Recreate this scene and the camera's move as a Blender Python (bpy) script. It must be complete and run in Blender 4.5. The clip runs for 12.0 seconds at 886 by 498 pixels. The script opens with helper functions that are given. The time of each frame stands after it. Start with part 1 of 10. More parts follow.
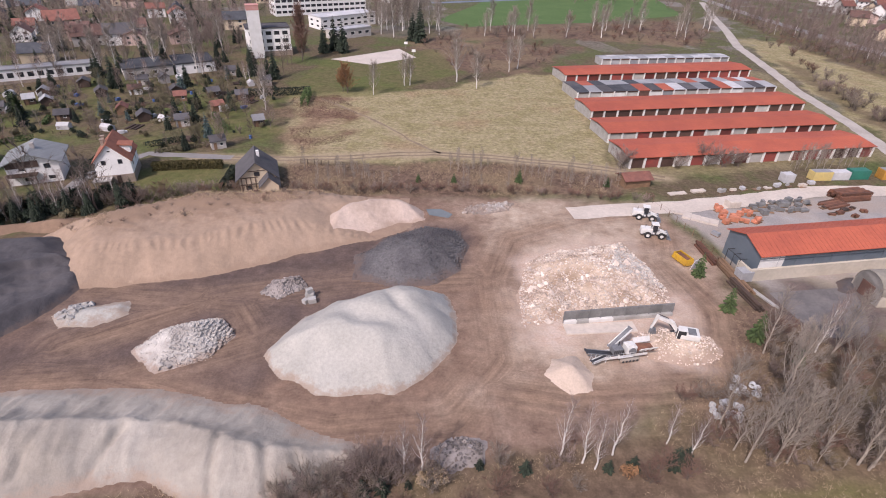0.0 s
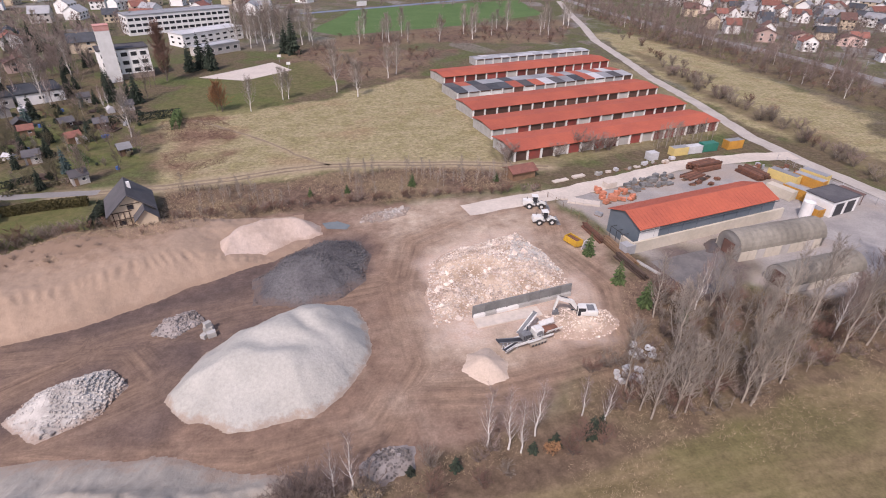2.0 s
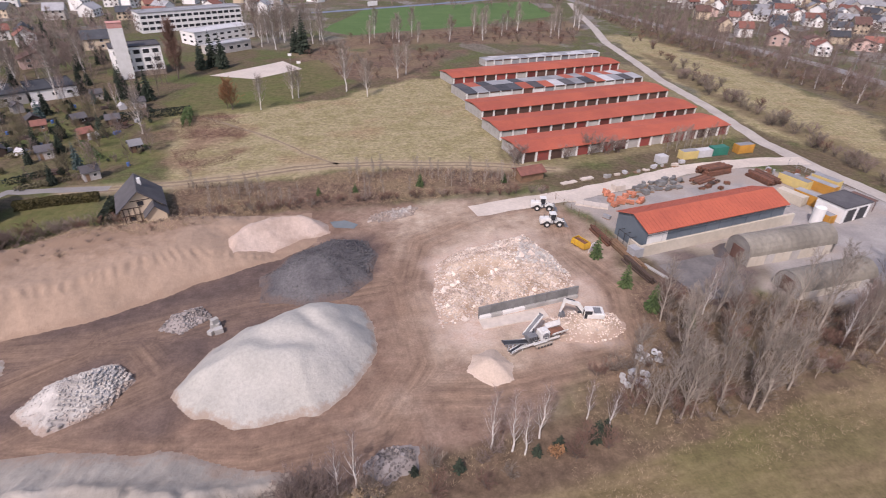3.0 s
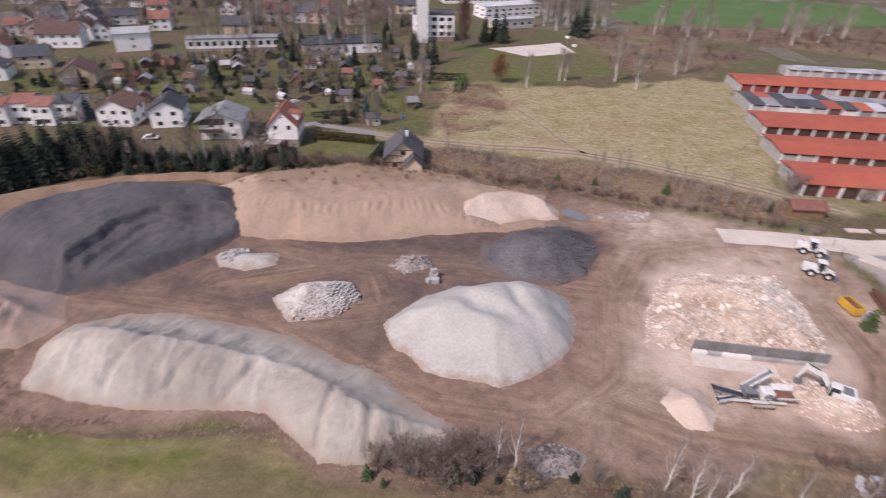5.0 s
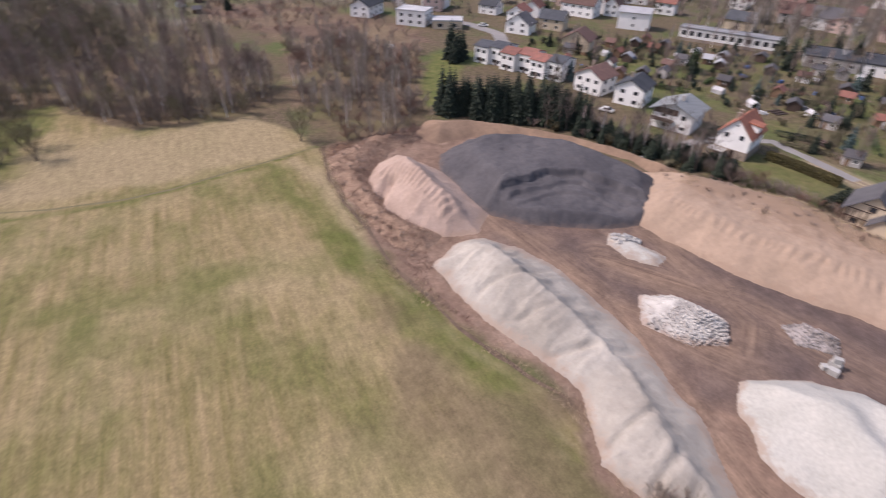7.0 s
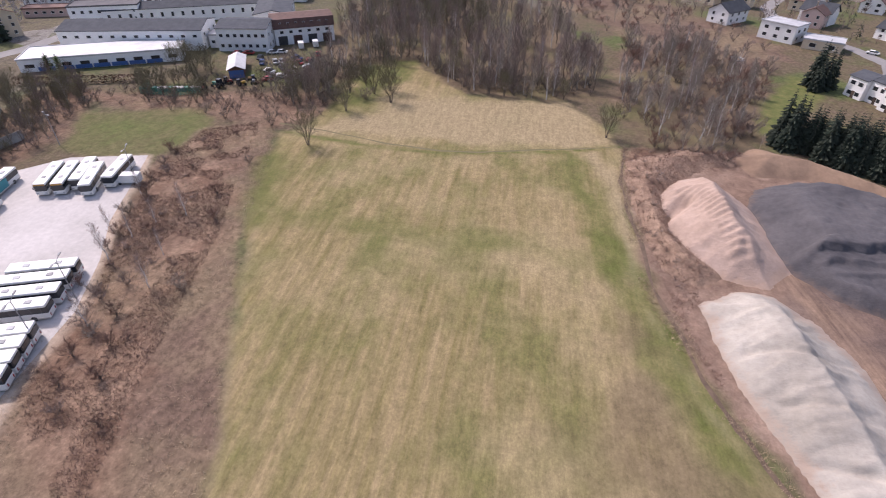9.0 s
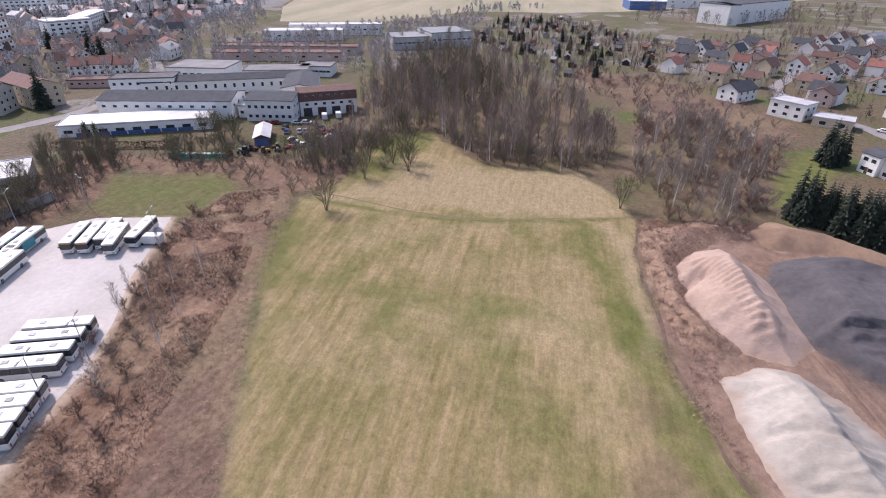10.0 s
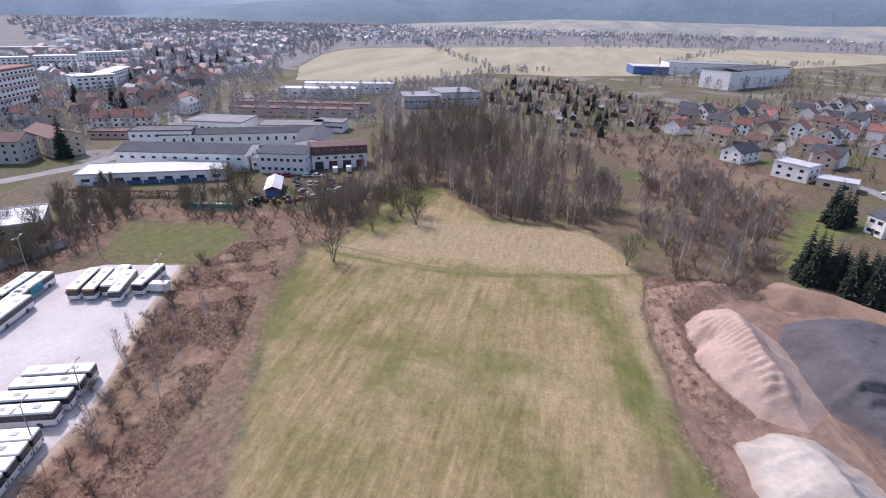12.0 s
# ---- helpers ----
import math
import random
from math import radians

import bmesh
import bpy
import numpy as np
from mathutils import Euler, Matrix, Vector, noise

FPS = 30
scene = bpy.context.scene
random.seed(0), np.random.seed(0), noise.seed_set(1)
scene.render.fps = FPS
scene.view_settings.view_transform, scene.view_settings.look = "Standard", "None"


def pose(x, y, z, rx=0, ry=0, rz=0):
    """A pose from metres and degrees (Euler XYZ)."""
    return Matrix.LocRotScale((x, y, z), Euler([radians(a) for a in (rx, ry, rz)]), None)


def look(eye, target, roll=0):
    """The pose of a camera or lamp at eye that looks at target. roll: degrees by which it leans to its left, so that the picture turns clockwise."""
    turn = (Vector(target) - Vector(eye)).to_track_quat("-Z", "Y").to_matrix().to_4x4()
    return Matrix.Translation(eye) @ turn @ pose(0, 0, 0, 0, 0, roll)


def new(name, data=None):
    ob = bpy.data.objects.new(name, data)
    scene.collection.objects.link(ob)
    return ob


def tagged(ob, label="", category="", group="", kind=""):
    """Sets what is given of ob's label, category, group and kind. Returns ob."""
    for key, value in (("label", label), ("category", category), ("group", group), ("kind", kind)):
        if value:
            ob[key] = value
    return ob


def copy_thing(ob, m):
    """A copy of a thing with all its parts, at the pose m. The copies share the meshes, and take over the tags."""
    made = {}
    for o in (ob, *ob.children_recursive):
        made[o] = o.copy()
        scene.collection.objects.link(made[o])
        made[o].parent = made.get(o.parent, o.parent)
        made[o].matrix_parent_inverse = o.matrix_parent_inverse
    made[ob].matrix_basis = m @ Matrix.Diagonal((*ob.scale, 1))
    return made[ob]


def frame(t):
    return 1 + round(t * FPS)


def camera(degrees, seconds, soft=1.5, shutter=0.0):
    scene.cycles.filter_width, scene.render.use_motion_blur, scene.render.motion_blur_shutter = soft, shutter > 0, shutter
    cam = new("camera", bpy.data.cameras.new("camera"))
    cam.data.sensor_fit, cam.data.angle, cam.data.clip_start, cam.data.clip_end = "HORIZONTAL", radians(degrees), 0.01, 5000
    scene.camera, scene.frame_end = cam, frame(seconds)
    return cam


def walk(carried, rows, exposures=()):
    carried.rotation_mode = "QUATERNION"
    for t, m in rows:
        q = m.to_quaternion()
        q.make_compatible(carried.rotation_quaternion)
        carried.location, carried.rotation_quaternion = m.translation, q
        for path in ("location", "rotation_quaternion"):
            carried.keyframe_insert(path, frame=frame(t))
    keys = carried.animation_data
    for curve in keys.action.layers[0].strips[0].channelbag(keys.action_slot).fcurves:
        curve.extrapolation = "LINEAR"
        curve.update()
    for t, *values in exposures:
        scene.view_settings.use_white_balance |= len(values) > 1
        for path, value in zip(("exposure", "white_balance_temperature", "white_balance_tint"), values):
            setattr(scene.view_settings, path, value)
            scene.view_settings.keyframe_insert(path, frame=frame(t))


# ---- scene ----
cam = camera(79.65, 12.0, soft=1.0, shutter=0.4)
PATH = [
    (0, 0, 0, 60, 57.55, -1.48, 0.94),
    (0.5, 0, 0, 60, 57.65, -1.32, -1.12),
    (1, 0, 0, 60, 57.80, -1.17, -4.92),
    (1.5, 0, 0, 60, 58.14, -0.95, -8.50),
    (2, 0, 0, 60, 58.44, -0.72, -11.92),
    (2.5, 0, 0, 60, 58.44, -0.68, -12.58),
    (2.7, 0, 0, 60, 58.47, -0.71, -12.41),
    (4.3, 0, 0, 60, 57.33, -1.93, 4.53),
    (4.5, 0, 0, 60, 56.77, -1.29, 6.63),
    (5, 0, 0, 60, 56.31, -1.59, 17.30),
    (5.5, 0, 0, 60, 55.80, -1.36, 28.57),
    (6, 0, 0, 60, 55.33, -1.36, 40.84),
    (6.5, 0, 0, 60, 54.78, -1.23, 52.46),
    (7, 0, 0, 60, 54.24, -0.82, 64.95),
    (7.5, 0, 0, 60, 53.83, -0.58, 76.83),
    (7.7, 0, 0, 60, 53.87, -0.19, 81.29),
    (9.3, 0, 0, 60, 53.53, -0.51, 100.30),
    (9.5, 0, 0, 60, 54.44, -0.60, 100.57),
    (9.7, 0, 0, 60, 57.17, -0.62, 100.80),
    (9.85, 0, 0, 60, 59.43, -0.64, 100.99),
    (10, 0, 0, 60, 60.38, -0.65, 101.07),
    (10.5, 0, 0, 60, 60.74, -0.83, 101.54),
    (11, 0, 0, 60, 62.78, -1.05, 101.88),
    (11.5, 0, 0, 60, 65.02, -1.20, 102.09),
    (12, 0, 0, 60, 66.12, -1.37, 102.16),
]
walk(cam, [(t, pose(x, y, z, rx, ry, rz)) for t, x, y, z, rx, ry, rz in PATH],
     exposures=[(0, -0.08, 6400, 25), (5, -0.15, 6400, 26), (6.2, -0.02, 6400, 25), (7.5, 0.08, 6400, 24), (9.5, 0.20, 6250, 25), (11, 0.23, 6050, 25), (12, 0.20, 5900, 26)])

# ---- world and sun ----
SUN_EL, SUN_AZ = radians(49), radians(214)          # azimuth clockwise from +y: behind the first view, a little to its left
world = bpy.data.worlds.new("world")
scene.world = world
world.use_nodes = True
wn = world.node_tree
sky = wn.nodes.new("ShaderNodeTexSky")
sky.sky_type = "NISHITA"
sky.sun_disc = False
sky.sun_elevation, sky.sun_rotation = SUN_EL, SUN_AZ
sky.air_density, sky.dust_density = 1.3, 3.0
wn.links.new(sky.outputs[0], wn.nodes["Background"].inputs[0])
wn.nodes["Background"].inputs[1].default_value = 0.15
sun_data = bpy.data.lights.new("sun", "SUN")
sun_data.energy, sun_data.angle, sun_data.color = 3.1, radians(1.5), (1.0, 0.94, 0.86)
sun = new("sun", sun_data)
to_sun = Vector((math.sin(SUN_AZ) * math.cos(SUN_EL), math.cos(SUN_AZ) * math.cos(SUN_EL), math.sin(SUN_EL)))
sun.matrix_basis = look(to_sun * 100, (0, 0, 0))

# ---- small helpers ----
rng = random.Random(7)


def lattice(x, y, seed=0):
    """Smooth value noise, -1 to 1, on numpy arrays."""
    x, y = np.asarray(x, float), np.asarray(y, float)
    xi, yi = np.floor(x).astype(np.int64), np.floor(y).astype(np.int64)
    fx, fy = x - xi, y - yi
    fx, fy = fx * fx * (3 - 2 * fx), fy * fy * (3 - 2 * fy)

    def h(i, j):
        n = (i * 374761393 + j * 668265263 + seed * 974634777) & 0x7FFFFFFF
        n = ((n ^ (n >> 13)) * 1274126177) & 0x7FFFFFFF
        return ((n ^ (n >> 16)) & 0xFFFF) / 32767.5 - 1
    a = h(xi, yi) * (1 - fx) + h(xi + 1, yi) * fx
    b = h(xi, yi + 1) * (1 - fx) + h(xi + 1, yi + 1) * fx
    return a * (1 - fy) + b * fy


def fractal(x, y, scale, seed=0, octaves=3):
    out, amp = 0, 1.0
    for k in range(octaves):
        out = out + amp * lattice(np.asarray(x) / scale * 2 ** k, np.asarray(y) / scale * 2 ** k, seed + k)
        amp *= 0.5
    return out


def poly_distance(x, y, poly):
    """Distance to a closed polygon's edge, positive inside."""
    x, y = np.asarray(x, float), np.asarray(y, float)
    best, inside = np.full(x.shape, 1e9), np.zeros(x.shape, bool)
    for (ax, ay), (bx, by) in zip(poly, poly[1:] + poly[:1]):
        dx, dy = bx - ax, by - ay
        s = np.clip(((x - ax) * dx + (y - ay) * dy) / (dx * dx + dy * dy + 1e-9), 0, 1)
        best = np.minimum(best, np.hypot(x - ax - s * dx, y - ay - s * dy))
        cross = (ay > y) != (by > y)
        with np.errstate(divide="ignore", invalid="ignore"):
            inside ^= cross & (x < (bx - ax) * (y - ay) / (by - ay + 1e-12) + ax)
    return np.where(inside, best, -best)


def line_distance(x, y, line):
    x, y = np.asarray(x, float), np.asarray(y, float)
    best = np.full(x.shape, 1e9)
    for (ax, ay), (bx, by) in zip(line, line[1:]):
        dx, dy = bx - ax, by - ay
        s = np.clip(((x - ax) * dx + (y - ay) * dy) / (dx * dx + dy * dy + 1e-9), 0, 1)
        best = np.minimum(best, np.hypot(x - ax - s * dx, y - ay - s * dy))
    return best


def step01(v, w):
    s = np.clip(v / w * 0.5 + 0.5, 0, 1)
    return s * s * (3 - 2 * s)


def inside(x, y, poly):
    return float(poly_distance(np.array([x]), np.array([y]), poly)[0]) > 0


def scatter(poly, n, gap=0.0, seed=1):
    """n random places inside a polygon, at least gap apart."""
    r, out = random.Random(seed), []
    xs, ys = [p[0] for p in poly], [p[1] for p in poly]
    tries = 0
    while len(out) < n and tries < n * 60:
        tries += 1
        x, y = r.uniform(min(xs), max(xs)), r.uniform(min(ys), max(ys))
        if inside(x, y, poly) and (not gap or all((x - a) ** 2 + (y - b) ** 2 > gap * gap for a, b in out)):
            out.append((x, y))
    return out


def box(bm, cx, cy, cz, sx, sy, sz, rz=0.0, bevel=0.0, rx=0.0, ry=0.0, mi=0):
    """A box by its middle and size, turned by degrees."""
    made = bmesh.ops.create_cube(bm, size=1.0, matrix=pose(cx, cy, cz, rx, ry, rz) @ Matrix.Diagonal((sx, sy, sz, 1)))
    faces = {f for v in made["verts"] for f in v.link_faces}
    for f in faces:
        f.material_index = mi
    if bevel:
        edges = {e for v in made["verts"] for e in v.link_edges}
        bmesh.ops.bevel(bm, geom=list(edges), offset=bevel, segments=2, affect="EDGES", profile=0.6)


def rod(bm, a, b, r0, r1=None, seg=8, mi=0):
    """A round bar from a to b."""
    a, b = Vector(a), Vector(b)
    d = b - a
    m = Matrix.Translation((a + b) / 2) @ d.to_track_quat("Z", "Y").to_matrix().to_4x4()
    made = bmesh.ops.create_cone(bm, cap_ends=True, segments=seg, radius1=r0, radius2=r0 if r1 is None else r1, depth=d.length, matrix=m)
    for f in {f for v in made["verts"] for f in v.link_faces}:
        f.material_index = mi


def extrude(bm, profile, x0, x1, mi=0):
    """A profile of (y, z) drawn out along x, closed at both ends."""
    a = [bm.verts.new((x0, y, z)) for y, z in profile]
    b = [bm.verts.new((x1, y, z)) for y, z in profile]
    fs = [bm.faces.new(a[::-1]), bm.faces.new(b)]
    n = len(profile)
    for i in range(n):
        fs.append(bm.faces.new((a[i], a[(i + 1) % n], b[(i + 1) % n], b[i])))
    for f in fs:
        f.material_index = mi


def as_mesh(name, bm, mats, smooth=False):
    bmesh.ops.recalc_face_normals(bm, faces=bm.faces[:])
    me = bpy.data.meshes.new(name)
    bm.to_mesh(me)
    bm.free()
    for m in (mats if isinstance(mats, (list, tuple)) else [mats]):
        me.materials.append(m)
    if smooth:
        me.polygons.foreach_set("use_smooth", [True] * len(me.polygons))
    return me


def raw_mesh(name, verts, faces, mats, smooth=False, index=None):
    me = bpy.data.meshes.new(name)
    me.from_pydata(verts, [], faces)
    for m in (mats if isinstance(mats, (list, tuple)) else [mats]):
        me.materials.append(m)
    if index is not None:
        me.polygons.foreach_set("material_index", index)
    if smooth:
        me.polygons.foreach_set("use_smooth", [True] * len(me.polygons))
    me.update()
    return me


def part(name, bm, material, parent, label="", m=None, smooth=False):
    """One mesh object under a thing or a part, from a bmesh or from a mesh that is shared."""
    me = bm if isinstance(bm, bpy.types.Mesh) else as_mesh(name, bm, material, smooth)
    ob = new(name, me)
    ob.parent = parent
    if m is not None:
        ob.matrix_basis = m
    if label:
        ob["label"] = label
    return ob


def thing(name, label, category, x=0, y=0, z=0, yaw=0, group="", kind=""):
    ob = new(name)
    ob.empty_display_size = 0.3
    ob.matrix_basis = pose(x, y, z, 0, 0, yaw)
    return tagged(ob, label, category, group, kind)


def solid(name, bm, material, label, category, x=0, y=0, z=0, yaw=0, group="", kind="", smooth=False):
    me = bm if isinstance(bm, bpy.types.Mesh) else as_mesh(name, bm, material, smooth)
    ob = new(name, me)
    ob.matrix_basis = pose(x, y, z, 0, 0, yaw)
    return tagged(ob, label, category, group, kind)


# ---- materials ----
def mixed(nt, a, b, fac, blend="MIX"):
    n = nt.nodes.new("ShaderNodeMix")
    n.data_type, n.blend_type = "RGBA", blend
    for sock, v in ((n.inputs[6], a), (n.inputs[7], b), (n.inputs[0], fac)):
        if isinstance(v, bpy.types.NodeSocket):
            nt.links.new(v, sock)
        elif isinstance(v, (int, float)):
            sock.default_value = v
        else:
            sock.default_value = (*v, 1) if len(v) == 3 else v
    return n.outputs[2]


def noise_of(nt, coord, scale, detail=4.0, rough=0.6, stretch=None, turn=0.0):
    if stretch or turn:
        mp = nt.nodes.new("ShaderNodeMapping")
        mp.inputs[2].default_value = (0, 0, radians(turn))
        mp.inputs[3].default_value = stretch or (1, 1, 1)
        nt.links.new(coord, mp.inputs[0])
        coord = mp.outputs[0]
    n = nt.nodes.new("ShaderNodeTexNoise")
    n.inputs["Scale"].default_value, n.inputs["Detail"].default_value = scale, detail
    n.inputs["Roughness"].default_value = rough
    nt.links.new(coord, n.inputs["Vector"])
    return n.outputs[0]


def ranged(nt, v, lo, hi, out0=0.0, out1=1.0):
    n = nt.nodes.new("ShaderNodeMapRange")
    n.inputs[1].default_value, n.inputs[2].default_value = lo, hi
    n.inputs[3].default_value, n.inputs[4].default_value = out0, out1
    nt.links.new(v, n.inputs[0])
    return n.outputs[0]


def scaled(nt, colour, factor):
    n = nt.nodes.new("ShaderNodeVectorMath")
    n.operation = "SCALE"
    nt.links.new(colour, n.inputs[0])
    nt.links.new(factor, n.inputs["Scale"])
    return n.outputs[0]


def mat(name, a, b=None, scale=0.5, rough=0.85, bump=0.0, metal=0.0, fine=9.0, rnd=0.0, island=0.0, space="pos", stretch=None, turn=0.0, grain=0.14, sheen=None, relief=0.0, cap=None, foot=None):
    """Two tones mixed by a coarse noise, a fine grain over them, relief, and a change from object to object."""
    m = bpy.data.materials.new(name)
    m.use_nodes = True
    nt = m.node_tree
    bsdf = nt.nodes["Principled BSDF"]
    bsdf.inputs["Roughness"].default_value, bsdf.inputs["Metallic"].default_value = rough, metal
    if sheen is not None:
        bsdf.inputs["Specular IOR Level"].default_value = sheen
    if space == "pos":
        coord = nt.nodes.new("ShaderNodeNewGeometry").outputs["Position"]
    else:
        coord = nt.nodes.new("ShaderNodeTexCoord").outputs["Object"]
    b = b or tuple(v * 0.8 for v in a)
    big = ranged(nt, noise_of(nt, coord, scale, 3, 0.6, stretch, turn), 0.35, 0.65)
    colour = mixed(nt, a, b, big)
    small = noise_of(nt, coord, scale * fine, 4, 0.7, stretch, turn)
    colour = scaled(nt, colour, ranged(nt, small, 0.25, 0.75, 1 - grain, 1 + grain))
    if foot:
        xyz = nt.nodes.new("ShaderNodeSeparateXYZ")
        nt.links.new(coord, xyz.inputs[0])
        lift = nt.nodes.new("ShaderNodeMath")
        lift.operation = "MULTIPLY_ADD"
        nt.links.new(noise_of(nt, coord, 0.45, 5, 0.75), lift.inputs[0])
        lift.inputs[1].default_value = -3.6
        nt.links.new(xyz.outputs[2], lift.inputs[2])
        colour = mixed(nt, colour, foot, ranged(nt, lift.outputs[0], -1.75, -0.9, 0.9, 0.0))
    if cap:
        xyz = nt.nodes.new("ShaderNodeSeparateXYZ")
        nt.links.new(coord, xyz.inputs[0])
        lift = nt.nodes.new("ShaderNodeMath")
        lift.operation = "MULTIPLY_ADD"
        nt.links.new(noise_of(nt, coord, 0.35, 4, 0.7), lift.inputs[0])
        lift.inputs[1].default_value = 2.2
        nt.links.new(xyz.outputs[2], lift.inputs[2])
        colour = mixed(nt, colour, cap[2], ranged(nt, lift.outputs[0], cap[0], cap[1]))
    if rnd:
        info = nt.nodes.new("ShaderNodeObjectInfo")
        colour = scaled(nt, colour, ranged(nt, info.outputs["Random"], 0, 1, 1 - rnd, 1 + rnd))
    if island:
        geo = nt.nodes.new("ShaderNodeNewGeometry")
        colour = scaled(nt, colour, ranged(nt, geo.outputs["Random Per Island"], 0, 1, 1 - island, 1 + island))
    nt.links.new(colour, bsdf.inputs["Base Color"])
    if bump:
        bp = nt.nodes.new("ShaderNodeBump")
        bp.inputs["Strength"].default_value, bp.inputs["Distance"].default_value = 0.8, bump
        nt.links.new(small, bp.inputs["Height"])
        if relief:
            b2 = nt.nodes.new("ShaderNodeBump")
            b2.inputs["Strength"].default_value, b2.inputs["Distance"].default_value = 1.0, relief
            nt.links.new(noise_of(nt, coord, 0.42, 5, 0.62, (1, 0.55, 0.7)), b2.inputs["Height"])
            nt.links.new(b2.outputs[0], bp.inputs["Normal"])
        nt.links.new(bp.outputs[0], bsdf.inputs["Normal"])
    return m


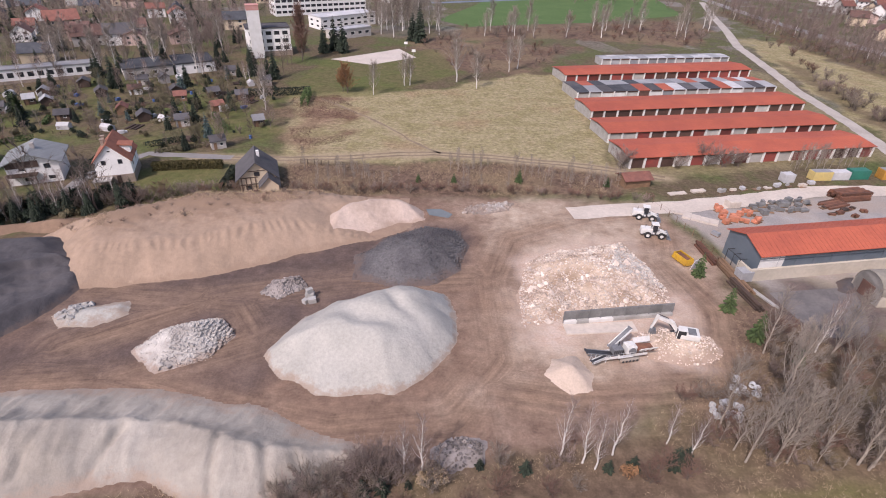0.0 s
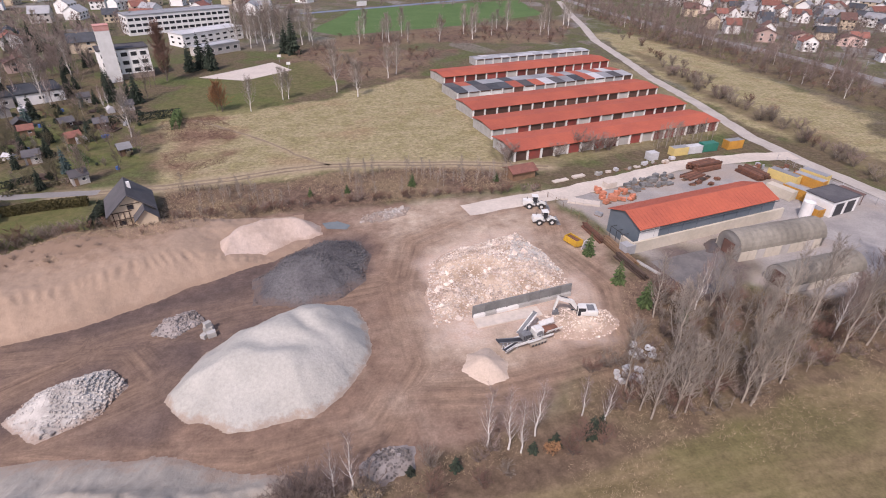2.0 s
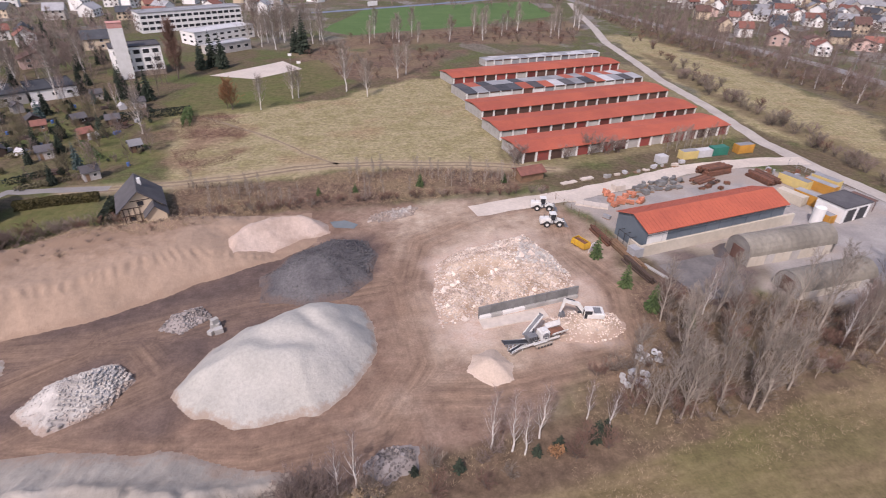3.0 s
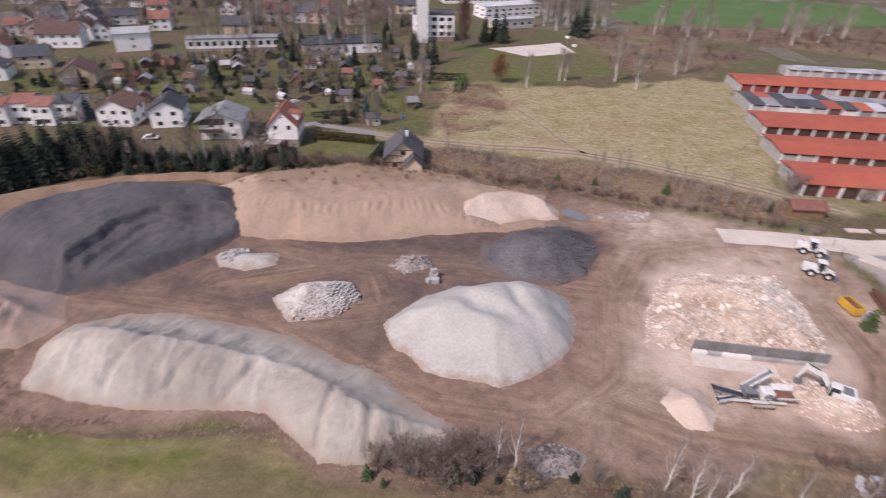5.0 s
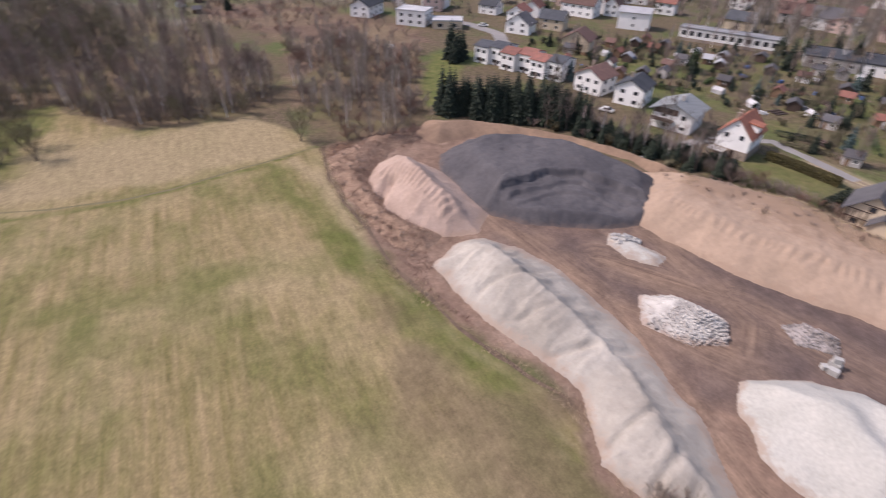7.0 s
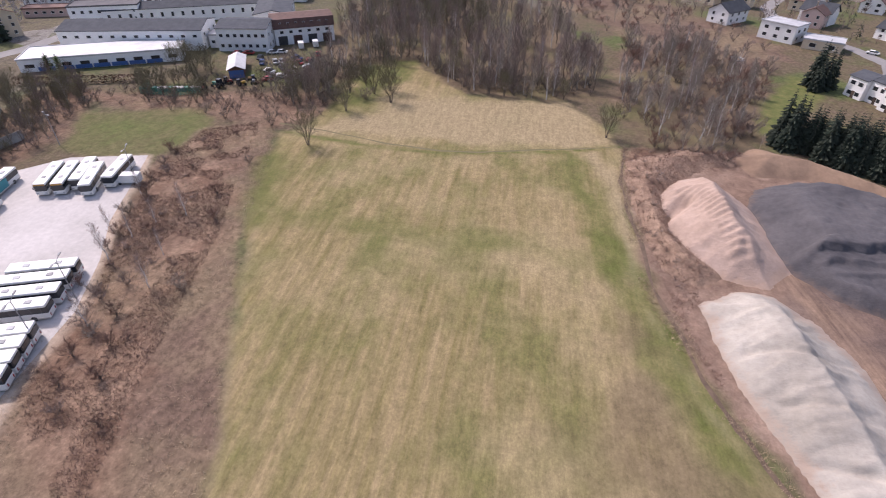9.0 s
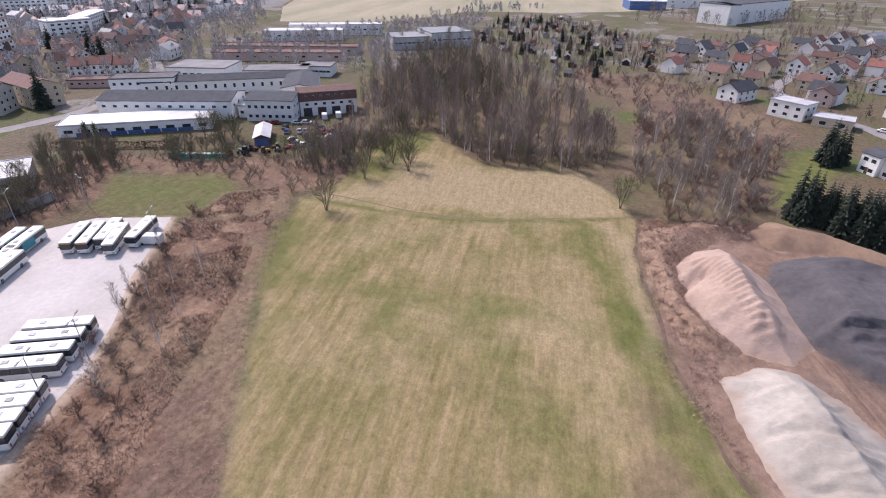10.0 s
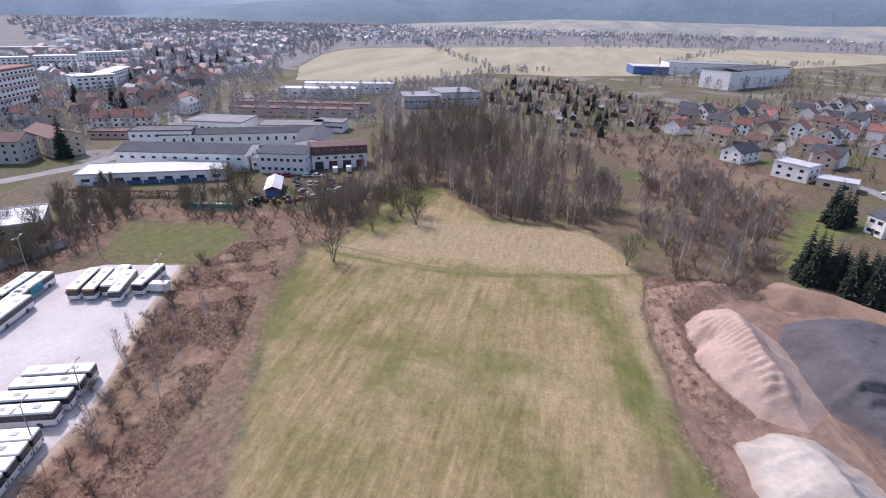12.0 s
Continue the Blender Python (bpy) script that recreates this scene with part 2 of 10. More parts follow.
M = {
    "gravel_light": mat("gravel_light", (0.39, 0.38, 0.345), (0.45, 0.435, 0.395), 0.16, 0.95, 0.12, fine=12, grain=0.16, relief=0.12, foot=(0.33, 0.26, 0.205)),
    "gravel_dark": mat("gravel_dark", (0.085, 0.081, 0.086), (0.14, 0.134, 0.136), 0.15, 0.95, 0.18, fine=14, grain=0.35, relief=0.35, foot=(0.14, 0.105, 0.09)),
    "dark_fines": mat("dark_fines", (0.066, 0.062, 0.067), (0.098, 0.091, 0.095), 0.09, 0.95, 0.10, fine=10, grain=0.2, relief=0.25, foot=(0.12, 0.092, 0.08)),
    "sand_tan": mat("sand_tan", (0.38, 0.275, 0.20), (0.31, 0.225, 0.163), 0.10, 0.95, 0.10, fine=10, relief=0.22, cap=(6.1, 6.9, (0.255, 0.175, 0.12)), foot=(0.30, 0.21, 0.15)),
    "sand_pink": mat("sand_pink", (0.42, 0.31, 0.25), (0.33, 0.24, 0.19), 0.12, 0.95, 0.10, fine=10, relief=0.25, foot=(0.36, 0.255, 0.19)),
    "sand_grey": mat("sand_grey", (0.42, 0.385, 0.335), (0.30, 0.27, 0.23), 0.09, 0.95, 0.10, fine=10, relief=0.25, foot=(0.33, 0.255, 0.20)),
    "debris": mat("debris", (0.64, 0.52, 0.415), (0.34, 0.245, 0.17), 0.22, 0.95, 0.20, fine=8, grain=0.3, relief=0.60, foot=(0.42, 0.31, 0.24)),
    "rubble": mat("rubble", (0.50, 0.475, 0.44), (0.34, 0.315, 0.29), 0.4, 0.95, 0.02, rnd=0.15, island=0.2, foot=(0.30, 0.23, 0.185)),
    "rubble_dark": mat("rubble_dark", (0.28, 0.25, 0.235), (0.19, 0.165, 0.15), 0.4, 0.95, 0.02, rnd=0.3, island=0.4),
    "rubble_pink": mat("rubble_pink", (0.74, 0.65, 0.57), (0.50, 0.40, 0.33), 0.4, 0.95, 0.02, rnd=0.25, island=0.3),
    "concrete": mat("concrete", (0.42, 0.41, 0.39), (0.33, 0.32, 0.30), 0.5, 0.9, 0.01, rnd=0.08),
    "concrete_white": mat("concrete_white", (0.60, 0.60, 0.60), (0.48, 0.48, 0.48), 0.8, 0.9, 0.01, rnd=0.1),
    "concrete_dark": mat("concrete_dark", (0.22, 0.22, 0.215), (0.16, 0.16, 0.155), 0.6, 0.9, 0.01, rnd=0.12),
    "road_pale": mat("road_pale", (0.60, 0.53, 0.46), (0.50, 0.44, 0.38), 0.12, 0.95, 0.02, fine=10),
    "asphalt": mat("asphalt", (0.27, 0.255, 0.245), (0.21, 0.20, 0.195), 0.12, 0.9, 0.01, fine=16),
    "white_paint": mat("white_paint", (0.78, 0.77, 0.75), (0.70, 0.69, 0.66), 0.5, 0.6, grain=0.05),
    "plaster_white": mat("plaster_white", (0.87, 0.86, 0.84), (0.80, 0.79, 0.77), 0.35, 0.9, 0.004, grain=0.06, rnd=0.08),
    "plaster_cream": mat("plaster_cream", (0.62, 0.52, 0.38), (0.55, 0.45, 0.33), 0.35, 0.9, 0.004, grain=0.07, rnd=0.15),
    "plaster_grey": mat("plaster_grey", (0.48, 0.45, 0.42), (0.40, 0.375, 0.35), 0.35, 0.9, 0.004, grain=0.08, rnd=0.2),
    "plaster_pink": mat("plaster_pink", (0.60, 0.44, 0.39), (0.55, 0.41, 0.36), 0.35, 0.9, 0.004, grain=0.08, rnd=0.2),
    "stone_base": mat("stone_base", (0.36, 0.29, 0.23), (0.26, 0.21, 0.17), 1.2, 0.95, 0.02),
    "roof_red": mat("roof_red", (0.43, 0.11, 0.06), (0.35, 0.088, 0.052), 0.10, 0.7, 0.0, fine=14, grain=0.14, rnd=0.10),
    "roof_tile": mat("roof_tile", (0.25, 0.105, 0.078), (0.18, 0.08, 0.062), 0.6, 0.85, 0.02, grain=0.2, rnd=0.3),
    "roof_orange": mat("roof_orange", (0.36, 0.14, 0.085), (0.27, 0.105, 0.07), 0.6, 0.85, 0.02, grain=0.2),
    "roof_brown": mat("roof_brown", (0.17, 0.095, 0.075), (0.12, 0.07, 0.06), 0.6, 0.85, 0.02, grain=0.2, rnd=0.25),
    "roof_grey": mat("roof_grey", (0.085, 0.09, 0.10), (0.062, 0.067, 0.077), 0.4, 0.9, 0.01, grain=0.12, rnd=0.2, sheen=0.2),
    "roof_zinc": mat("roof_zinc", (0.25, 0.265, 0.265), (0.20, 0.21, 0.215), 0.4, 0.6, 0.0, grain=0.12, stretch=(3, 0.3, 1)),
    "roof_felt": mat("roof_felt", (0.105, 0.10, 0.105), (0.075, 0.072, 0.078), 0.3, 0.9, 0.01, grain=0.14, rnd=0.2),
    "roof_pale": mat("roof_pale", (0.36, 0.36, 0.37), (0.27, 0.275, 0.285), 0.2, 0.6, 0.0, grain=0.12, rnd=0.3),
    "roof_white": mat("roof_white", (0.58, 0.575, 0.58), (0.44, 0.44, 0.45), 0.14, 0.6, 0.0, grain=0.12, rnd=0.1),
    "metal_blue": mat("metal_blue", (0.145, 0.175, 0.205), (0.115, 0.145, 0.175), 0.15, 0.55, 0.0, grain=0.06),
    "blue_paint": mat("blue_paint", (0.07, 0.15, 0.36), (0.06, 0.12, 0.30), 0.2, 0.6, 0.0, grain=0.06),
    "wall_cream": mat("wall_cream", (0.60, 0.54, 0.45), (0.50, 0.45, 0.37), 0.15, 0.9, 0.005, grain=0.1),
    "arch_skin": mat("arch_skin", (0.28, 0.255, 0.21), (0.185, 0.168, 0.138), 0.15, 0.7, 0.01, stretch=(1, 1, 0.4), grain=0.2),
    "door_red": mat("door_red", (0.24, 0.05, 0.04), (0.18, 0.052, 0.044), 0.5, 0.7, 0.0, rnd=0.55, grain=0.1),
    "door_brown": mat("door_brown", (0.12, 0.065, 0.05), (0.09, 0.05, 0.04), 0.8, 0.8, 0.01, rnd=0.4),
    "wood_dark": mat("wood_dark", (0.085, 0.055, 0.042), (0.06, 0.042, 0.034), 0.8, 0.9, 0.01, rnd=0.3),
    "wood_mid": mat("wood_mid", (0.22, 0.135, 0.08), (0.16, 0.10, 0.062), 0.8, 0.85, 0.01, rnd=0.35),
    "rust": mat("rust", (0.17, 0.075, 0.045), (0.10, 0.05, 0.035), 0.8, 0.9, 0.01, rnd=0.35, island=0.3),
    "brick_orange": mat("brick_orange", (0.50, 0.20, 0.12), (0.44, 0.17, 0.10), 0.7, 0.9, 0.01, rnd=0.25, island=0.25),
    "glass_dark": mat("glass_dark", (0.025, 0.028, 0.034), (0.04, 0.043, 0.05), 0.3, 0.12, 0.0, grain=0.05),
    "tyre": mat("tyre", (0.025, 0.025, 0.026), (0.035, 0.034, 0.033), 2, 0.9),
    "machine_white": mat("machine_white", (0.74, 0.74, 0.72), (0.62, 0.61, 0.58), 0.8, 0.45, grain=0.08, space="obj"),
    "machine_grey": mat("machine_grey", (0.20, 0.205, 0.215), (0.13, 0.135, 0.14), 1.0, 0.6, space="obj"),
    "machine_yellow": mat("machine_yellow", (0.60, 0.36, 0.03), (0.46, 0.27, 0.04), 0.8, 0.55, space="obj"),
    "steel_dark": mat("steel_dark", (0.07, 0.07, 0.075), (0.05, 0.05, 0.055), 1.0, 0.55, 0.0, metal=0.3),
    "bark": mat("bark", (0.17, 0.135, 0.11), (0.12, 0.095, 0.078), 2.0, 0.95, rnd=0.2),
    "bark_birch": mat("bark_birch", (0.80, 0.77, 0.73), (0.58, 0.54, 0.50), 1.6, 0.9, stretch=(1, 1, 3), rnd=0.1),
    "bark_pale": mat("bark_pale", (0.42, 0.365, 0.305), (0.31, 0.265, 0.22), 2.0, 0.95, rnd=0.15),
    "twig": mat("twig", (0.275, 0.21, 0.182), (0.195, 0.15, 0.128), 0.2, 0.95, rnd=0.22),
    "twig_birch": mat("twig_birch", (0.31, 0.235, 0.205), (0.25, 0.19, 0.165), 0.2, 0.95, rnd=0.15),
    "twig_grey": mat("twig_grey", (0.27, 0.225, 0.18), (0.19, 0.16, 0.13), 0.2, 0.95, rnd=0.2),
    "twig_red": mat("twig_red", (0.22, 0.13, 0.098), (0.155, 0.092, 0.072), 0.2, 0.95, rnd=0.25),
    "twig_green": mat("twig_green", (0.21, 0.185, 0.11), (0.15, 0.132, 0.08), 0.2, 0.95, rnd=0.2),
    "leaf_orange": mat("leaf_orange", (0.30, 0.16, 0.075), (0.23, 0.125, 0.065), 0.4, 0.9, rnd=0.1, island=0.3),
    "needle": mat("needle", (0.018, 0.028, 0.018), (0.028, 0.040, 0.024), 0.5, 0.9, rnd=0.3, island=0.35),
    "needle_blue": mat("needle_blue", (0.045, 0.075, 0.07), (0.06, 0.09, 0.085), 0.5, 0.9, rnd=0.2, island=0.3),
    "needle_bright": mat("needle_bright", (0.050, 0.085, 0.028), (0.07, 0.10, 0.035), 0.5, 0.9, rnd=0.3, island=0.35),
    "dry_grass": mat("dry_grass", (0.44, 0.34, 0.22), (0.36, 0.27, 0.17), 0.15, 0.95, island=0.3),
    "grass_green": mat("grass_green", (0.12, 0.17, 0.05), (0.17, 0.20, 0.07), 0.15, 0.95, island=0.3),
    "puddle": mat("puddle", (0.20, 0.22, 0.22), (0.16, 0.18, 0.18), 0.2, 0.08, grain=0.04),
    "tank_white": mat("tank_white", (0.80, 0.80, 0.78), (0.72, 0.71, 0.68), 0.6, 0.5, grain=0.05),
    "green_paint": mat("green_paint", (0.03, 0.20, 0.14), (0.03, 0.16, 0.12), 0.5, 0.6),
    "teal_paint": mat("teal_paint", (0.02, 0.25, 0.30), (0.02, 0.21, 0.26), 0.5, 0.5),
    "orange_paint": mat("orange_paint", (0.54, 0.28, 0.05), (0.44, 0.23, 0.05), 0.5, 0.55, rnd=0.15),
    "yellow_pale": mat("yellow_pale", (0.66, 0.52, 0.20), (0.58, 0.46, 0.20), 0.5, 0.6),
    "red_paint": mat("red_paint", (0.34, 0.035, 0.03), (0.28, 0.03, 0.03), 0.5, 0.4, rnd=0.2),
    "car_silver": mat("car_silver", (0.42, 0.43, 0.44), (0.38, 0.39, 0.40), 0.5, 0.35, metal=0.4),
    "car_dark": mat("car_dark", (0.035, 0.04, 0.055), (0.03, 0.035, 0.045), 0.5, 0.3),
    "car_blue": mat("car_blue", (0.04, 0.08, 0.22), (0.035, 0.07, 0.18), 0.5, 0.3),
    # distance haze painted into the ridge colour; far windows use it too
    "haze_blue": mat("haze_blue", (0.115, 0.165, 0.20), (0.15, 0.205, 0.24), 0.004, 1.0, grain=0.18, fine=14),
    # pale haze painted into the colour of far trees and far roofs
    "haze_grey": mat("haze_grey", (0.31, 0.31, 0.325), (0.36, 0.355, 0.37), 0.006, 1.0, grain=0.2, fine=14),
    # paler haze painted into the colour of the farther ridge
    "haze_pale": mat("haze_pale", (0.28, 0.35, 0.42), (0.34, 0.41, 0.47), 0.003, 1.0, grain=0.15, fine=14),
    "twig_dark": mat("twig_dark", (0.15, 0.12, 0.10), (0.105, 0.085, 0.072), 0.2, 0.95, rnd=0.2),
    "twig_pale": mat("twig_pale", (0.33, 0.285, 0.24), (0.25, 0.215, 0.18), 0.2, 0.95, rnd=0.2),
    "far_field": mat("far_field", (0.36, 0.31, 0.215), (0.25, 0.24, 0.15), 0.012, 1.0, fine=8, stretch=(0.4, 2.5, 1), turn=15),
    "pitch_grass": mat("pitch_grass", (0.065, 0.125, 0.03), (0.085, 0.145, 0.04), 0.05, 0.95, fine=8),
    "yard_white": mat("yard_white", (0.54, 0.505, 0.48), (0.45, 0.42, 0.395), 0.08, 0.95, fine=12, grain=0.12),
    "roof_gravel": mat("roof_gravel", (0.25, 0.24, 0.24), (0.18, 0.175, 0.175), 0.12, 0.95, 0.0, grain=0.14, rnd=0.15),
    "sand_pale": mat("sand_pale", (0.56, 0.45, 0.38), (0.45, 0.35, 0.285), 0.12, 0.95, 0.10, fine=10, relief=0.25, foot=(0.40, 0.30, 0.235)),
    # twigs paled to put distance haze into the town trees' colour
    "twig_hazed": mat("twig_hazed", (0.45, 0.41, 0.40), (0.35, 0.32, 0.31), 0.03, 0.95, rnd=0.2),
    "town_ground": mat("town_ground", (0.135, 0.128, 0.125), (0.20, 0.192, 0.185), 0.02, 1.0, fine=10, grain=0.2),
    # its blue-grey tone paints distance haze over the slope's meadows and trees
    "meadow_hazed": mat("meadow_hazed", (0.20, 0.22, 0.225), (0.34, 0.325, 0.27), 0.006, 1.0, fine=9, grain=0.15, stretch=(0.6, 1.6, 1), sheen=0.1),
    "hedge_olive": mat("hedge_olive", (0.105, 0.088, 0.032), (0.07, 0.06, 0.024), 0.5, 0.95, island=0.3),
    "court": mat("court", (0.58, 0.52, 0.46), (0.52, 0.46, 0.41), 0.1, 0.95),
}

# ---- ground: one sheet to the horizon, with soils by zone ----
QUARRY = [(-116, 24), (-107, 24), (-74, 24.5), (-51, 30.5), (-41, 35.5), (-33.4, 37.5), (-26.5, 34), (-20, 34.5), (-9, 40), (6, 42.5),
          (17, 46), (27, 50), (37, 58), (46, 67), (52, 77), (58, 93), (53, 108), (46, 117), (35, 115), (26, 118), (6, 117), (-15, 119),
          (-55, 112), (-77, 101), (-91, 92), (-118, 76), (-134, 59), (-130, 38)]
YARD = [(55, 112), (64, 117), (74, 118), (107, 128), (119, 127), (136, 112), (142, 92), (135, 74), (111, 68), (89, 64), (73, 73), (63, 80), (60, 92), (58, 104)]
FIELD = [(-23, 33), (-33, 37), (-51, 30), (-74, 24), (-107, 24), (-128, 25.5), (-142, 22), (-158, 13), (-158, -16), (-174, -30), (-188, -40), (-182, -50), (-156, -58), (-142, -56),
         (-130, -56), (-123, -63), (-80, -52), (-44.6, -38.3), (-20, -29), (40, -10), (110, 10), (160, 40), (105, 50), (85, 46), (66, 45), (44, 41),
         (32, 39), (16, 36.5), (0, 36)]
MEADOW = [(-58, 198), (-46, 142), (-30, 138), (2, 142), (26, 142), (47, 138), (50, 178), (48, 239), (33, 242), (-2, 213), (-41, 205)]
BANK_S = [(-38, -68), (-61, -71), (-76, -77), (-100, -85), (-121, -85), (-130, -71), (-123, -64), (-80, -52), (-44, -38), (-20, -29), (0, -60)]
BUS_YARD = [(-36, -65), (-20, -60), (-10, -90), (-50, -140), (-82, -122), (-89, -116), (-101, -106), (-105, -89), (-78, -78), (-53, -67)]
BRUSH_SE = [(-20, 36), (-6, 41), (6, 43), (17, 46), (28, 50), (38, 57), (47, 66), (53, 76), (62, 80), (72, 73), (89, 64), (111, 68), (106, 49), (85, 42), (66, 38), (44, 34), (32, 33.5), (16, 33.5), (0, 34)]
BRUSH_W = [(-108, -148), (-139, -148), (-143, -114), (-151, -66), (-148, -57), (-138, -54), (-125, -64), (-130, -87), (-134, -125), (-105, -118), (-87, -123)]
BROWN_N = [(11, 308), (61, 324), (138, 312), (176, 381), (156, 397), (14, 350), (-20, 300), (0, 240), (33, 243), (60, 285), (70, 300)]
STRIP_N = [(52, 124), (15, 120), (-15, 119), (-27, 116), (-41, 117), (-44, 138), (-30, 136), (2, 141), (26, 141), (49, 136)]
LAWNS = [[(-146, 63), (-140, 68), (-163, 81), (-175, 92), (-191, 95), (-195, 88), (-175, 75)],
         [(-106, -113), (-125, -122), (-136, -90), (-126, -85), (-104, -87), (-101, -105)],
         [(-76, 113), (-81, 130), (-61, 133), (-55, 115)],
         [(-64, 208), (-57, 258), (-6, 287), (4, 237), (-26, 203), (-60, 195)],
         [(-150, -44), (-141, -47), (-170, -55), (-185, -58), (-176, -42)]]
GARDENS = [(-196, 128), (-198, 158), (-174, 188), (-138, 208), (-112, 214), (-94, 226), (-66, 206), (-52, 160), (-62, 142), (-80, 142), (-96, 150), (-126, 140), (-160, 128)]
FAR_MEADOW = [(172, 336), (194, 333), (203, 235), (197, 168), (180, 132), (157, 110), (150, 128), (146, 154), (150, 190), (155, 232)]
DARK_SOIL = [(-62, 78), (-46, 82), (-27, 93), (-16, 100), (4, 102), (5, 86), (-3, 80), (-22, 74), (-34, 70), (-52, 70)]
DARK_WEST = [(-98, 46), (-66, 51), (-48, 55), (-34, 53), (-24, 58), (-22, 74), (-30, 80), (-46, 82), (-70, 80), (-78, 64)]
PALE_SOIL = [(4, 113), (30, 117), (46, 118), (52, 108), (46, 98), (30, 98), (14, 103)]
PALE_DEBRIS = [(13, 66), (13, 82), (17, 94), (28, 99), (41, 101), (44, 84), (47, 72), (44, 62), (32, 60), (24, 64)]
YARD_DARK = [(60.5, 84), (69, 86.5), (82, 88.5), (86, 84), (81, 71), (70, 68), (63, 73)]
RAMP = [(-98, 50), (-78, 42), (-66, 56), (-60, 66), (-74, 76), (-82, 52)]
TRACK_N = [(-69, 138), (-43.6, 138.9), (-27.8, 142.1), (-14, 145.4), (-3.8, 146.6), (12, 145), (31.7, 141.8), (47.7, 137.9), (60, 134)]
TRACK_M = [(-2, 147), (-12, 157), (-20, 168), (-28.5, 178), (-38, 188), (-47, 196)]
TRACK_W = [(-124, -62), (-119.5, -37), (-119, -20), (-121, -7.7), (-124, 8), (-130, 25)]
TRACK_R = [(-127, 24), (-113, 22), (-92, 23), (-74, 22), (-50, 28.5), (-36, 35), (-28, 31)]
HAUL = [[(-96, 48), (-70, 52), (-50, 55), (-34, 51), (-15, 47.5), (2, 50), (10, 62), (9, 84), (14, 100), (32, 110), (46, 114)],
        [(-60, 62), (-40, 76), (-20, 82), (6, 85)], [(-50, 55), (-30, 66), (-36, 74), (-62, 76)], [(50, 108), (46, 92), (50, 76), (44, 58), (20, 54), (6, 56)]]
GREEN_BAND = [[(-96, -57), (-89, -53), (-86.7, -27), (-81, -4), (-79, 14), (-69, 21)], [(-68, 22), (-52, 28), (-40, 34)], [(-78, 18), (-70, 21), (-60, 25)],
              [(-123, -60), (-108, -54), (-92, -50)], [(-70, -27), (-80, -24)], [(-127, 24), (-112, 19), (-100, 14)]]


BANK_RED = [(-36, -64), (-61, -70), (-76, -76), (-100, -84), (-121, -84), (-129, -72), (-122, -69), (-98, -63), (-80, -57), (-60, -53), (-44, -50), (-20, -44)]
EARTH_W = [(-128, 25), (-110, 25), (-92, 25.5), (-76, 27), (-62, 29), (-52, 31.5), (-70, 35), (-80, 36), (-98, 31), (-108, 33), (-118, 40), (-123, 54), (-132, 58), (-133, 40)]
WOODS = [[(-149, -68), (-158, -60), (-184, -51), (-190, -40), (-174, -29), (-161, -18), (-158, -1), (-161, 22), (-196, 28), (-240, 14), (-280, 0), (-350, -35), (-370, -60), (-330, -80), (-258, -84), (-205, -76), (-175, -66)],
         [(-137, 29), (-129, 37), (-125, 50), (-136, 60), (-170, 72), (-205, 72), (-228, 68), (-215, 46), (-178, 32), (-160, 27)],
         [(36, 42), (45, 60), (54, 66), (66, 69), (82, 64), (98, 62), (112, 62), (106, 50), (85, 47), (66, 45.5), (44, 41.5)],
         [(202, 430), (196.5, 303), (203, 235), (207, 187), (204, 153), (190, 120), (165, 96), (180, 90), (215, 110), (240, 150), (246, 194), (243, 248), (228, 327), (219, 470)],
         [(142, 84), (150, 128), (151, 190), (159, 245), (169, 290), (172, 262), (162, 200), (163, 150), (164, 104), (155, 86)]]


def axis(lo, hi, step, far):
    inner = list(np.arange(lo, hi + step, step))
    out, s, v = [], step, inner[-1]
    while v < far:
        s *= 1.16
        v += s
        out.append(v)
    low, s, v = [], step, inner[0]
    while v > -far:
        s *= 1.16
        v -= s
        low.append(v)
    return np.array(low[::-1] + inner + out)


def zone(x, y, poly, soft=1.6, rag=2.0, seed=0):
    return step01(poly_distance(x, y, poly) + rag * fractal(x, y, 7.0, seed, 3), soft)


def band(x, y, line, width, soft=1.2, rag=0.5, seed=0):
    return step01(width - line_distance(x, y, line) + rag * fractal(x, y, 6.0, seed, 2), soft)


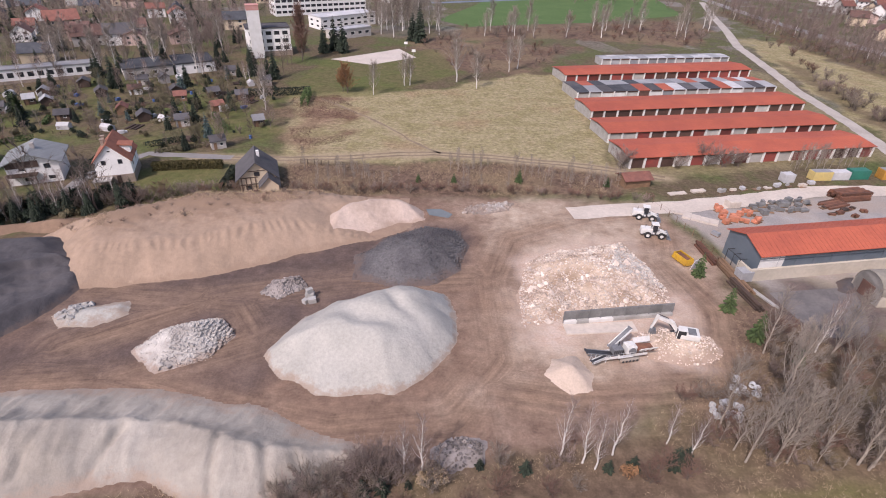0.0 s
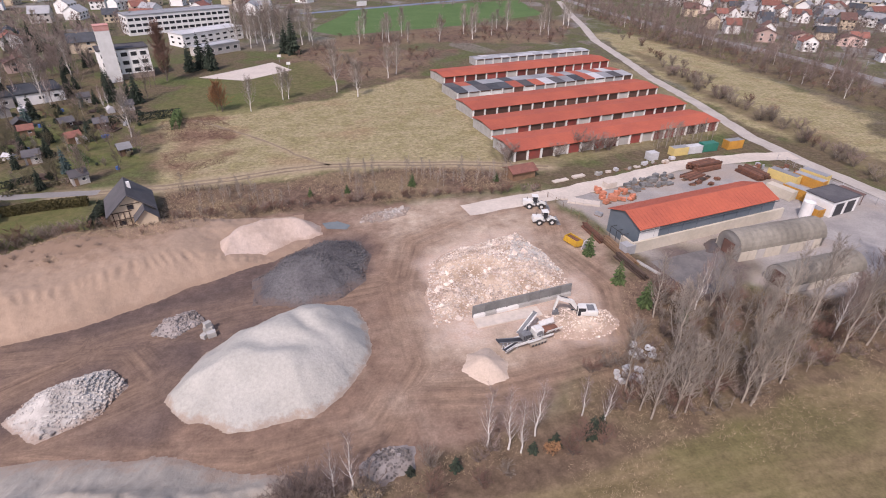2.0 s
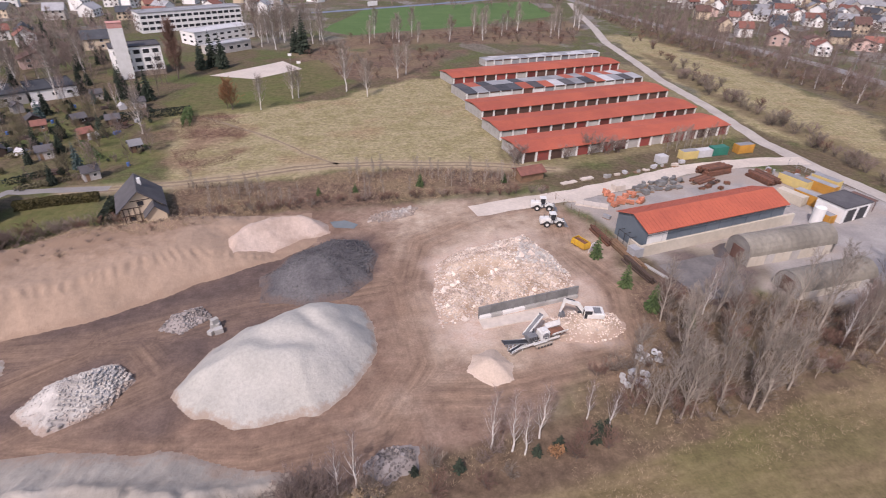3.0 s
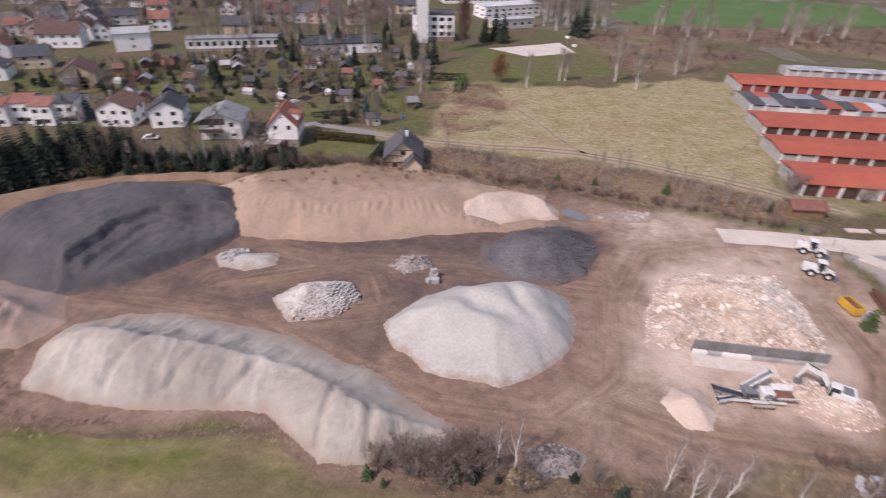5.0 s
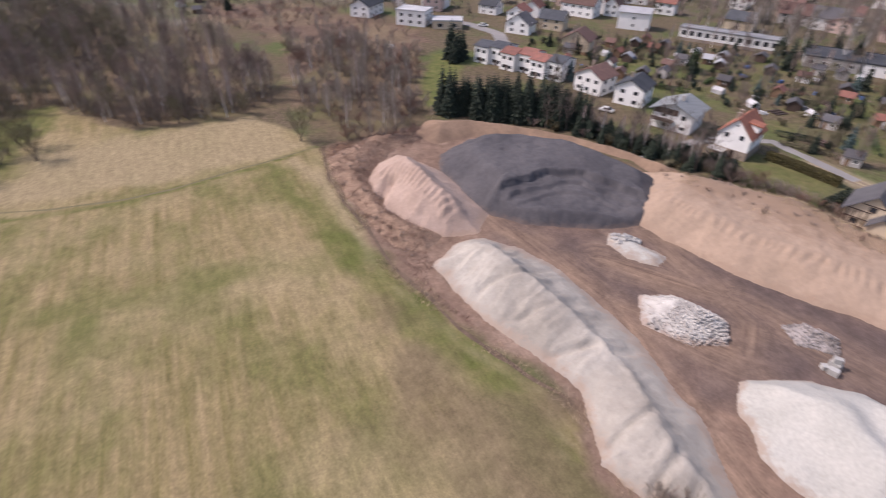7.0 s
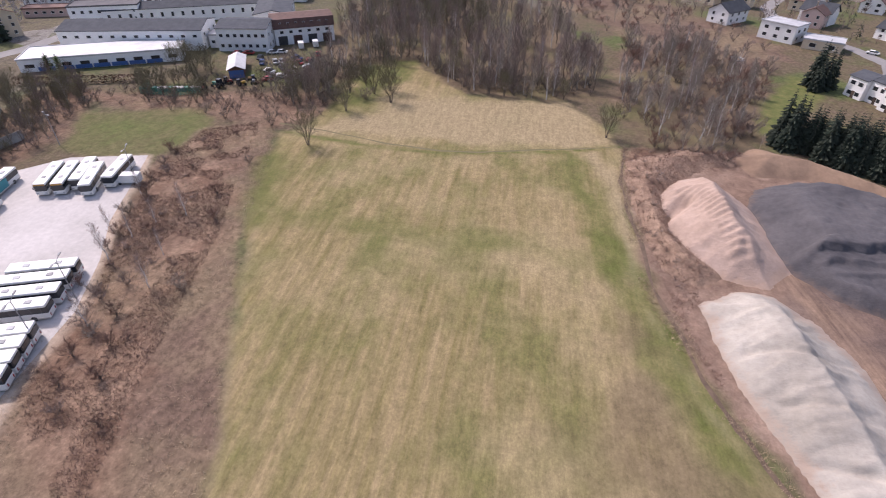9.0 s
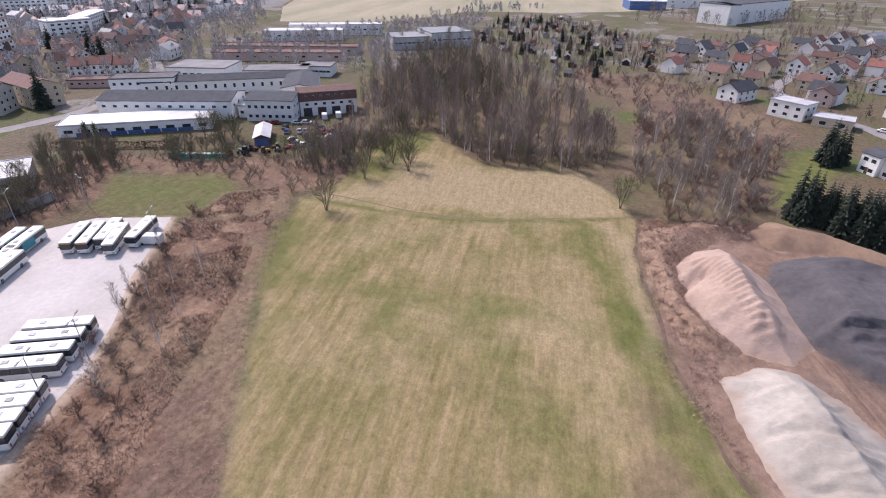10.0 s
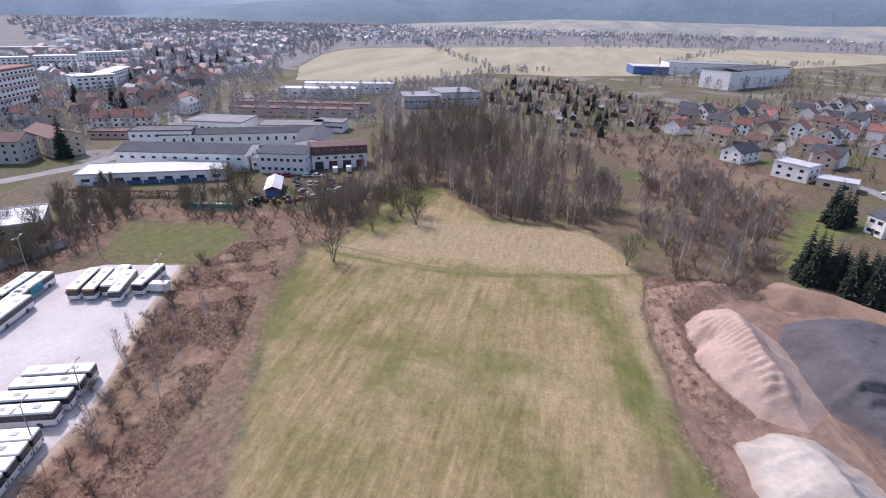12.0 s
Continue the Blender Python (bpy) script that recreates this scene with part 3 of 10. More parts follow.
def ground_material():
    m = bpy.data.materials.new("ground_soil")
    m.use_nodes = True
    nt = m.node_tree
    bsdf = nt.nodes["Principled BSDF"]
    bsdf.inputs["Roughness"].default_value = 0.97
    bsdf.inputs["Specular IOR Level"].default_value = 0.15
    pos = nt.nodes.new("ShaderNodeNewGeometry").outputs["Position"]
    chan = {}
    for key, names in (("zone_d", "litter red green margin"), ("zone_a", "dirt field meadow brush"), ("zone_b", "lawn pale track dark"), ("zone_c", "debris haul town yard")):
        at = nt.nodes.new("ShaderNodeAttribute")
        at.attribute_name = key
        sep = nt.nodes.new("ShaderNodeSeparateColor")
        nt.links.new(at.outputs["Color"], sep.inputs[0])
        for n, s in zip(names.split(), (*sep.outputs[:3], at.outputs["Alpha"])):
            chan[n] = s
    big = noise_of(nt, pos, 0.045, 4, 0.6)
    mid = noise_of(nt, pos, 0.32, 5, 0.65)
    fine = noise_of(nt, pos, 2.6, 4, 0.7)
    spread = lambda v, lo=0.35, hi=0.65: ranged(nt, v, lo, hi)
    # gardens and waste land
    col = mixed(nt, (0.12, 0.10, 0.056), (0.145, 0.108, 0.075), spread(mid))
    col = mixed(nt, col, (0.10, 0.118, 0.045), spread(big, 0.48, 0.62))
    cell = nt.nodes.new("ShaderNodeTexVoronoi")
    cell.inputs["Scale"].default_value = 0.045
    nt.links.new(pos, cell.inputs["Vector"])
    tone = nt.nodes.new("ShaderNodeSeparateColor")
    nt.links.new(cell.outputs["Color"], tone.inputs[0])
    plots = mixed(nt, (0.11, 0.115, 0.052), (0.16, 0.13, 0.095), spread(tone.outputs[0], 0.2, 0.9))
    plots = mixed(nt, plots, (0.25, 0.235, 0.22), ranged(nt, tone.outputs[1], 0.75, 0.9, 0, 0.8))
    plots = mixed(nt, plots, (0.12, 0.10, 0.08), ranged(nt, noise_of(nt, pos, 0.15, 5, 0.7), 0.5, 0.62, 0, 0.85))
    plots = mixed(nt, plots, (0.30, 0.285, 0.265), ranged(nt, noise_of(nt, pos, 0.02, 6, 0.75), 0.54, 0.66, 0, 0.6))
    col = mixed(nt, col, plots, chan["town"])
    brush = mixed(nt, (0.20, 0.136, 0.098), (0.115, 0.078, 0.058), spread(mid))
    brush = mixed(nt, brush, (0.205, 0.152, 0.098), spread(big, 0.45, 0.6))
    col = mixed(nt, col, brush, chan["brush"])
    meadow = mixed(nt, (0.36, 0.30, 0.185), (0.29, 0.255, 0.135), spread(mid))
    meadow = mixed(nt, meadow, (0.235, 0.205, 0.10), ranged(nt, noise_of(nt, pos, 0.11, 6, 0.72), 0.47, 0.62, 0, 0.75))
    meadow = mixed(nt, meadow, (0.30, 0.20, 0.125), ranged(nt, big, 0.54, 0.68, 0, 0.6))
    col = mixed(nt, col, meadow, chan["meadow"])
    litter = mixed(nt, (0.175, 0.13, 0.083), (0.115, 0.085, 0.056), spread(mid))
    litter = mixed(nt, litter, (0.16, 0.148, 0.065), ranged(nt, big, 0.5, 0.64, 0, 0.6))
    red = mixed(nt, (0.31, 0.21, 0.145), (0.165, 0.10, 0.068), spread(noise_of(nt, pos, 0.14, 6, 0.7), 0.36, 0.6))
    col = mixed(nt, col, red, chan["red"])
    col = scaled(nt, col, ranged(nt, noise_of(nt, pos, 0.85, 6, 0.8), 0.36, 0.64, 0.66, 1.30))
    # mown field, streaked along its mowing lines
    streak = noise_of(nt, pos, 0.55, 5, 0.65, (0.06, 1.0, 1), -14)
    wide = noise_of(nt, pos, 0.05, 5, 0.65, (0.6, 1.0, 1), -14)
    clump = mixed(nt, noise_of(nt, pos, 0.8, 6, 0.78, (0.16, 1, 1), -14), noise_of(nt, pos, 1.6, 6, 0.8, (0.7, 1, 1), -14), 0.5)
    field = mixed(nt, (0.32, 0.245, 0.135), (0.20, 0.165, 0.072), spread(streak, 0.34, 0.66))
    field = mixed(nt, field, (0.155, 0.15, 0.055), ranged(nt, wide, 0.45, 0.6, 0.0, 0.85))
    field = mixed(nt, field, (0.345, 0.27, 0.155), ranged(nt, noise_of(nt, pos, 0.03, 4, 0.6), 0.48, 0.66, 0.0, 0.8))
    field = mixed(nt, field, (0.33, 0.26, 0.155), chan["margin"])
    field = scaled(nt, field, ranged(nt, clump, 0.36, 0.64, 0.68, 1.24))
    col = mixed(nt, col, field, chan["field"])
    green = mixed(nt, (0.095, 0.112, 0.03), (0.15, 0.15, 0.052), spread(noise_of(nt, pos, 0.5, 5, 0.7, (0.25, 1, 1), -14), 0.35, 0.65))
    col = mixed(nt, col, green, chan["green"])
    col = mixed(nt, col, litter, chan["litter"])
    lawn = mixed(nt, (0.10, 0.122, 0.037), (0.165, 0.16, 0.06), spread(mid))
    col = mixed(nt, col, lawn, chan["lawn"])
    # quarry floor
    dirt = mixed(nt, (0.25, 0.168, 0.124), (0.18, 0.12, 0.09), spread(mid))
    dirt = mixed(nt, dirt, (0.17, 0.115, 0.085), ranged(nt, noise_of(nt, pos, 0.16, 6, 0.72), 0.52, 0.66, 0, 0.7))
    dirt = mixed(nt, dirt, (0.32, 0.23, 0.175), spread(noise_of(nt, pos, 0.09, 5, 0.65), 0.48, 0.66))
    col = mixed(nt, col, dirt, chan["dirt"])
    dark = mixed(nt, (0.15, 0.108, 0.094), (0.082, 0.064, 0.061), spread(noise_of(nt, pos, 0.2, 6, 0.7)))
    col = mixed(nt, col, dark, chan["dark"])
    pale = mixed(nt, (0.52, 0.425, 0.335), (0.40, 0.305, 0.23), spread(mid))
    col = mixed(nt, col, pale, chan["pale"])
    deb = mixed(nt, (0.70, 0.57, 0.48), (0.44, 0.32, 0.25), spread(noise_of(nt, pos, 0.5, 5, 0.7)))
    col = mixed(nt, col, deb, chan["debris"])
    fl = nt.nodes.new("ShaderNodeAttribute")
    fl.attribute_name = "flow"
    ruts = noise_of(nt, fl.outputs["Vector"], 1.0, 4, 0.65, (0.06, 0.9, 1))
    haul = mixed(nt, (0.34, 0.235, 0.165), (0.165, 0.112, 0.082), spread(ruts, 0.34, 0.66))
    col = mixed(nt, col, haul, chan["haul"])
    col = scaled(nt, col, ranged(nt, noise_of(nt, pos, 0.5, 6, 0.75), 0.35, 0.65, 0.82, 1.16))
    yard = mixed(nt, (0.40, 0.375, 0.355), (0.28, 0.265, 0.255), spread(noise_of(nt, pos, 0.12, 5, 0.65)))
    yard = mixed(nt, yard, (0.36, 0.31, 0.27), spread(big, 0.5, 0.62))
    col = mixed(nt, col, yard, chan["yard"])
    tr = mixed(nt, (0.43, 0.345, 0.235), (0.31, 0.245, 0.16), spread(noise_of(nt, pos, 0.7, 3, 0.6)))
    col = mixed(nt, col, tr, chan["track"])
    col = scaled(nt, col, ranged(nt, fine, 0.25, 0.75, 0.78, 1.16))
    nt.links.new(col, bsdf.inputs["Base Color"])
    bp = nt.nodes.new("ShaderNodeBump")
    bp.inputs["Strength"].default_value, bp.inputs["Distance"].default_value = 0.7, 0.12
    nt.links.new(mixed(nt, fine, mid, 0.5), bp.inputs["Height"])
    nt.links.new(bp.outputs[0], bsdf.inputs["Normal"])
    return m


def build_ground():
    gx, gy = axis(-235, 185, 1.25, 4700), axis(-150, 300, 1.25, 4700)
    X, Y = np.meshgrid(gx, gy)
    nx, ny = len(gx), len(gy)
    x, y = X.ravel(), Y.ravel()
    i = np.arange(nx * ny).reshape(ny, nx)
    quads = np.stack([i[:-1, :-1], i[:-1, 1:], i[1:, 1:], i[1:, :-1]], -1).reshape(-1, 4)
    me = bpy.data.meshes.new("ground")
    me.vertices.add(nx * ny)
    me.loops.add(quads.size)
    me.polygons.add(len(quads))
    me.vertices.foreach_set("co", np.stack([x, y, 0 * x], -1).ravel())
    me.loops.foreach_set("vertex_index", quads.ravel())
    me.polygons.foreach_set("loop_start", np.arange(0, quads.size, 4))
    me.update(calc_edges=True)
    one = np.ones_like(x)
    field = zone(x, y, FIELD, 1.0, 1.0, 3)
    lawn = np.maximum.reduce([zone(x, y, p, 1.5, 1.5, 20 + k) * (1.0, 0.55, 0.7, 0.5, 0.6)[k] for k, p in enumerate(LAWNS)])
    lawn = np.maximum(lawn, zone(x, y, GARDENS, 2, 2, 80) * np.clip(0.15 + 0.9 * fractal(x, y, 9.0, 81, 3), 0, 0.6))
    rough = np.clip(0.95 + 0.5 * fractal(x, y, 3.0, 58, 3), 0.1, 1)
    green = np.maximum.reduce([band(x, y, [(-89, -52), (-84.7, -43), (-83, -26), (-83.3, -9), (-83.6, 6.5), (-81, 17)], 1.6, 4.5, 2.4, 40) * 0.62,
                               band(x, y, [(-109, -60), (-92, -54), (-82, -50)], 2.6, 3.0, 1.5, 41) * 0.7,
                               band(x, y, [(-124, 12.6), (-106, 14), (-100, 17), (-91, 18.5)], 0.9, 1.6, 1.0, 42) * 0.75,
                               band(x, y, [(-87, 19.5), (-81, 21.5), (-68.5, 25), (-56, 27.4), (-46, 29), (-38, 31.5), (-26, 31)], 2.0, 1.8, 1.0, 43) * 0.95,
                               band(x, y, [(-66, 22.5), (-52, 25.5), (-40, 29), (-24, 30)], 3.0, 3.0, 2.0, 49) * 0.8,
                               band(x, y, [(-88, 17), (-80, 18.5), (-72, 21)], 2.4, 2.0, 1.4, 44) * 0.85,
                               band(x, y, [(-80, -25), (-75, -25.5)], 2.0, 4.0, 2.0, 45) * 0.8,
                               zone(x, y, [(-150, -56), (-146, -50), (-160, -44), (-176, -36), (-190, -38), (-190, -46), (-170, -54)], 3, 4, 46) * 0.85,
                               band(x, y, TRACK_W, 0.6, 0.8, 0.3, 60) * 1.1]) * rough
    green = np.clip(green * 1.15, 0, 1)
    margin = np.maximum(zone(x, y, [(-128, 24), (-124, -60), (-140, -44), (-153, -40), (-158, 13), (-142, 22)], 3, 3, 47),
                        band(x, y, [(-124, 18), (-108, 22), (-92, 22.5), (-80, 24.5)], 1.6, 1.6, 0.8, 48)) * 0.85
    # the first outline just darkens the field's corner beside the sand ridge
    litter = np.maximum.reduce([0.6 * zone(x, y, [(-70, 19), (-50, 26.5), (-36, 33.5), (0, 36), (10, 24), (-40, 12)], 5, 5, 67), zone(x, y, [(8, 30), (10, 43), (30, 52), (55, 70), (110, 64), (200, 60), (160, 0), (40, -12)], 8, 8, 54) * 0.5] + [zone(x, y, p, 2.5, 2.5, 50 + k) * (1.0, 0.8, 0.75, 0.9, 0.75)[k] for k, p in enumerate(WOODS)])
    red = np.maximum.reduce([zone(x, y, BANK_RED, 3.0, 2.5, 55), zone(x, y, EARTH_W, 1.5, 1.5, 56), 0.75 * zone(x, y, BRUSH_W, 3, 3, 65), 0.95 * zone(x, y, [(-58, 197), (-41, 201), (-30, 181), (-31, 154), (-43, 146), (-52, 166)], 5, 6, 66)]) * np.clip(0.8 + 0.6 * fractal(x, y, 9, 57, 3), 0, 1)
    track = np.maximum.reduce([band(x, y, TRACK_N, 2.9, 2.0, 0.7, 61) * 0.9, band(x, y, TRACK_M, 0.4, 1.8, 0.8, 62) * 0.7,
                               band(x, y, [(-81, -50.4), (-60, -44), (-45, -38), (-28, -31.5)], 0.15, 0.9, 0.3, 63) * 0.3,
                               band(x, y, TRACK_R, 0.1, 1.2, 0.5, 64) * 0.35])
    meadow = np.maximum(zone(x, y, MEADOW, 2, 2, 5), zone(x, y, FAR_MEADOW, 3, 5, 6))
    meadow = np.maximum(meadow, zone(x, y, [(48, 138), (60, 134), (135, 152), (146, 200), (148, 260), (100, 268), (48, 240)], 2, 2, 7) * 0.5)
    brush = np.maximum.reduce([zone(x, y, BANK_S, 1.5, 1.5, 8), zone(x, y, BRUSH_SE, 2, 2, 9), zone(x, y, BRUSH_W, 3, 3, 10), zone(x, y, BROWN_N, 4, 5, 11), zone(x, y, [(-205, 33), (-232, 43), (-290, 8), (-330, 20), (-300, 70), (-250, 90), (-216, 98), (-206, 87), (-146, 63), (-160, 27)], 5, 6, 13), zone(x, y, STRIP_N, 1.5, 1.5, 12)])
    haul = np.maximum.reduce([band(x, y, ln, 3.4, 4.0, 1.6, 70 + k) for k, ln in enumerate(HAUL)]) * (0.72 + 0.35 * fractal(x, y, 5.0, 77, 2))
    far = np.hypot(x + 60, y - 80)
    town = np.clip((far - 210) / 90, 0, 1)
    debris = np.clip(zone(x, y, PALE_DEBRIS, 2.5, 2.5, 14) * (0.65 + 0.5 * fractal(x, y, 5, 15, 3)), 0, 1)
    flow = np.zeros((len(x), 3), np.float32)
    nearest = np.full(len(x), 1e9)
    for k, ln in enumerate(HAUL):
        run = 40.0 * k
        for (ax, ay), (bx, by) in zip(ln, ln[1:]):
            dx, dy = bx - ax, by - ay
            L = math.hypot(dx, dy)
            s = np.clip(((x - ax) * dx + (y - ay) * dy) / (L * L), 0, 1)
            d = np.hypot(x - ax - s * dx, y - ay - s * dy)
            side = np.sign((x - ax) * dy - (y - ay) * dx) * d
            near = d < nearest
            nearest = np.where(near, d, nearest)
            flow[near, 0], flow[near, 1] = (run + s * L)[near], side[near]
            run += L
    at = me.attributes.new("flow", "FLOAT_VECTOR", "POINT")
    at.data.foreach_set("vector", flow.ravel())
    chans = {"zone_d": (litter, red, green, margin), "zone_a": (zone(x, y, QUARRY, 1.6, 1.6, 1), field, meadow, brush),
             "zone_b": (lawn, np.maximum.reduce([zone(x, y, PALE_SOIL, 4, 4, 16) * np.clip(0.8 + 0.4 * fractal(x, y, 4, 37, 3), 0, 1), zone(x, y, [(4, 52), (9, 68), (9, 100), (2, 116), (50, 119), (56, 95), (52, 76), (40, 60), (20, 52)], 5, 5, 35) * np.clip(0.6 + 0.45 * fractal(x, y, 5, 36, 3), 0, 0.95), zone(x, y, BUS_YARD, 1.0, 0.6, 17)]), track, np.maximum.reduce([zone(x, y, YARD_DARK, 3, 3, 68), zone(x, y, DARK_SOIL, 3, 3, 18) * 0.9, zone(x, y, DARK_WEST, 6, 6, 33) * (0.75 + 0.35 * fractal(x, y, 6, 34, 3)).clip(0, 0.95)])),
             "zone_c": (debris, np.clip(haul, 0, 1), town, zone(x, y, YARD, 1.2, 1.0, 19) * (1 - 0.85 * zone(x, y, YARD_DARK, 3, 3, 68)))}
    for key, cs in chans.items():
        at = me.attributes.new(key, "FLOAT_COLOR", "POINT")
        at.data.foreach_set("color", np.stack([c * one for c in cs], -1).astype(np.float32).ravel())
    me.materials.append(ground_material())
    return tagged(new("ground", me), "flat ground of mown field, quarry soil, meadow and gardens", "ground", kind="structure")


build_ground()


def ribbon(name, line, width, z, material, label, category="road", rag=0.3):
    """A flat strip along a line, with uneven edges."""
    pts = []
    for (ax, ay), (bx, by) in zip(line, line[1:]):
        n = max(1, int(math.hypot(bx - ax, by - ay) / 2.5))
        pts += [(ax + (bx - ax) * k / n, ay + (by - ay) * k / n) for k in range(n)]
    pts.append(line[-1])
    r, verts, faces = random.Random(len(pts)), [], []
    for k, (px, py) in enumerate(pts):
        qx, qy = pts[min(k + 1, len(pts) - 1)]
        ox, oy = pts[max(k - 1, 0)]
        dx, dy = qx - ox, qy - oy
        n = math.hypot(dx, dy) + 1e-6
        wl, wr = (width / 2 + r.uniform(-rag, rag) for _ in "ab")
        verts += [(px - dy / n * wl, py + dx / n * wl, z), (px + dy / n * wr, py - dx / n * wr, z)]
        if k:
            faces.append((2 * k - 2, 2 * k - 1, 2 * k + 1, 2 * k))
    ob = new(name, raw_mesh(name, verts, faces, material))
    return tagged(ob, label, category, kind="structure")


def sheet(name, poly, z, material, label, category):
    """A flat field with a slightly wavering edge."""
    pts = []
    for (ax, ay), (bx, by) in zip(poly, poly[1:] + poly[:1]):
        n = max(1, int(math.hypot(bx - ax, by - ay) / 12))
        pts += [(ax + (bx - ax) * k / n, ay + (by - ay) * k / n) for k in range(n)]
    verts = [(px + float(fractal(px, py, 20, 3, 2)), py + float(fractal(px, py, 20, 4, 2)), z) for px, py in pts]
    bm = bmesh.new()
    face = bm.faces.new([bm.verts.new(v) for v in verts])
    bmesh.ops.triangulate(bm, faces=[face])
    return tagged(new(name, as_mesh(name, bm, material)), label, category, kind="structure")


ribbon("road_quarry", [(30, 112), (38.6, 113.8), (52, 116), (61.5, 118), (80, 123), (98, 128.5), (112, 130), (126, 130.5), (139, 129)], 6.0, 0.03, M["road_pale"], "pale dusty concrete road beside the quarry")
ribbon("road_field", [(148, 70), (145, 85), (141.5, 97), (138, 122), (137, 146), (143.5, 188), (146.5, 225), (154, 265), (162, 315), (178, 368), (192, 422), (215, 500)], 5.2, 0.02, mat("lane_dusty", (0.46, 0.42, 0.375), (0.37, 0.335, 0.30), 0.12, 0.95, 0.01, fine=12), "narrow dusty grey lane past the garages")
sheet("bus_yard", [(-36, -66), (-20, -60), (-6, -90), (-50, -145), (-80, -123), (-89, -117), (-100, -107), (-104.5, -90), (-78, -79), (-53, -68.5)], 0.03, M["yard_white"], "bright dusty concrete yard of the bus depot", "yard")
sheet("sports_pitch", [(-8, 372), (10, 352), (92, 380), (171, 424), (180, 512), (28, 470)], 0.03, M["pitch_grass"], "bright green mown sports pitch", "pitch")
ribbon("running_track", [(-14, 448), (2.3, 456), (58, 482), (118, 512), (170, 535)], 7, 0.04, mat("track_blue", (0.13, 0.17, 0.25), (0.17, 0.20, 0.27), 0.1, 0.9), "blue-grey running track beyond the pitch", "track", 0.1)
sheet("sand_court", [(-56, 257), (-36, 249), (-15, 266), (-25, 284)], 0.03, M["court"], "pale sandy ball court beside the school", "court")
def beside(line, off):
    """The same line moved sideways."""
    out = []
    for k, (px, py) in enumerate(line):
        (ox, oy), (qx, qy) = line[max(k - 1, 0)], line[min(k + 1, len(line) - 1)]
        n = math.hypot(qx - ox, qy - oy)
        out.append((px - (qy - oy) / n * off, py + (qx - ox) / n * off))
    return out


def waver(line, size=0.7):
    """A line with more points, wandering a little."""
    pts = []
    for (ax, ay), (bx, by) in zip(line, line[1:]):
        n = max(1, int(math.hypot(bx - ax, by - ay) / 4))
        pts += [(ax + (bx - ax) * k / n, ay + (by - ay) * k / n) for k in range(n)]
    return [(px + size * float(fractal(px, py, 14, 5, 2)), py + size * float(fractal(px, py, 14, 6, 2))) for px, py in pts + [line[-1]]]


RUT = mat("rut_earth", (0.19, 0.145, 0.098), (0.26, 0.20, 0.135), 0.25, 0.97, 0.02)
ribbon("track_rut", waver(beside(TRACK_N, 1.1)), 1.0, 0.015, RUT, "brown wheel rut of the meadow track", "track", 0.18)
ribbon("track_rut", waver(beside(TRACK_N, -1.1)), 1.0, 0.015, RUT, "brown wheel rut of the meadow track", "track", 0.18)
ribbon("track_rut", waver(TRACK_M), 0.8, 0.015, RUT, "faint brown footpath over the meadow", "path", 0.3)
ribbon("track_rut", waver([(-128.9, -65.8), (-126.5, -52), (-121.7, -34.5), (-119.6, -20), (-120.5, -10), (-125.1, 6.3), (-130, 24.8)], 0.4), 0.75, 0.015, mat("rut_grass", (0.13, 0.115, 0.055), (0.17, 0.14, 0.075), 0.3, 0.97, 0.02), "narrow trodden track across the field", "track", 0.2)
ribbon("field_ditch", waver([(-128, 26), (-112, 23.6), (-100, 24), (-88, 25.2), (-74, 25.2), (-62, 28), (-52, 30), (-42, 33.6), (-35, 37)], 0.4), 0.8, 0.018, mat("ditch_earth", (0.10, 0.07, 0.048), (0.16, 0.11, 0.075), 0.4, 0.97, 0.02), "dark earth edge of the mown field", "ditch", 0.28)
ribbon("road_rail", [(258, 100), (252, 194), (250, 248), (236, 327), (226, 430), (224, 520)], 9, 0.02, M["asphalt"], "grey railway bed behind the shrubs", "railway")
ribbon("road_town", [(-132, -212), (-150, -196), (-176, -186), (-204, -184), (-232, -192), (-262, -208), (-330, -262)], 7, 0.02, M["asphalt"], "grey town street beside the factory")
ribbon("road_villas", [(-190, 118), (-214, 128), (-234, 124), (-262, 108), (-300, 112), (-420, 180)], 6, 0.02, M["asphalt"], "grey street between the villas")
ribbon("road_gardens", [(-90, 100), (-93, 112), (-92, 128), (-84, 140), (-60, 139)], 3.2, 0.02, M["asphalt"], "narrow asphalt drive beside the white house")
sheet("puddle", [(-5, 112.2), (-4, 109), (0.5, 107.8), (1.5, 110), (-1.5, 112.6)], 0.03, M["puddle"], "grey-blue puddle on the quarry's edge", "puddle")
sheet("dark_yard", [(62.5, 82), (64, 74), (67, 69.5), (74.7, 70.5), (79, 79.4), (80.5, 85.5), (72.9, 84.5)], 0.02, mat("yard_fines", (0.105, 0.10, 0.102), (0.20, 0.185, 0.175), 0.12, 0.95, 0.02, fine=12, grain=0.2), "dark grey gravel in the hall yard", "yard")
sheet("far_field_west", [(-479, -242), (-602, -299), (-786, -353), (-914, -368), (-988, -343), (-1085, -237), (-1176, -113), (-1407, 132), (-1437, 389), (-1400, 700), (-1118, 560), (-785, 218), (-662, 67), (-632, 4), (-620, -89), (-506, -148)], 0.05, M["far_field"], "pale yellow winter fields beyond the town", "field")
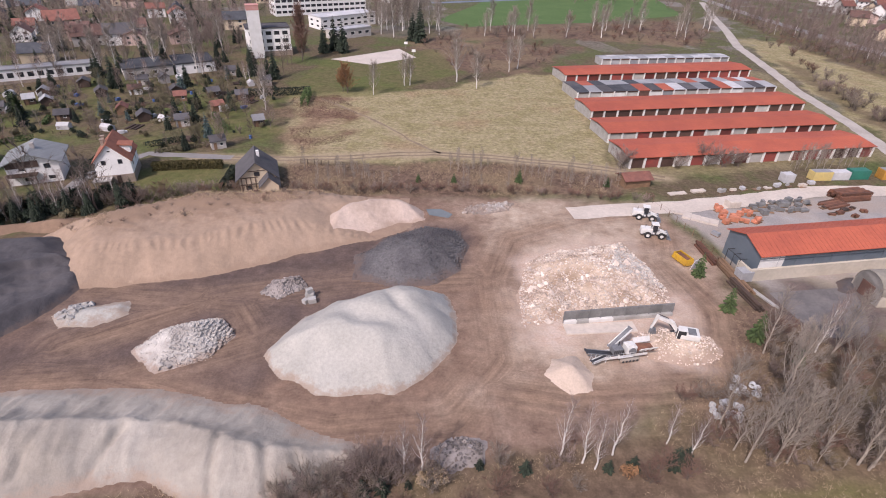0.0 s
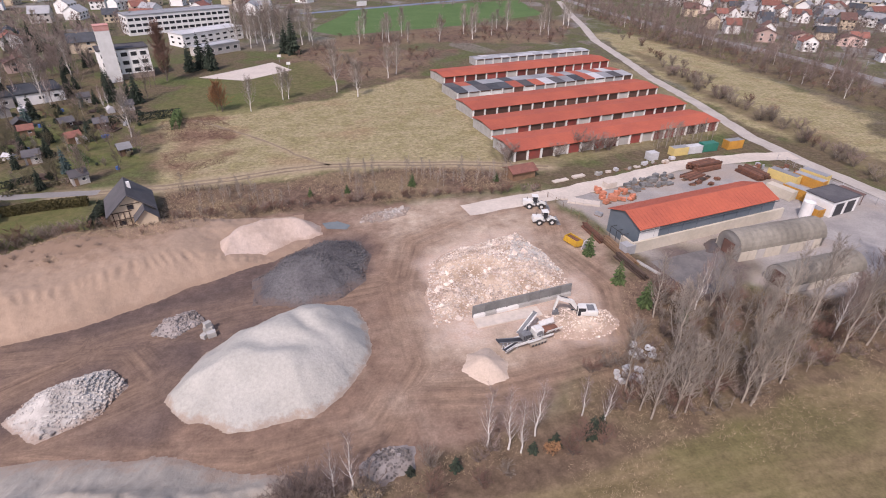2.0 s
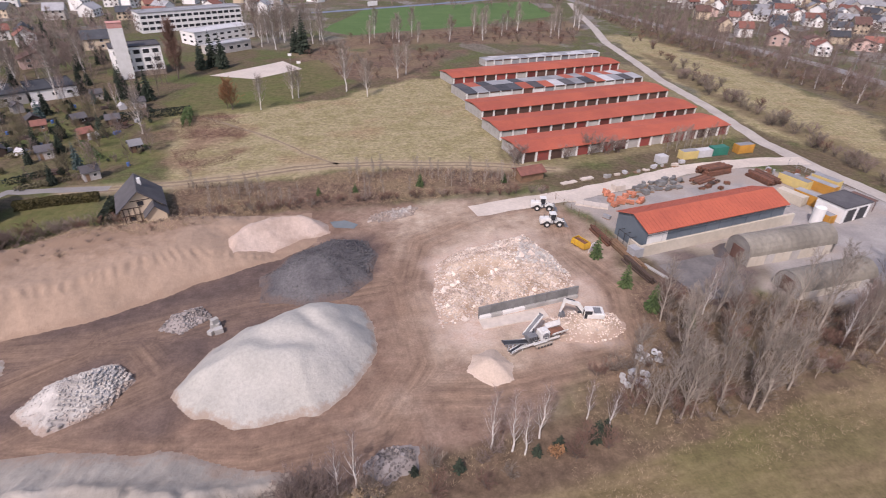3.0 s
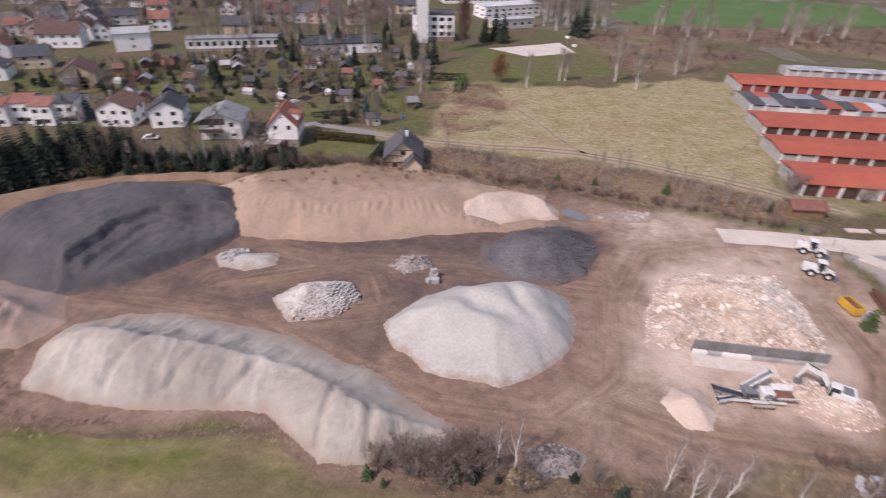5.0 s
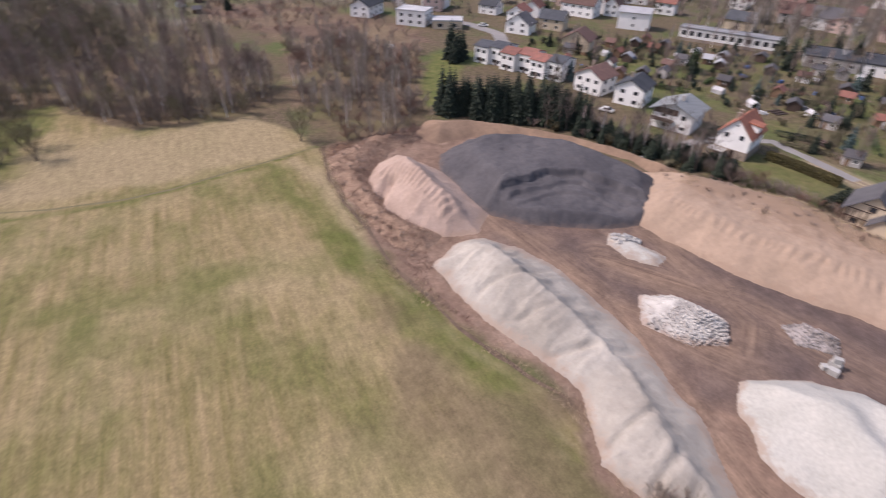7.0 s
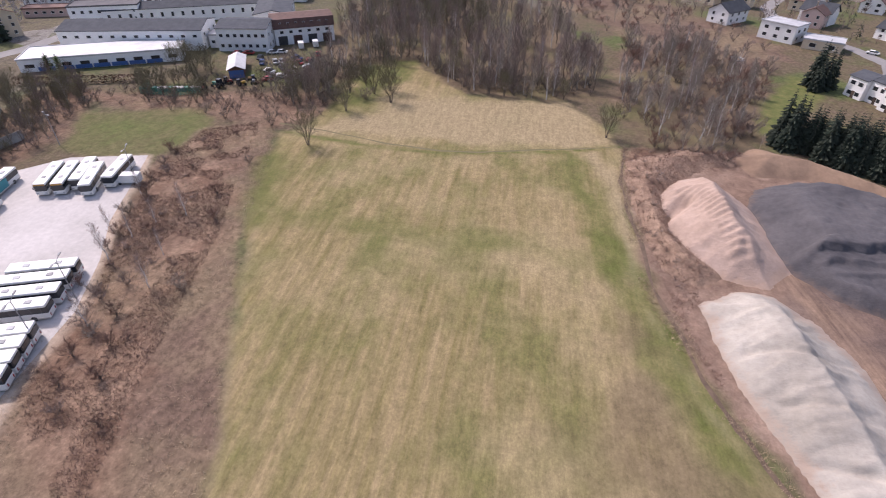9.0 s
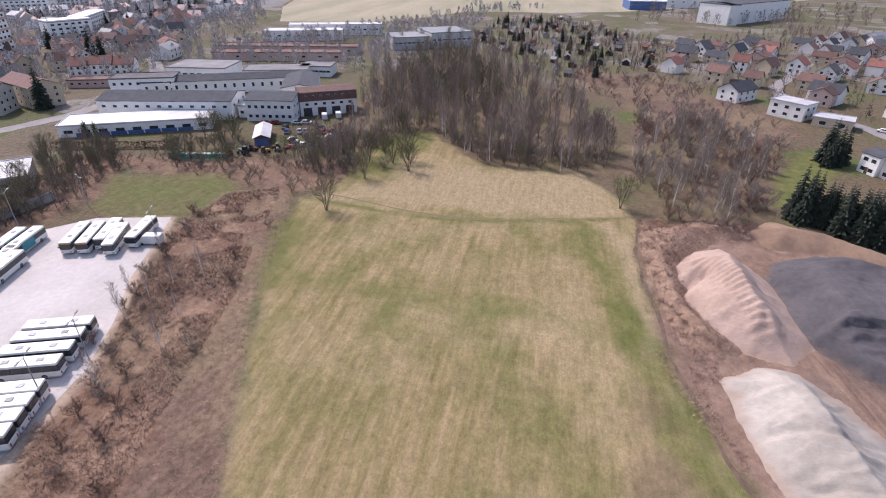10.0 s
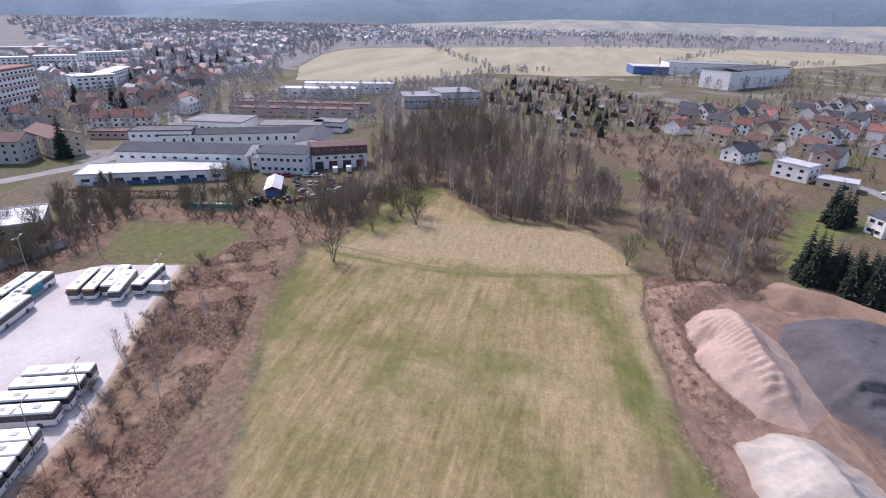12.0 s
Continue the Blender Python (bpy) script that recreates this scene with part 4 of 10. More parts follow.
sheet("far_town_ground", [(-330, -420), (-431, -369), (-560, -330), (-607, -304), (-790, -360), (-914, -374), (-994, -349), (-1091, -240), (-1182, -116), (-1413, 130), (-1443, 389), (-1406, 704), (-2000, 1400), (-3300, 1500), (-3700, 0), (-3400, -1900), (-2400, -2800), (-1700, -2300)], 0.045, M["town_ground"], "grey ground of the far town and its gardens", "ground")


# ---- heaps ----
def edge_run(x, y, poly):
    """How far along a closed outline its nearest point lies."""
    best, run, at = np.full(np.shape(x), 1e9), 0.0, np.zeros(np.shape(x))
    for (ax, ay), (bx, by) in zip(poly, poly[1:] + poly[:1]):
        dx, dy = bx - ax, by - ay
        L = math.hypot(dx, dy)
        s = np.clip(((x - ax) * dx + (y - ay) * dy) / (L * L), 0, 1)
        d = np.hypot(x - ax - s * dx, y - ay - s * dy)
        at = np.where(d < best, run + s * L, at)
        best = np.minimum(best, d)
        run += L
    return at


def heap(name, poly, top, material, label, category="heap", slope=0.72, step=0.6, rough=0.35, soft=1.6, shape=None, gully=0.0, seed=0, kind="", edge=1.0, crisp=0.0, lean=None, flute=0.0, extra=None):
    """A poured heap at its angle of rest over a ground outline: top is its height where it is wide enough."""
    xs, ys = [p[0] for p in poly], [p[1] for p in poly]
    gx, gy = np.arange(min(xs) - 1, max(xs) + 1 + step, step), np.arange(min(ys) - 1, max(ys) + 1 + step, step)
    X, Y = np.meshgrid(gx, gy)
    d = poly_distance(X, Y, poly) + edge * 0.7 * fractal(X, Y, 6, seed, 3)
    rise = d * (slope if lean is None else slope * lean(X, Y))
    lid = top + rough * 1.3 * fractal(X, Y, 8, seed + 5, 3)
    if shape:
        lid = lid + shape(X, Y)
    lid = np.clip(lid, 0.2, 40)
    around = edge_run(X, Y, poly) + 0.8 * fractal(X, Y, 5, seed + 31, 2)
    high = np.clip((rise / (lid + 0.1) - 0.62) / 0.33, 0, 1)
    if gully:
        wave = np.abs((around / 1.8 + 0.45 * lattice(around / 5, 0 * around, seed)) % 1.0 * 2 - 1)
        rise = rise - gully * (0.85 * wave * high * high + 0.16 * np.clip(rise / 3, 0, 1) * fractal(around, 0.12 * rise, 1.4, seed + 9, 3))
    if flute:
        run = np.clip(rise / (lid + 0.1), 0, 1.2)
        cut = np.abs(fractal(around, 0.25 * rise, 2.6, seed + 41, 2)) + 0.5 * np.abs(fractal(around, 0.3 * rise, 0.9, seed + 43, 2))
        rise = rise - flute * np.clip(run * 2.2, 0, 1) * cut
    z = -soft * np.log(np.exp(-np.clip(rise, -4, 40) / soft) + np.exp(-lid / soft))
    lump = 1 - np.abs(fractal(X + 3, Y, 2.2, seed + 21, 3)) * 1.7
    z = z + 0.12 * rough * fractal(X, Y, 1.8, seed + 11, 2) + crisp * np.clip(rise / (lid + 0.1) - 0.6, 0, 1) * lump
    if extra:
        z = z + extra(X, Y) * np.clip(d / 2.5, 0, 1)
    z = np.where(d > -0.2, np.maximum(z, 0.0) + 0.02, -0.15)
    ny, nx = X.shape
    keep = d > -1.3
    ids = -np.ones(X.shape, int)
    ids[keep] = np.arange(keep.sum())
    verts = np.stack([X[keep], Y[keep], z[keep]], -1).tolist()
    q = np.stack([ids[:-1, :-1], ids[:-1, 1:], ids[1:, 1:], ids[1:, :-1]], -1).reshape(-1, 4)
    q = q[(q >= 0).all(1)]
    ob = new(name, raw_mesh(name, verts, q.tolist(), material, smooth=True))
    tagged(ob, label, category, kind=kind)

    def height(px, py):
        dx, dy = (px - gx[0]) / step, (py - gy[0]) / step
        ix, iy = int(dx), int(dy)
        return float(z[iy, ix]) if 0 <= ix < nx and 0 <= iy < ny else 0.0
    return ob, height


def rock_mesh(name, seed, material, flat=0.7):
    """A broken block with uneven faces."""
    r = random.Random(seed)
    bm = bmesh.new()
    bmesh.ops.create_cube(bm, size=1.0)
    bmesh.ops.bevel(bm, geom=bm.edges[:], offset=0.16, segments=1, affect="EDGES")
    for v in bm.verts:
        v.co *= r.uniform(0.72, 1.15)
        v.co.z *= flat
    return as_mesh(name, bm, material)


def rocks_on(parent, height, poly, n, sizes, material, name="rock", seed=3, joined=0, joined_sizes=(0.2, 0.5), sink=0.02):
    """Single blocks as parts of a heap, and many small ones joined into one part."""
    r = random.Random(seed)
    meshes = [rock_mesh(name, seed * 10 + k, material, r.uniform(0.5, 0.9)) for k in range(5)]
    for x, y in scatter(poly, n, 0.5, seed):
        s = r.uniform(*sizes) * r.uniform(0.7, 1.3)
        m = pose(x, y, height(x, y) + s * sink, r.uniform(-35, 35), r.uniform(-35, 35), r.uniform(0, 360)) @ Matrix.Diagonal((s * r.uniform(0.8, 1.7), s, s, 1))
        part(name, r.choice(meshes), None, parent, m=m)
    if joined:
        bases = []
        for me in meshes:
            co = np.empty(len(me.vertices) * 3)
            me.vertices.foreach_get("co", co)
            bases.append((co.reshape(-1, 3), [list(p.vertices) for p in me.polygons]))
        verts, faces, off = [], [], 0
        for x, y in scatter(poly, joined, 0.0, seed + 1):
            co, fs = r.choice(bases)
            s = r.uniform(*joined_sizes)
            rot = np.array(Euler((r.uniform(-.7, .7), r.uniform(-.7, .7), r.uniform(0, 6))).to_matrix())
            verts.append((co * s) @ rot.T + (x, y, height(x, y) + s * 0.06))
            faces += [[i + off for i in f] for f in fs]
            off += len(co)
        ob = part("small_rocks", raw_mesh("small_rocks", np.concatenate(verts).tolist(), faces, material), None, parent)
        ob["kind"] = "stuff"


def small_cut(cx, cy, rx, ry, depth, turn=0.0):
    """A smooth hollow for a heap's top."""
    c, s = math.cos(radians(turn)), math.sin(radians(turn))
    return lambda X, Y: -depth * np.exp(-(((X - cx) * c + (Y - cy) * s) / rx) ** 2 - ((-(X - cx) * s + (Y - cy) * c) / ry) ** 2)


def groove(line, width, depth):
    """A hollow, or with a negative depth a swell, along a line."""
    return lambda X, Y: -depth * np.exp(-(line_distance(X, Y, line) / width) ** 2)


def tipped(line, pitch, size, lo, hi, seed=0):
    """Scalloped ribs of single loads tipped one beside another along a crest; lo to hi is their reach to its left."""
    def f(X, Y):
        best, along, off, run = np.full(X.shape, 1e9), np.zeros(X.shape), np.zeros(X.shape), 0.0
        for (ax, ay), (bx, by) in zip(line, line[1:]):
            dx, dy = bx - ax, by - ay
            L = math.hypot(dx, dy)
            s = np.clip(((X - ax) * dx + (Y - ay) * dy) / (L * L), 0, 1)
            d = np.hypot(X - ax - s * dx, Y - ay - s * dy)
            near = d < best
            best = np.where(near, d, best)
            along = np.where(near, run + s * L, along)
            off = np.where(near, ((Y - ay) * dx - (X - ax) * dy) / L, off)
            run += L
        u = along / pitch + 0.5 * lattice(along / 4.0, 0 * along, seed) + 0.10 * off
        mask = np.clip((off - lo) / 0.7, 0, 1) * np.clip((hi - off) / 1.8, 0, 1) * np.clip(along / 2, 0, 1) * np.clip((run - along) / 2, 0, 1)
        return size * mask * (np.abs(np.sin(np.pi * u)) - 0.45) * (0.8 + 0.5 * lattice(along / 2.3, off / 5, seed + 3))
    return f


def added(*fs):
    return lambda X, Y: sum(f(X, Y) for f in fs)


BIG = [(-27.5, 61.4), (-24.5, 68), (-20, 74.5), (-9, 80), (1, 79.5), (3, 73), (2.6, 66), (0, 59.5), (-6.5, 53.8), (-15, 54), (-23.6, 56.6)]
heap("gravel_heap", BIG, 6.5, M["gravel_light"], "large heap of pale grey gravel", slope=0.84, soft=0.9, rough=0.12, gully=0.12, step=0.45,
     shape=added(lambda X, Y: 0.05 * (Y - 66) - 0.02 * (X + 12), groove([(-16.2, 70.5), (-15.8, 67.0), (-12.6, 64.6), (-8, 64.6), (-3.4, 62.3), (1.2, 57.0)], 2.0, 1.0), small_cut(-11.5, 60.5, 4, 2.6, -0.6), groove([(-9, 71.5), (-6.5, 68), (-2, 65), (2.5, 60.5)], 1.3, 1.0)), seed=1, edge=1.1, crisp=0.05)
DARK = [(-17, 83), (-17.5, 91), (-11, 99), (-4, 103), (3.5, 101.5), (5, 94), (3.6, 87), (-1, 82), (-9, 80.5)]
dark_heap, dark_h = heap("coal_heap", DARK, 4.6, M["gravel_dark"], "heap of dark grey crushed stone", slope=0.62, soft=1.2, seed=2, shape=lambda X, Y: 0.16 * (X + 3), rough=0.5)
rocks_on(dark_heap, dark_h, DARK, 60, (0.3, 0.5), M["gravel_dark"], "stone", 31, 2600, (0.14, 0.34))
RUB1 = [(-48.5, 61.5), (-47, 66.5), (-42, 69), (-37, 69.5), (-34, 65.5), (-36, 60), (-43, 57.2)]
rub1, rub1_h = heap("rubble_heap", RUB1, 4.6, M["rubble"], "heap of pale broken concrete rubble", slope=0.72, soft=0.6, seed=3)
rocks_on(rub1, rub1_h, RUB1, 120, (0.28, 0.62), M["rubble"], "concrete_block", 32, 4200, (0.12, 0.34))
RUB2 = [(-33.5, 77.3), (-32.5, 81.5), (-27.5, 83.5), (-25, 79.5), (-29.5, 75.6)]
rub2, rub2_h = heap("rubble_heap", RUB2, 2.6, M["rubble_dark"], "small heap of dark broken stones", slope=0.6, soft=0.8, seed=4)
rocks_on(rub2, rub2_h, RUB2, 50, (0.3, 0.6), M["rubble_dark"], "stone", 33, 1000, (0.14, 0.34))
RUB3 = [(-66, 69.5), (-63, 72.5), (-55, 74.5), (-53.5, 70), (-59, 66), (-63.5, 66)]
rub3, rub3_h = heap("gravel_heap", RUB3, 2.0, M["gravel_light"], "low spread heap of pale gravel with concrete lumps", slope=0.5, soft=0.7, seed=5)
rocks_on(rub3, rub3_h, [(-66, 69.5), (-64, 72.5), (-61, 72.5), (-62, 67)], 22, (0.5, 1.1), M["concrete"], "concrete_block", 34, 120, (0.2, 0.4))
SAND = [(-79, 88), (-72, 77), (-60, 78), (-46, 81.5), (-34, 87), (-24.5, 93.5), (-14, 97), (-7, 103), (-9, 117), (-25, 117), (-40, 116.5), (-58, 113.5), (-76, 103), (-84, 94)]
sand_bank, sand_h = heap("sand_bank", SAND, 4.7, M["sand_tan"], "long steep bank of tan sand with a ribbed crest", slope=0.66, soft=0.3, rough=0.22, seed=6, gully=0.85, crisp=0.12, step=0.42,
     shape=lambda X, Y: 0.14 * np.clip(-0.326 * X + 0.946 * Y - 102.8, 0, 16) - 0.26 * np.clip(X + 34, 0, 30))
PINK_R = [(-28, 98.5), (-24.5, 94.5), (-20.5, 96.8), (-16, 99.2), (-10.6, 103.5), (-4.5, 106.6), (-4.6, 111), (-9, 115.5), (-18, 114.5), (-25.5, 110), (-29, 103.5)]
heap("sand_heap", PINK_R, 5.6, M["sand_pale"], "heap of pale pinkish sand against the sand bank", slope=0.68, soft=0.5, rough=0.4, seed=7, gully=0.8, crisp=0.4, step=0.45, shape=lambda X, Y: -0.10 * (X + 20))
RIDGE = [(-71, 32), (-75.5, 38), (-75, 45), (-69, 50.5), (-60, 53), (-48, 54), (-37, 53.5), (-27, 51.5), (-18, 48), (-10, 45.5), (-9, 43), (-15, 39.5), (-20, 36), (-26, 34.6), (-31, 37), (-36, 39.5), (-46, 36.5), (-58, 33.5)]
heap("sand_ridge", RIDGE, 5.4, M["sand_grey"], "long ridge of pale grey quarry sand beside the field", slope=0.56, soft=0.9, rough=0.6, seed=8, gully=0.0, crisp=0.35, step=0.4, flute=0.55,
     lean=lambda X, Y: 1.0 + 0.25 * step01(41.5 - Y, 3.0) - 0.3 * step01(Y - 45, 3.0),
     shape=added(small_cut(-32, 43, 4, 4, 1.3), small_cut(-14, 43, 9, 5, 2.2), small_cut(-66, 42, 4, 4, -0.8)), extra=added(groove([(-41, 45), (-43, 38)], 0.6, 0.9), groove([(-28, 44), (-27, 37)], 0.5, 0.8), groove([(-58, 45), (-60, 36)], 0.7, 0.7), groove([(-50, 44), (-51, 37)], 0.5, 0.5), groove([(-22, 43), (-20, 37.5)], 0.6, 0.7)))
MOUND = [(-113, 53), (-104, 49), (-93, 48), (-84, 50), (-77, 55), (-70, 66), (-66, 78), (-70, 88), (-77, 95), (-92, 93), (-105, 87), (-114, 76), (-118, 64)]


BENCH = [(-87, 57), (-87, 68), (-83, 75), (-74, 81), (-64, 86), (-60, 76), (-68, 62), (-74, 52), (-82, 47)]


def mound_terrace(X, Y):
    """A bench dug into the side towards the quarry floor, in two uneven steps."""
    b = poly_distance(X, Y, BENCH) + 0.9 * fractal(X, Y, 5, 91, 3)
    v = (X + 92) * 0.60 + (Y - 70) * 0.80
    return -1.5 * step01(b, 0.35) - 0.8 * step01(b - 3.2 - 0.6 * fractal(X, Y, 3, 94, 2), 0.3) - 0.5 * step01(b - 6.5, 0.3) - 0.9 * step01(v - 14, 8) + 0.10 * fractal(X * 0.6 - Y * 0.8, X * 0.8 + Y * 0.6, 3.0, 92, 2)


def mound_lean(X, Y):
    """Steep where it was dug, at rest elsewhere."""
    return 1.0 + 1.1 * step01(poly_distance(X, Y, BENCH) + 1.0, 1.5)


heap("dark_mound", MOUND, 5.2, M["dark_fines"], "broad mound of dark grey fines with a dug bench", slope=0.60, soft=0.3, rough=0.35, seed=9, shape=mound_terrace, lean=mound_lean, gully=0.0, crisp=0.12, step=0.4, flute=0.12)
PINK_L = [(-95, 28.5), (-106, 30), (-115, 36), (-117, 43), (-107, 48.5), (-95, 51), (-83, 50.5), (-77, 45), (-78, 38), (-84, 31)]
PINK_CREST = [(-107, 35.5), (-103.7, 36.5), (-98.8, 38.6), (-92, 40.2), (-86, 41.6), (-80.5, 42.4)]
heap("sand_heap", PINK_L, 7.6, M["sand_pink"], "heap of pinkish sand with a ribbed crest beside the field", slope=0.70, soft=0.45, rough=0.35, seed=10, gully=0.35, crisp=0.15, step=0.4, flute=0.25,
     lean=lambda X, Y: 1.0 - 0.2 * step01(Y - 43, 3),
     shape=added(small_cut(-84, 40, 6, 6, 2.6), groove([(-99, 35), (-94, 29)], 1.6, 5.0)), extra=added(tipped(PINK_CREST, 1.5, 0.75, -3.6, 1.4, 4), groove([(-100, 34.5), (-97, 31.5), (-93, 28)], 1.3, 1.6)))
SPOIL = [(-122, 26), (-109, 25), (-92, 26), (-80, 28), (-76, 33), (-80, 38), (-92, 32), (-108, 33), (-120, 42), (-124, 52), (-131, 52), (-131, 40)]
spoil, spoil_h = heap("earth_bank", SPOIL, 2.6, mat("earth_brown", (0.31, 0.21, 0.145), (0.18, 0.115, 0.08), 0.3, 0.95, 0.15, fine=7, grain=0.3), "low bank of brown overgrown earth", slope=0.45, soft=0.8, rough=0.7, seed=11)
RIM = [(-134, 58), (-128, 52), (-119, 54), (-119, 66), (-113, 80), (-104, 89), (-92, 95), (-80, 97), (-78, 103), (-92, 100), (-106, 93), (-120, 82), (-130, 70)]
heap("earth_bank", RIM, 3.4, mat("earth_orange", (0.29, 0.195, 0.13), (0.19, 0.125, 0.085), 0.12, 0.95, 0.12), "low rim of orange-brown earth behind the dark mound", slope=0.5, soft=0.8, rough=0.5, seed=12)
DEMO = [(14, 70), (14.5, 80), (17, 90), (24, 95), (31, 96.5), (38.5, 98.5), (41.5, 90), (43, 82), (42, 76.5), (32, 74.5), (22, 72.5)]
demo, demo_h = heap("debris_heap", DEMO, 2.3, M["debris"], "broad heap of pinkish demolition debris and broken brick", slope=0.5, soft=0.8, rough=1.1, seed=13, step=0.45, shape=lambda X, Y: 0.07 * (Y - 84) + 0.05 * (X - 28))
rocks_on(demo, demo_h, DEMO, 120, (0.35, 0.95), M["rubble_pink"], "debris_block", 35, 5200, (0.12, 0.42))
rocks_on(demo, demo_h, [(32, 84), (37, 97), (41, 90), (42, 82)], 40, (0.35, 0.8), M["rubble"], "debris_block", 36, 700, (0.15, 0.42))
DEMO2 = [(31, 65), (33, 69.5), (38, 71), (46, 69), (46, 64), (42, 61.5), (36, 62.5)]
demo2, demo2_h = heap("debris_heap", DEMO2, 1.9, M["debris"], "low heap of crushed debris beside the excavator", slope=0.42, soft=0.6, rough=0.8, seed=14, step=0.45)
rocks_on(demo2, demo2_h, DEMO2, 40, (0.2, 0.45), M["rubble_pink"], "debris_block", 37, 900, (0.08, 0.25))
heap("sand_heap", [(16.5, 59), (18, 62.5), (22, 63), (24, 59.5), (23, 56), (19.5, 55.5)], 2.3, mat("sand_crushed", (0.58, 0.47, 0.38), (0.50, 0.40, 0.32), 0.3, 0.95, 0.03), "small cone of crushed pinkish sand under the conveyor", slope=0.72, soft=0.6, rough=0.3, seed=15, step=0.4)


def ring_mesh():
    """A short concrete pipe, open at both ends."""
    bm = bmesh.new()
    n, loops = 14, []
    for r, z in ((0.45, 0), (0.45, 0.6), (0.35, 0.6), (0.35, 0)):
        loops.append([bm.verts.new((r * math.cos(6.2832 * i / n), r * math.sin(6.2832 * i / n), z)) for i in range(n)])
    for a, b in zip(loops, loops[1:] + loops[:1]):
        for i in range(n):
            bm.faces.new((a[i], a[(i + 1) % n], b[(i + 1) % n], b[i]))
    return as_mesh("concrete_ring", bm, M["concrete_white"])


ring = ring_mesh()
for cx, cy, n, yaw in ((46.2, 57.2, 12, -10), (41.4, 52.6, 15, -12)):
    t = thing("ring_pile", "pile of whitish concrete pipe rings among bare trees", "pile", cx, cy, 0, yaw, "ring piles")
    r = random.Random(n)
    for i in range(n):
        low = i < n - 4
        part("concrete_ring", ring, None, t, m=pose((i % 5) * 0.85 - 1.7 + r.uniform(-0.2, 0.2), (i // 5) * 0.9 - 0.9 + r.uniform(-0.2, 0.2), 0.0 if low else 0.62, 0 if low and i % 3 else 0, 0, r.uniform(0, 90)) if low and i % 3 else
             pose((i % 5) * 0.85 - 1.7 + r.uniform(-0.2, 0.2), (i // 5) * 0.9 - 0.9, 0.45 if low else 1.05, 90, 0, r.uniform(0, 180)))
st, st_h = heap("stone_heap", [(-0.8, 44.2), (0.8, 46.6), (3.5, 47.2), (6, 46), (6, 43.4), (2, 42)], 0.9, M["rubble_dark"], "small heap of brown-grey rubble by the birches", slope=0.5, soft=0.5, seed=19, step=0.5)
rocks_on(st, st_h, [(-0.8, 44.2), (0.8, 46.6), (3.5, 47.2), (6, 46), (6, 43.4), (2, 42)], 30, (0.25, 0.55), M["rubble_dark"], "stone", 43, 260, (0.14, 0.36))
st, st_h = heap("rubble_heap", [(4, 110), (5, 114), (12, 116.5), (17, 116), (15, 112), (9, 110)], 1.0, M["rubble"], "flat heap of grey rubble on the quarry's edge", slope=0.35, soft=0.5, seed=20, step=0.5)
rocks_on(st, st_h, [(4, 110), (5, 114), (12, 116.5), (17, 116), (15, 112), (9, 110)], 30, (0.4, 0.9), M["rubble"], "stone", 44, 160, (0.2, 0.5))


# ---- hills on the horizon ----
def hills(name, near, far, height, material, label, seed, span=None):
    """Wooded ridges seen far off, all round, or between two directions, where they run out at both ends."""
    n, m = 260, 7
    verts, faces = [], []
    for i in range(n):
        a = 2 * math.pi * i / n
        h = height * (0.75 + 0.28 * float(fractal(9 * math.cos(a) + 20, 9 * math.sin(a) + 20, 3.2, seed, 4)))
        if span:
            lo, hi, soft = span
            h *= max(0.03, min(1.0, (math.degrees(a) - lo) / soft, (hi - math.degrees(a)) / soft))
        base = near * (1 + 0.05 * float(fractal(9 * math.cos(a) + 20, 9 * math.sin(a) + 50, 2.0, seed + 7, 3)))
        for j in range(m + 1):
            s = j / m
            d = base + (far - base) * s
            verts.append((d * math.cos(a), d * math.sin(a), h * math.sin(s * math.pi * 0.5) ** 0.8 + 0.015 * height * float(lattice(i * 0.9, j * 3.1, seed)) if j else -1))
    for i in range(n):
        if span and not span[0] < math.degrees(2 * math.pi * i / n) < span[1]:
            continue
        for j in range(m):
            a, b = i * (m + 1) + j, ((i + 1) % n) * (m + 1) + j
            faces.append((a, a + 1, b + 1, b))
    tagged(new(name, raw_mesh(name, verts, faces, material, smooth=True)), label, "hills", kind="structure")


# ridges carry the haze of distance in their base colours
hills("backdrop_far_ridge", 3900, 4700, 420, M["haze_pale"], "pale haze-blue ridge on the far horizon", 5)
hills("backdrop_ridge", 3350, 4300, 330, M["haze_blue"], "haze-blue wooded ridge on the horizon", 3, (80, 222, 26))
hills("backdrop_slope", 2500, 3340, 75, M["meadow_hazed"], "haze-pale winter meadows on the slope below the ridge", 8, (140, 196, 14))

# ---- buildings ----
_windows = {}


def window_mesh(w, h, frame_mat="white_paint"):
    """A window: a proud frame with a mullion round a darker pane set back."""
    key = (round(w, 2), round(h, 2), frame_mat)
    if key not in _windows:
        bm = bmesh.new()
        box(bm, 0, 0.02, 0, w, 0.2, h)
        front = min(bm.faces, key=lambda f: f.calc_center_median().y)
        bmesh.ops.inset_region(bm, faces=[front], thickness=min(0.14, w * 0.1), depth=-0.09)
        front.material_index = 1
        _windows[key] = as_mesh("window", bm, [M[frame_mat], M["glass_dark"]])
    return _windows[key]


def windows_on(parent, side, w, d, spots, size, frame_mat="white_paint"):
    """Windows on a side (front, back, left, right) at (along, height) places."""
    me = window_mesh(*size, frame_mat)
    for along, z in spots:
        m = {"front": pose(along, -0.02, z), "right": pose(w + 0.02, along, z, 0, 0, 90), "left": pose(-0.02, along, z, 0, 0, -90), "back": pose(along, d + 0.02, z, 0, 0, 180)}[side]
        part("window", me, None, parent, m=m)


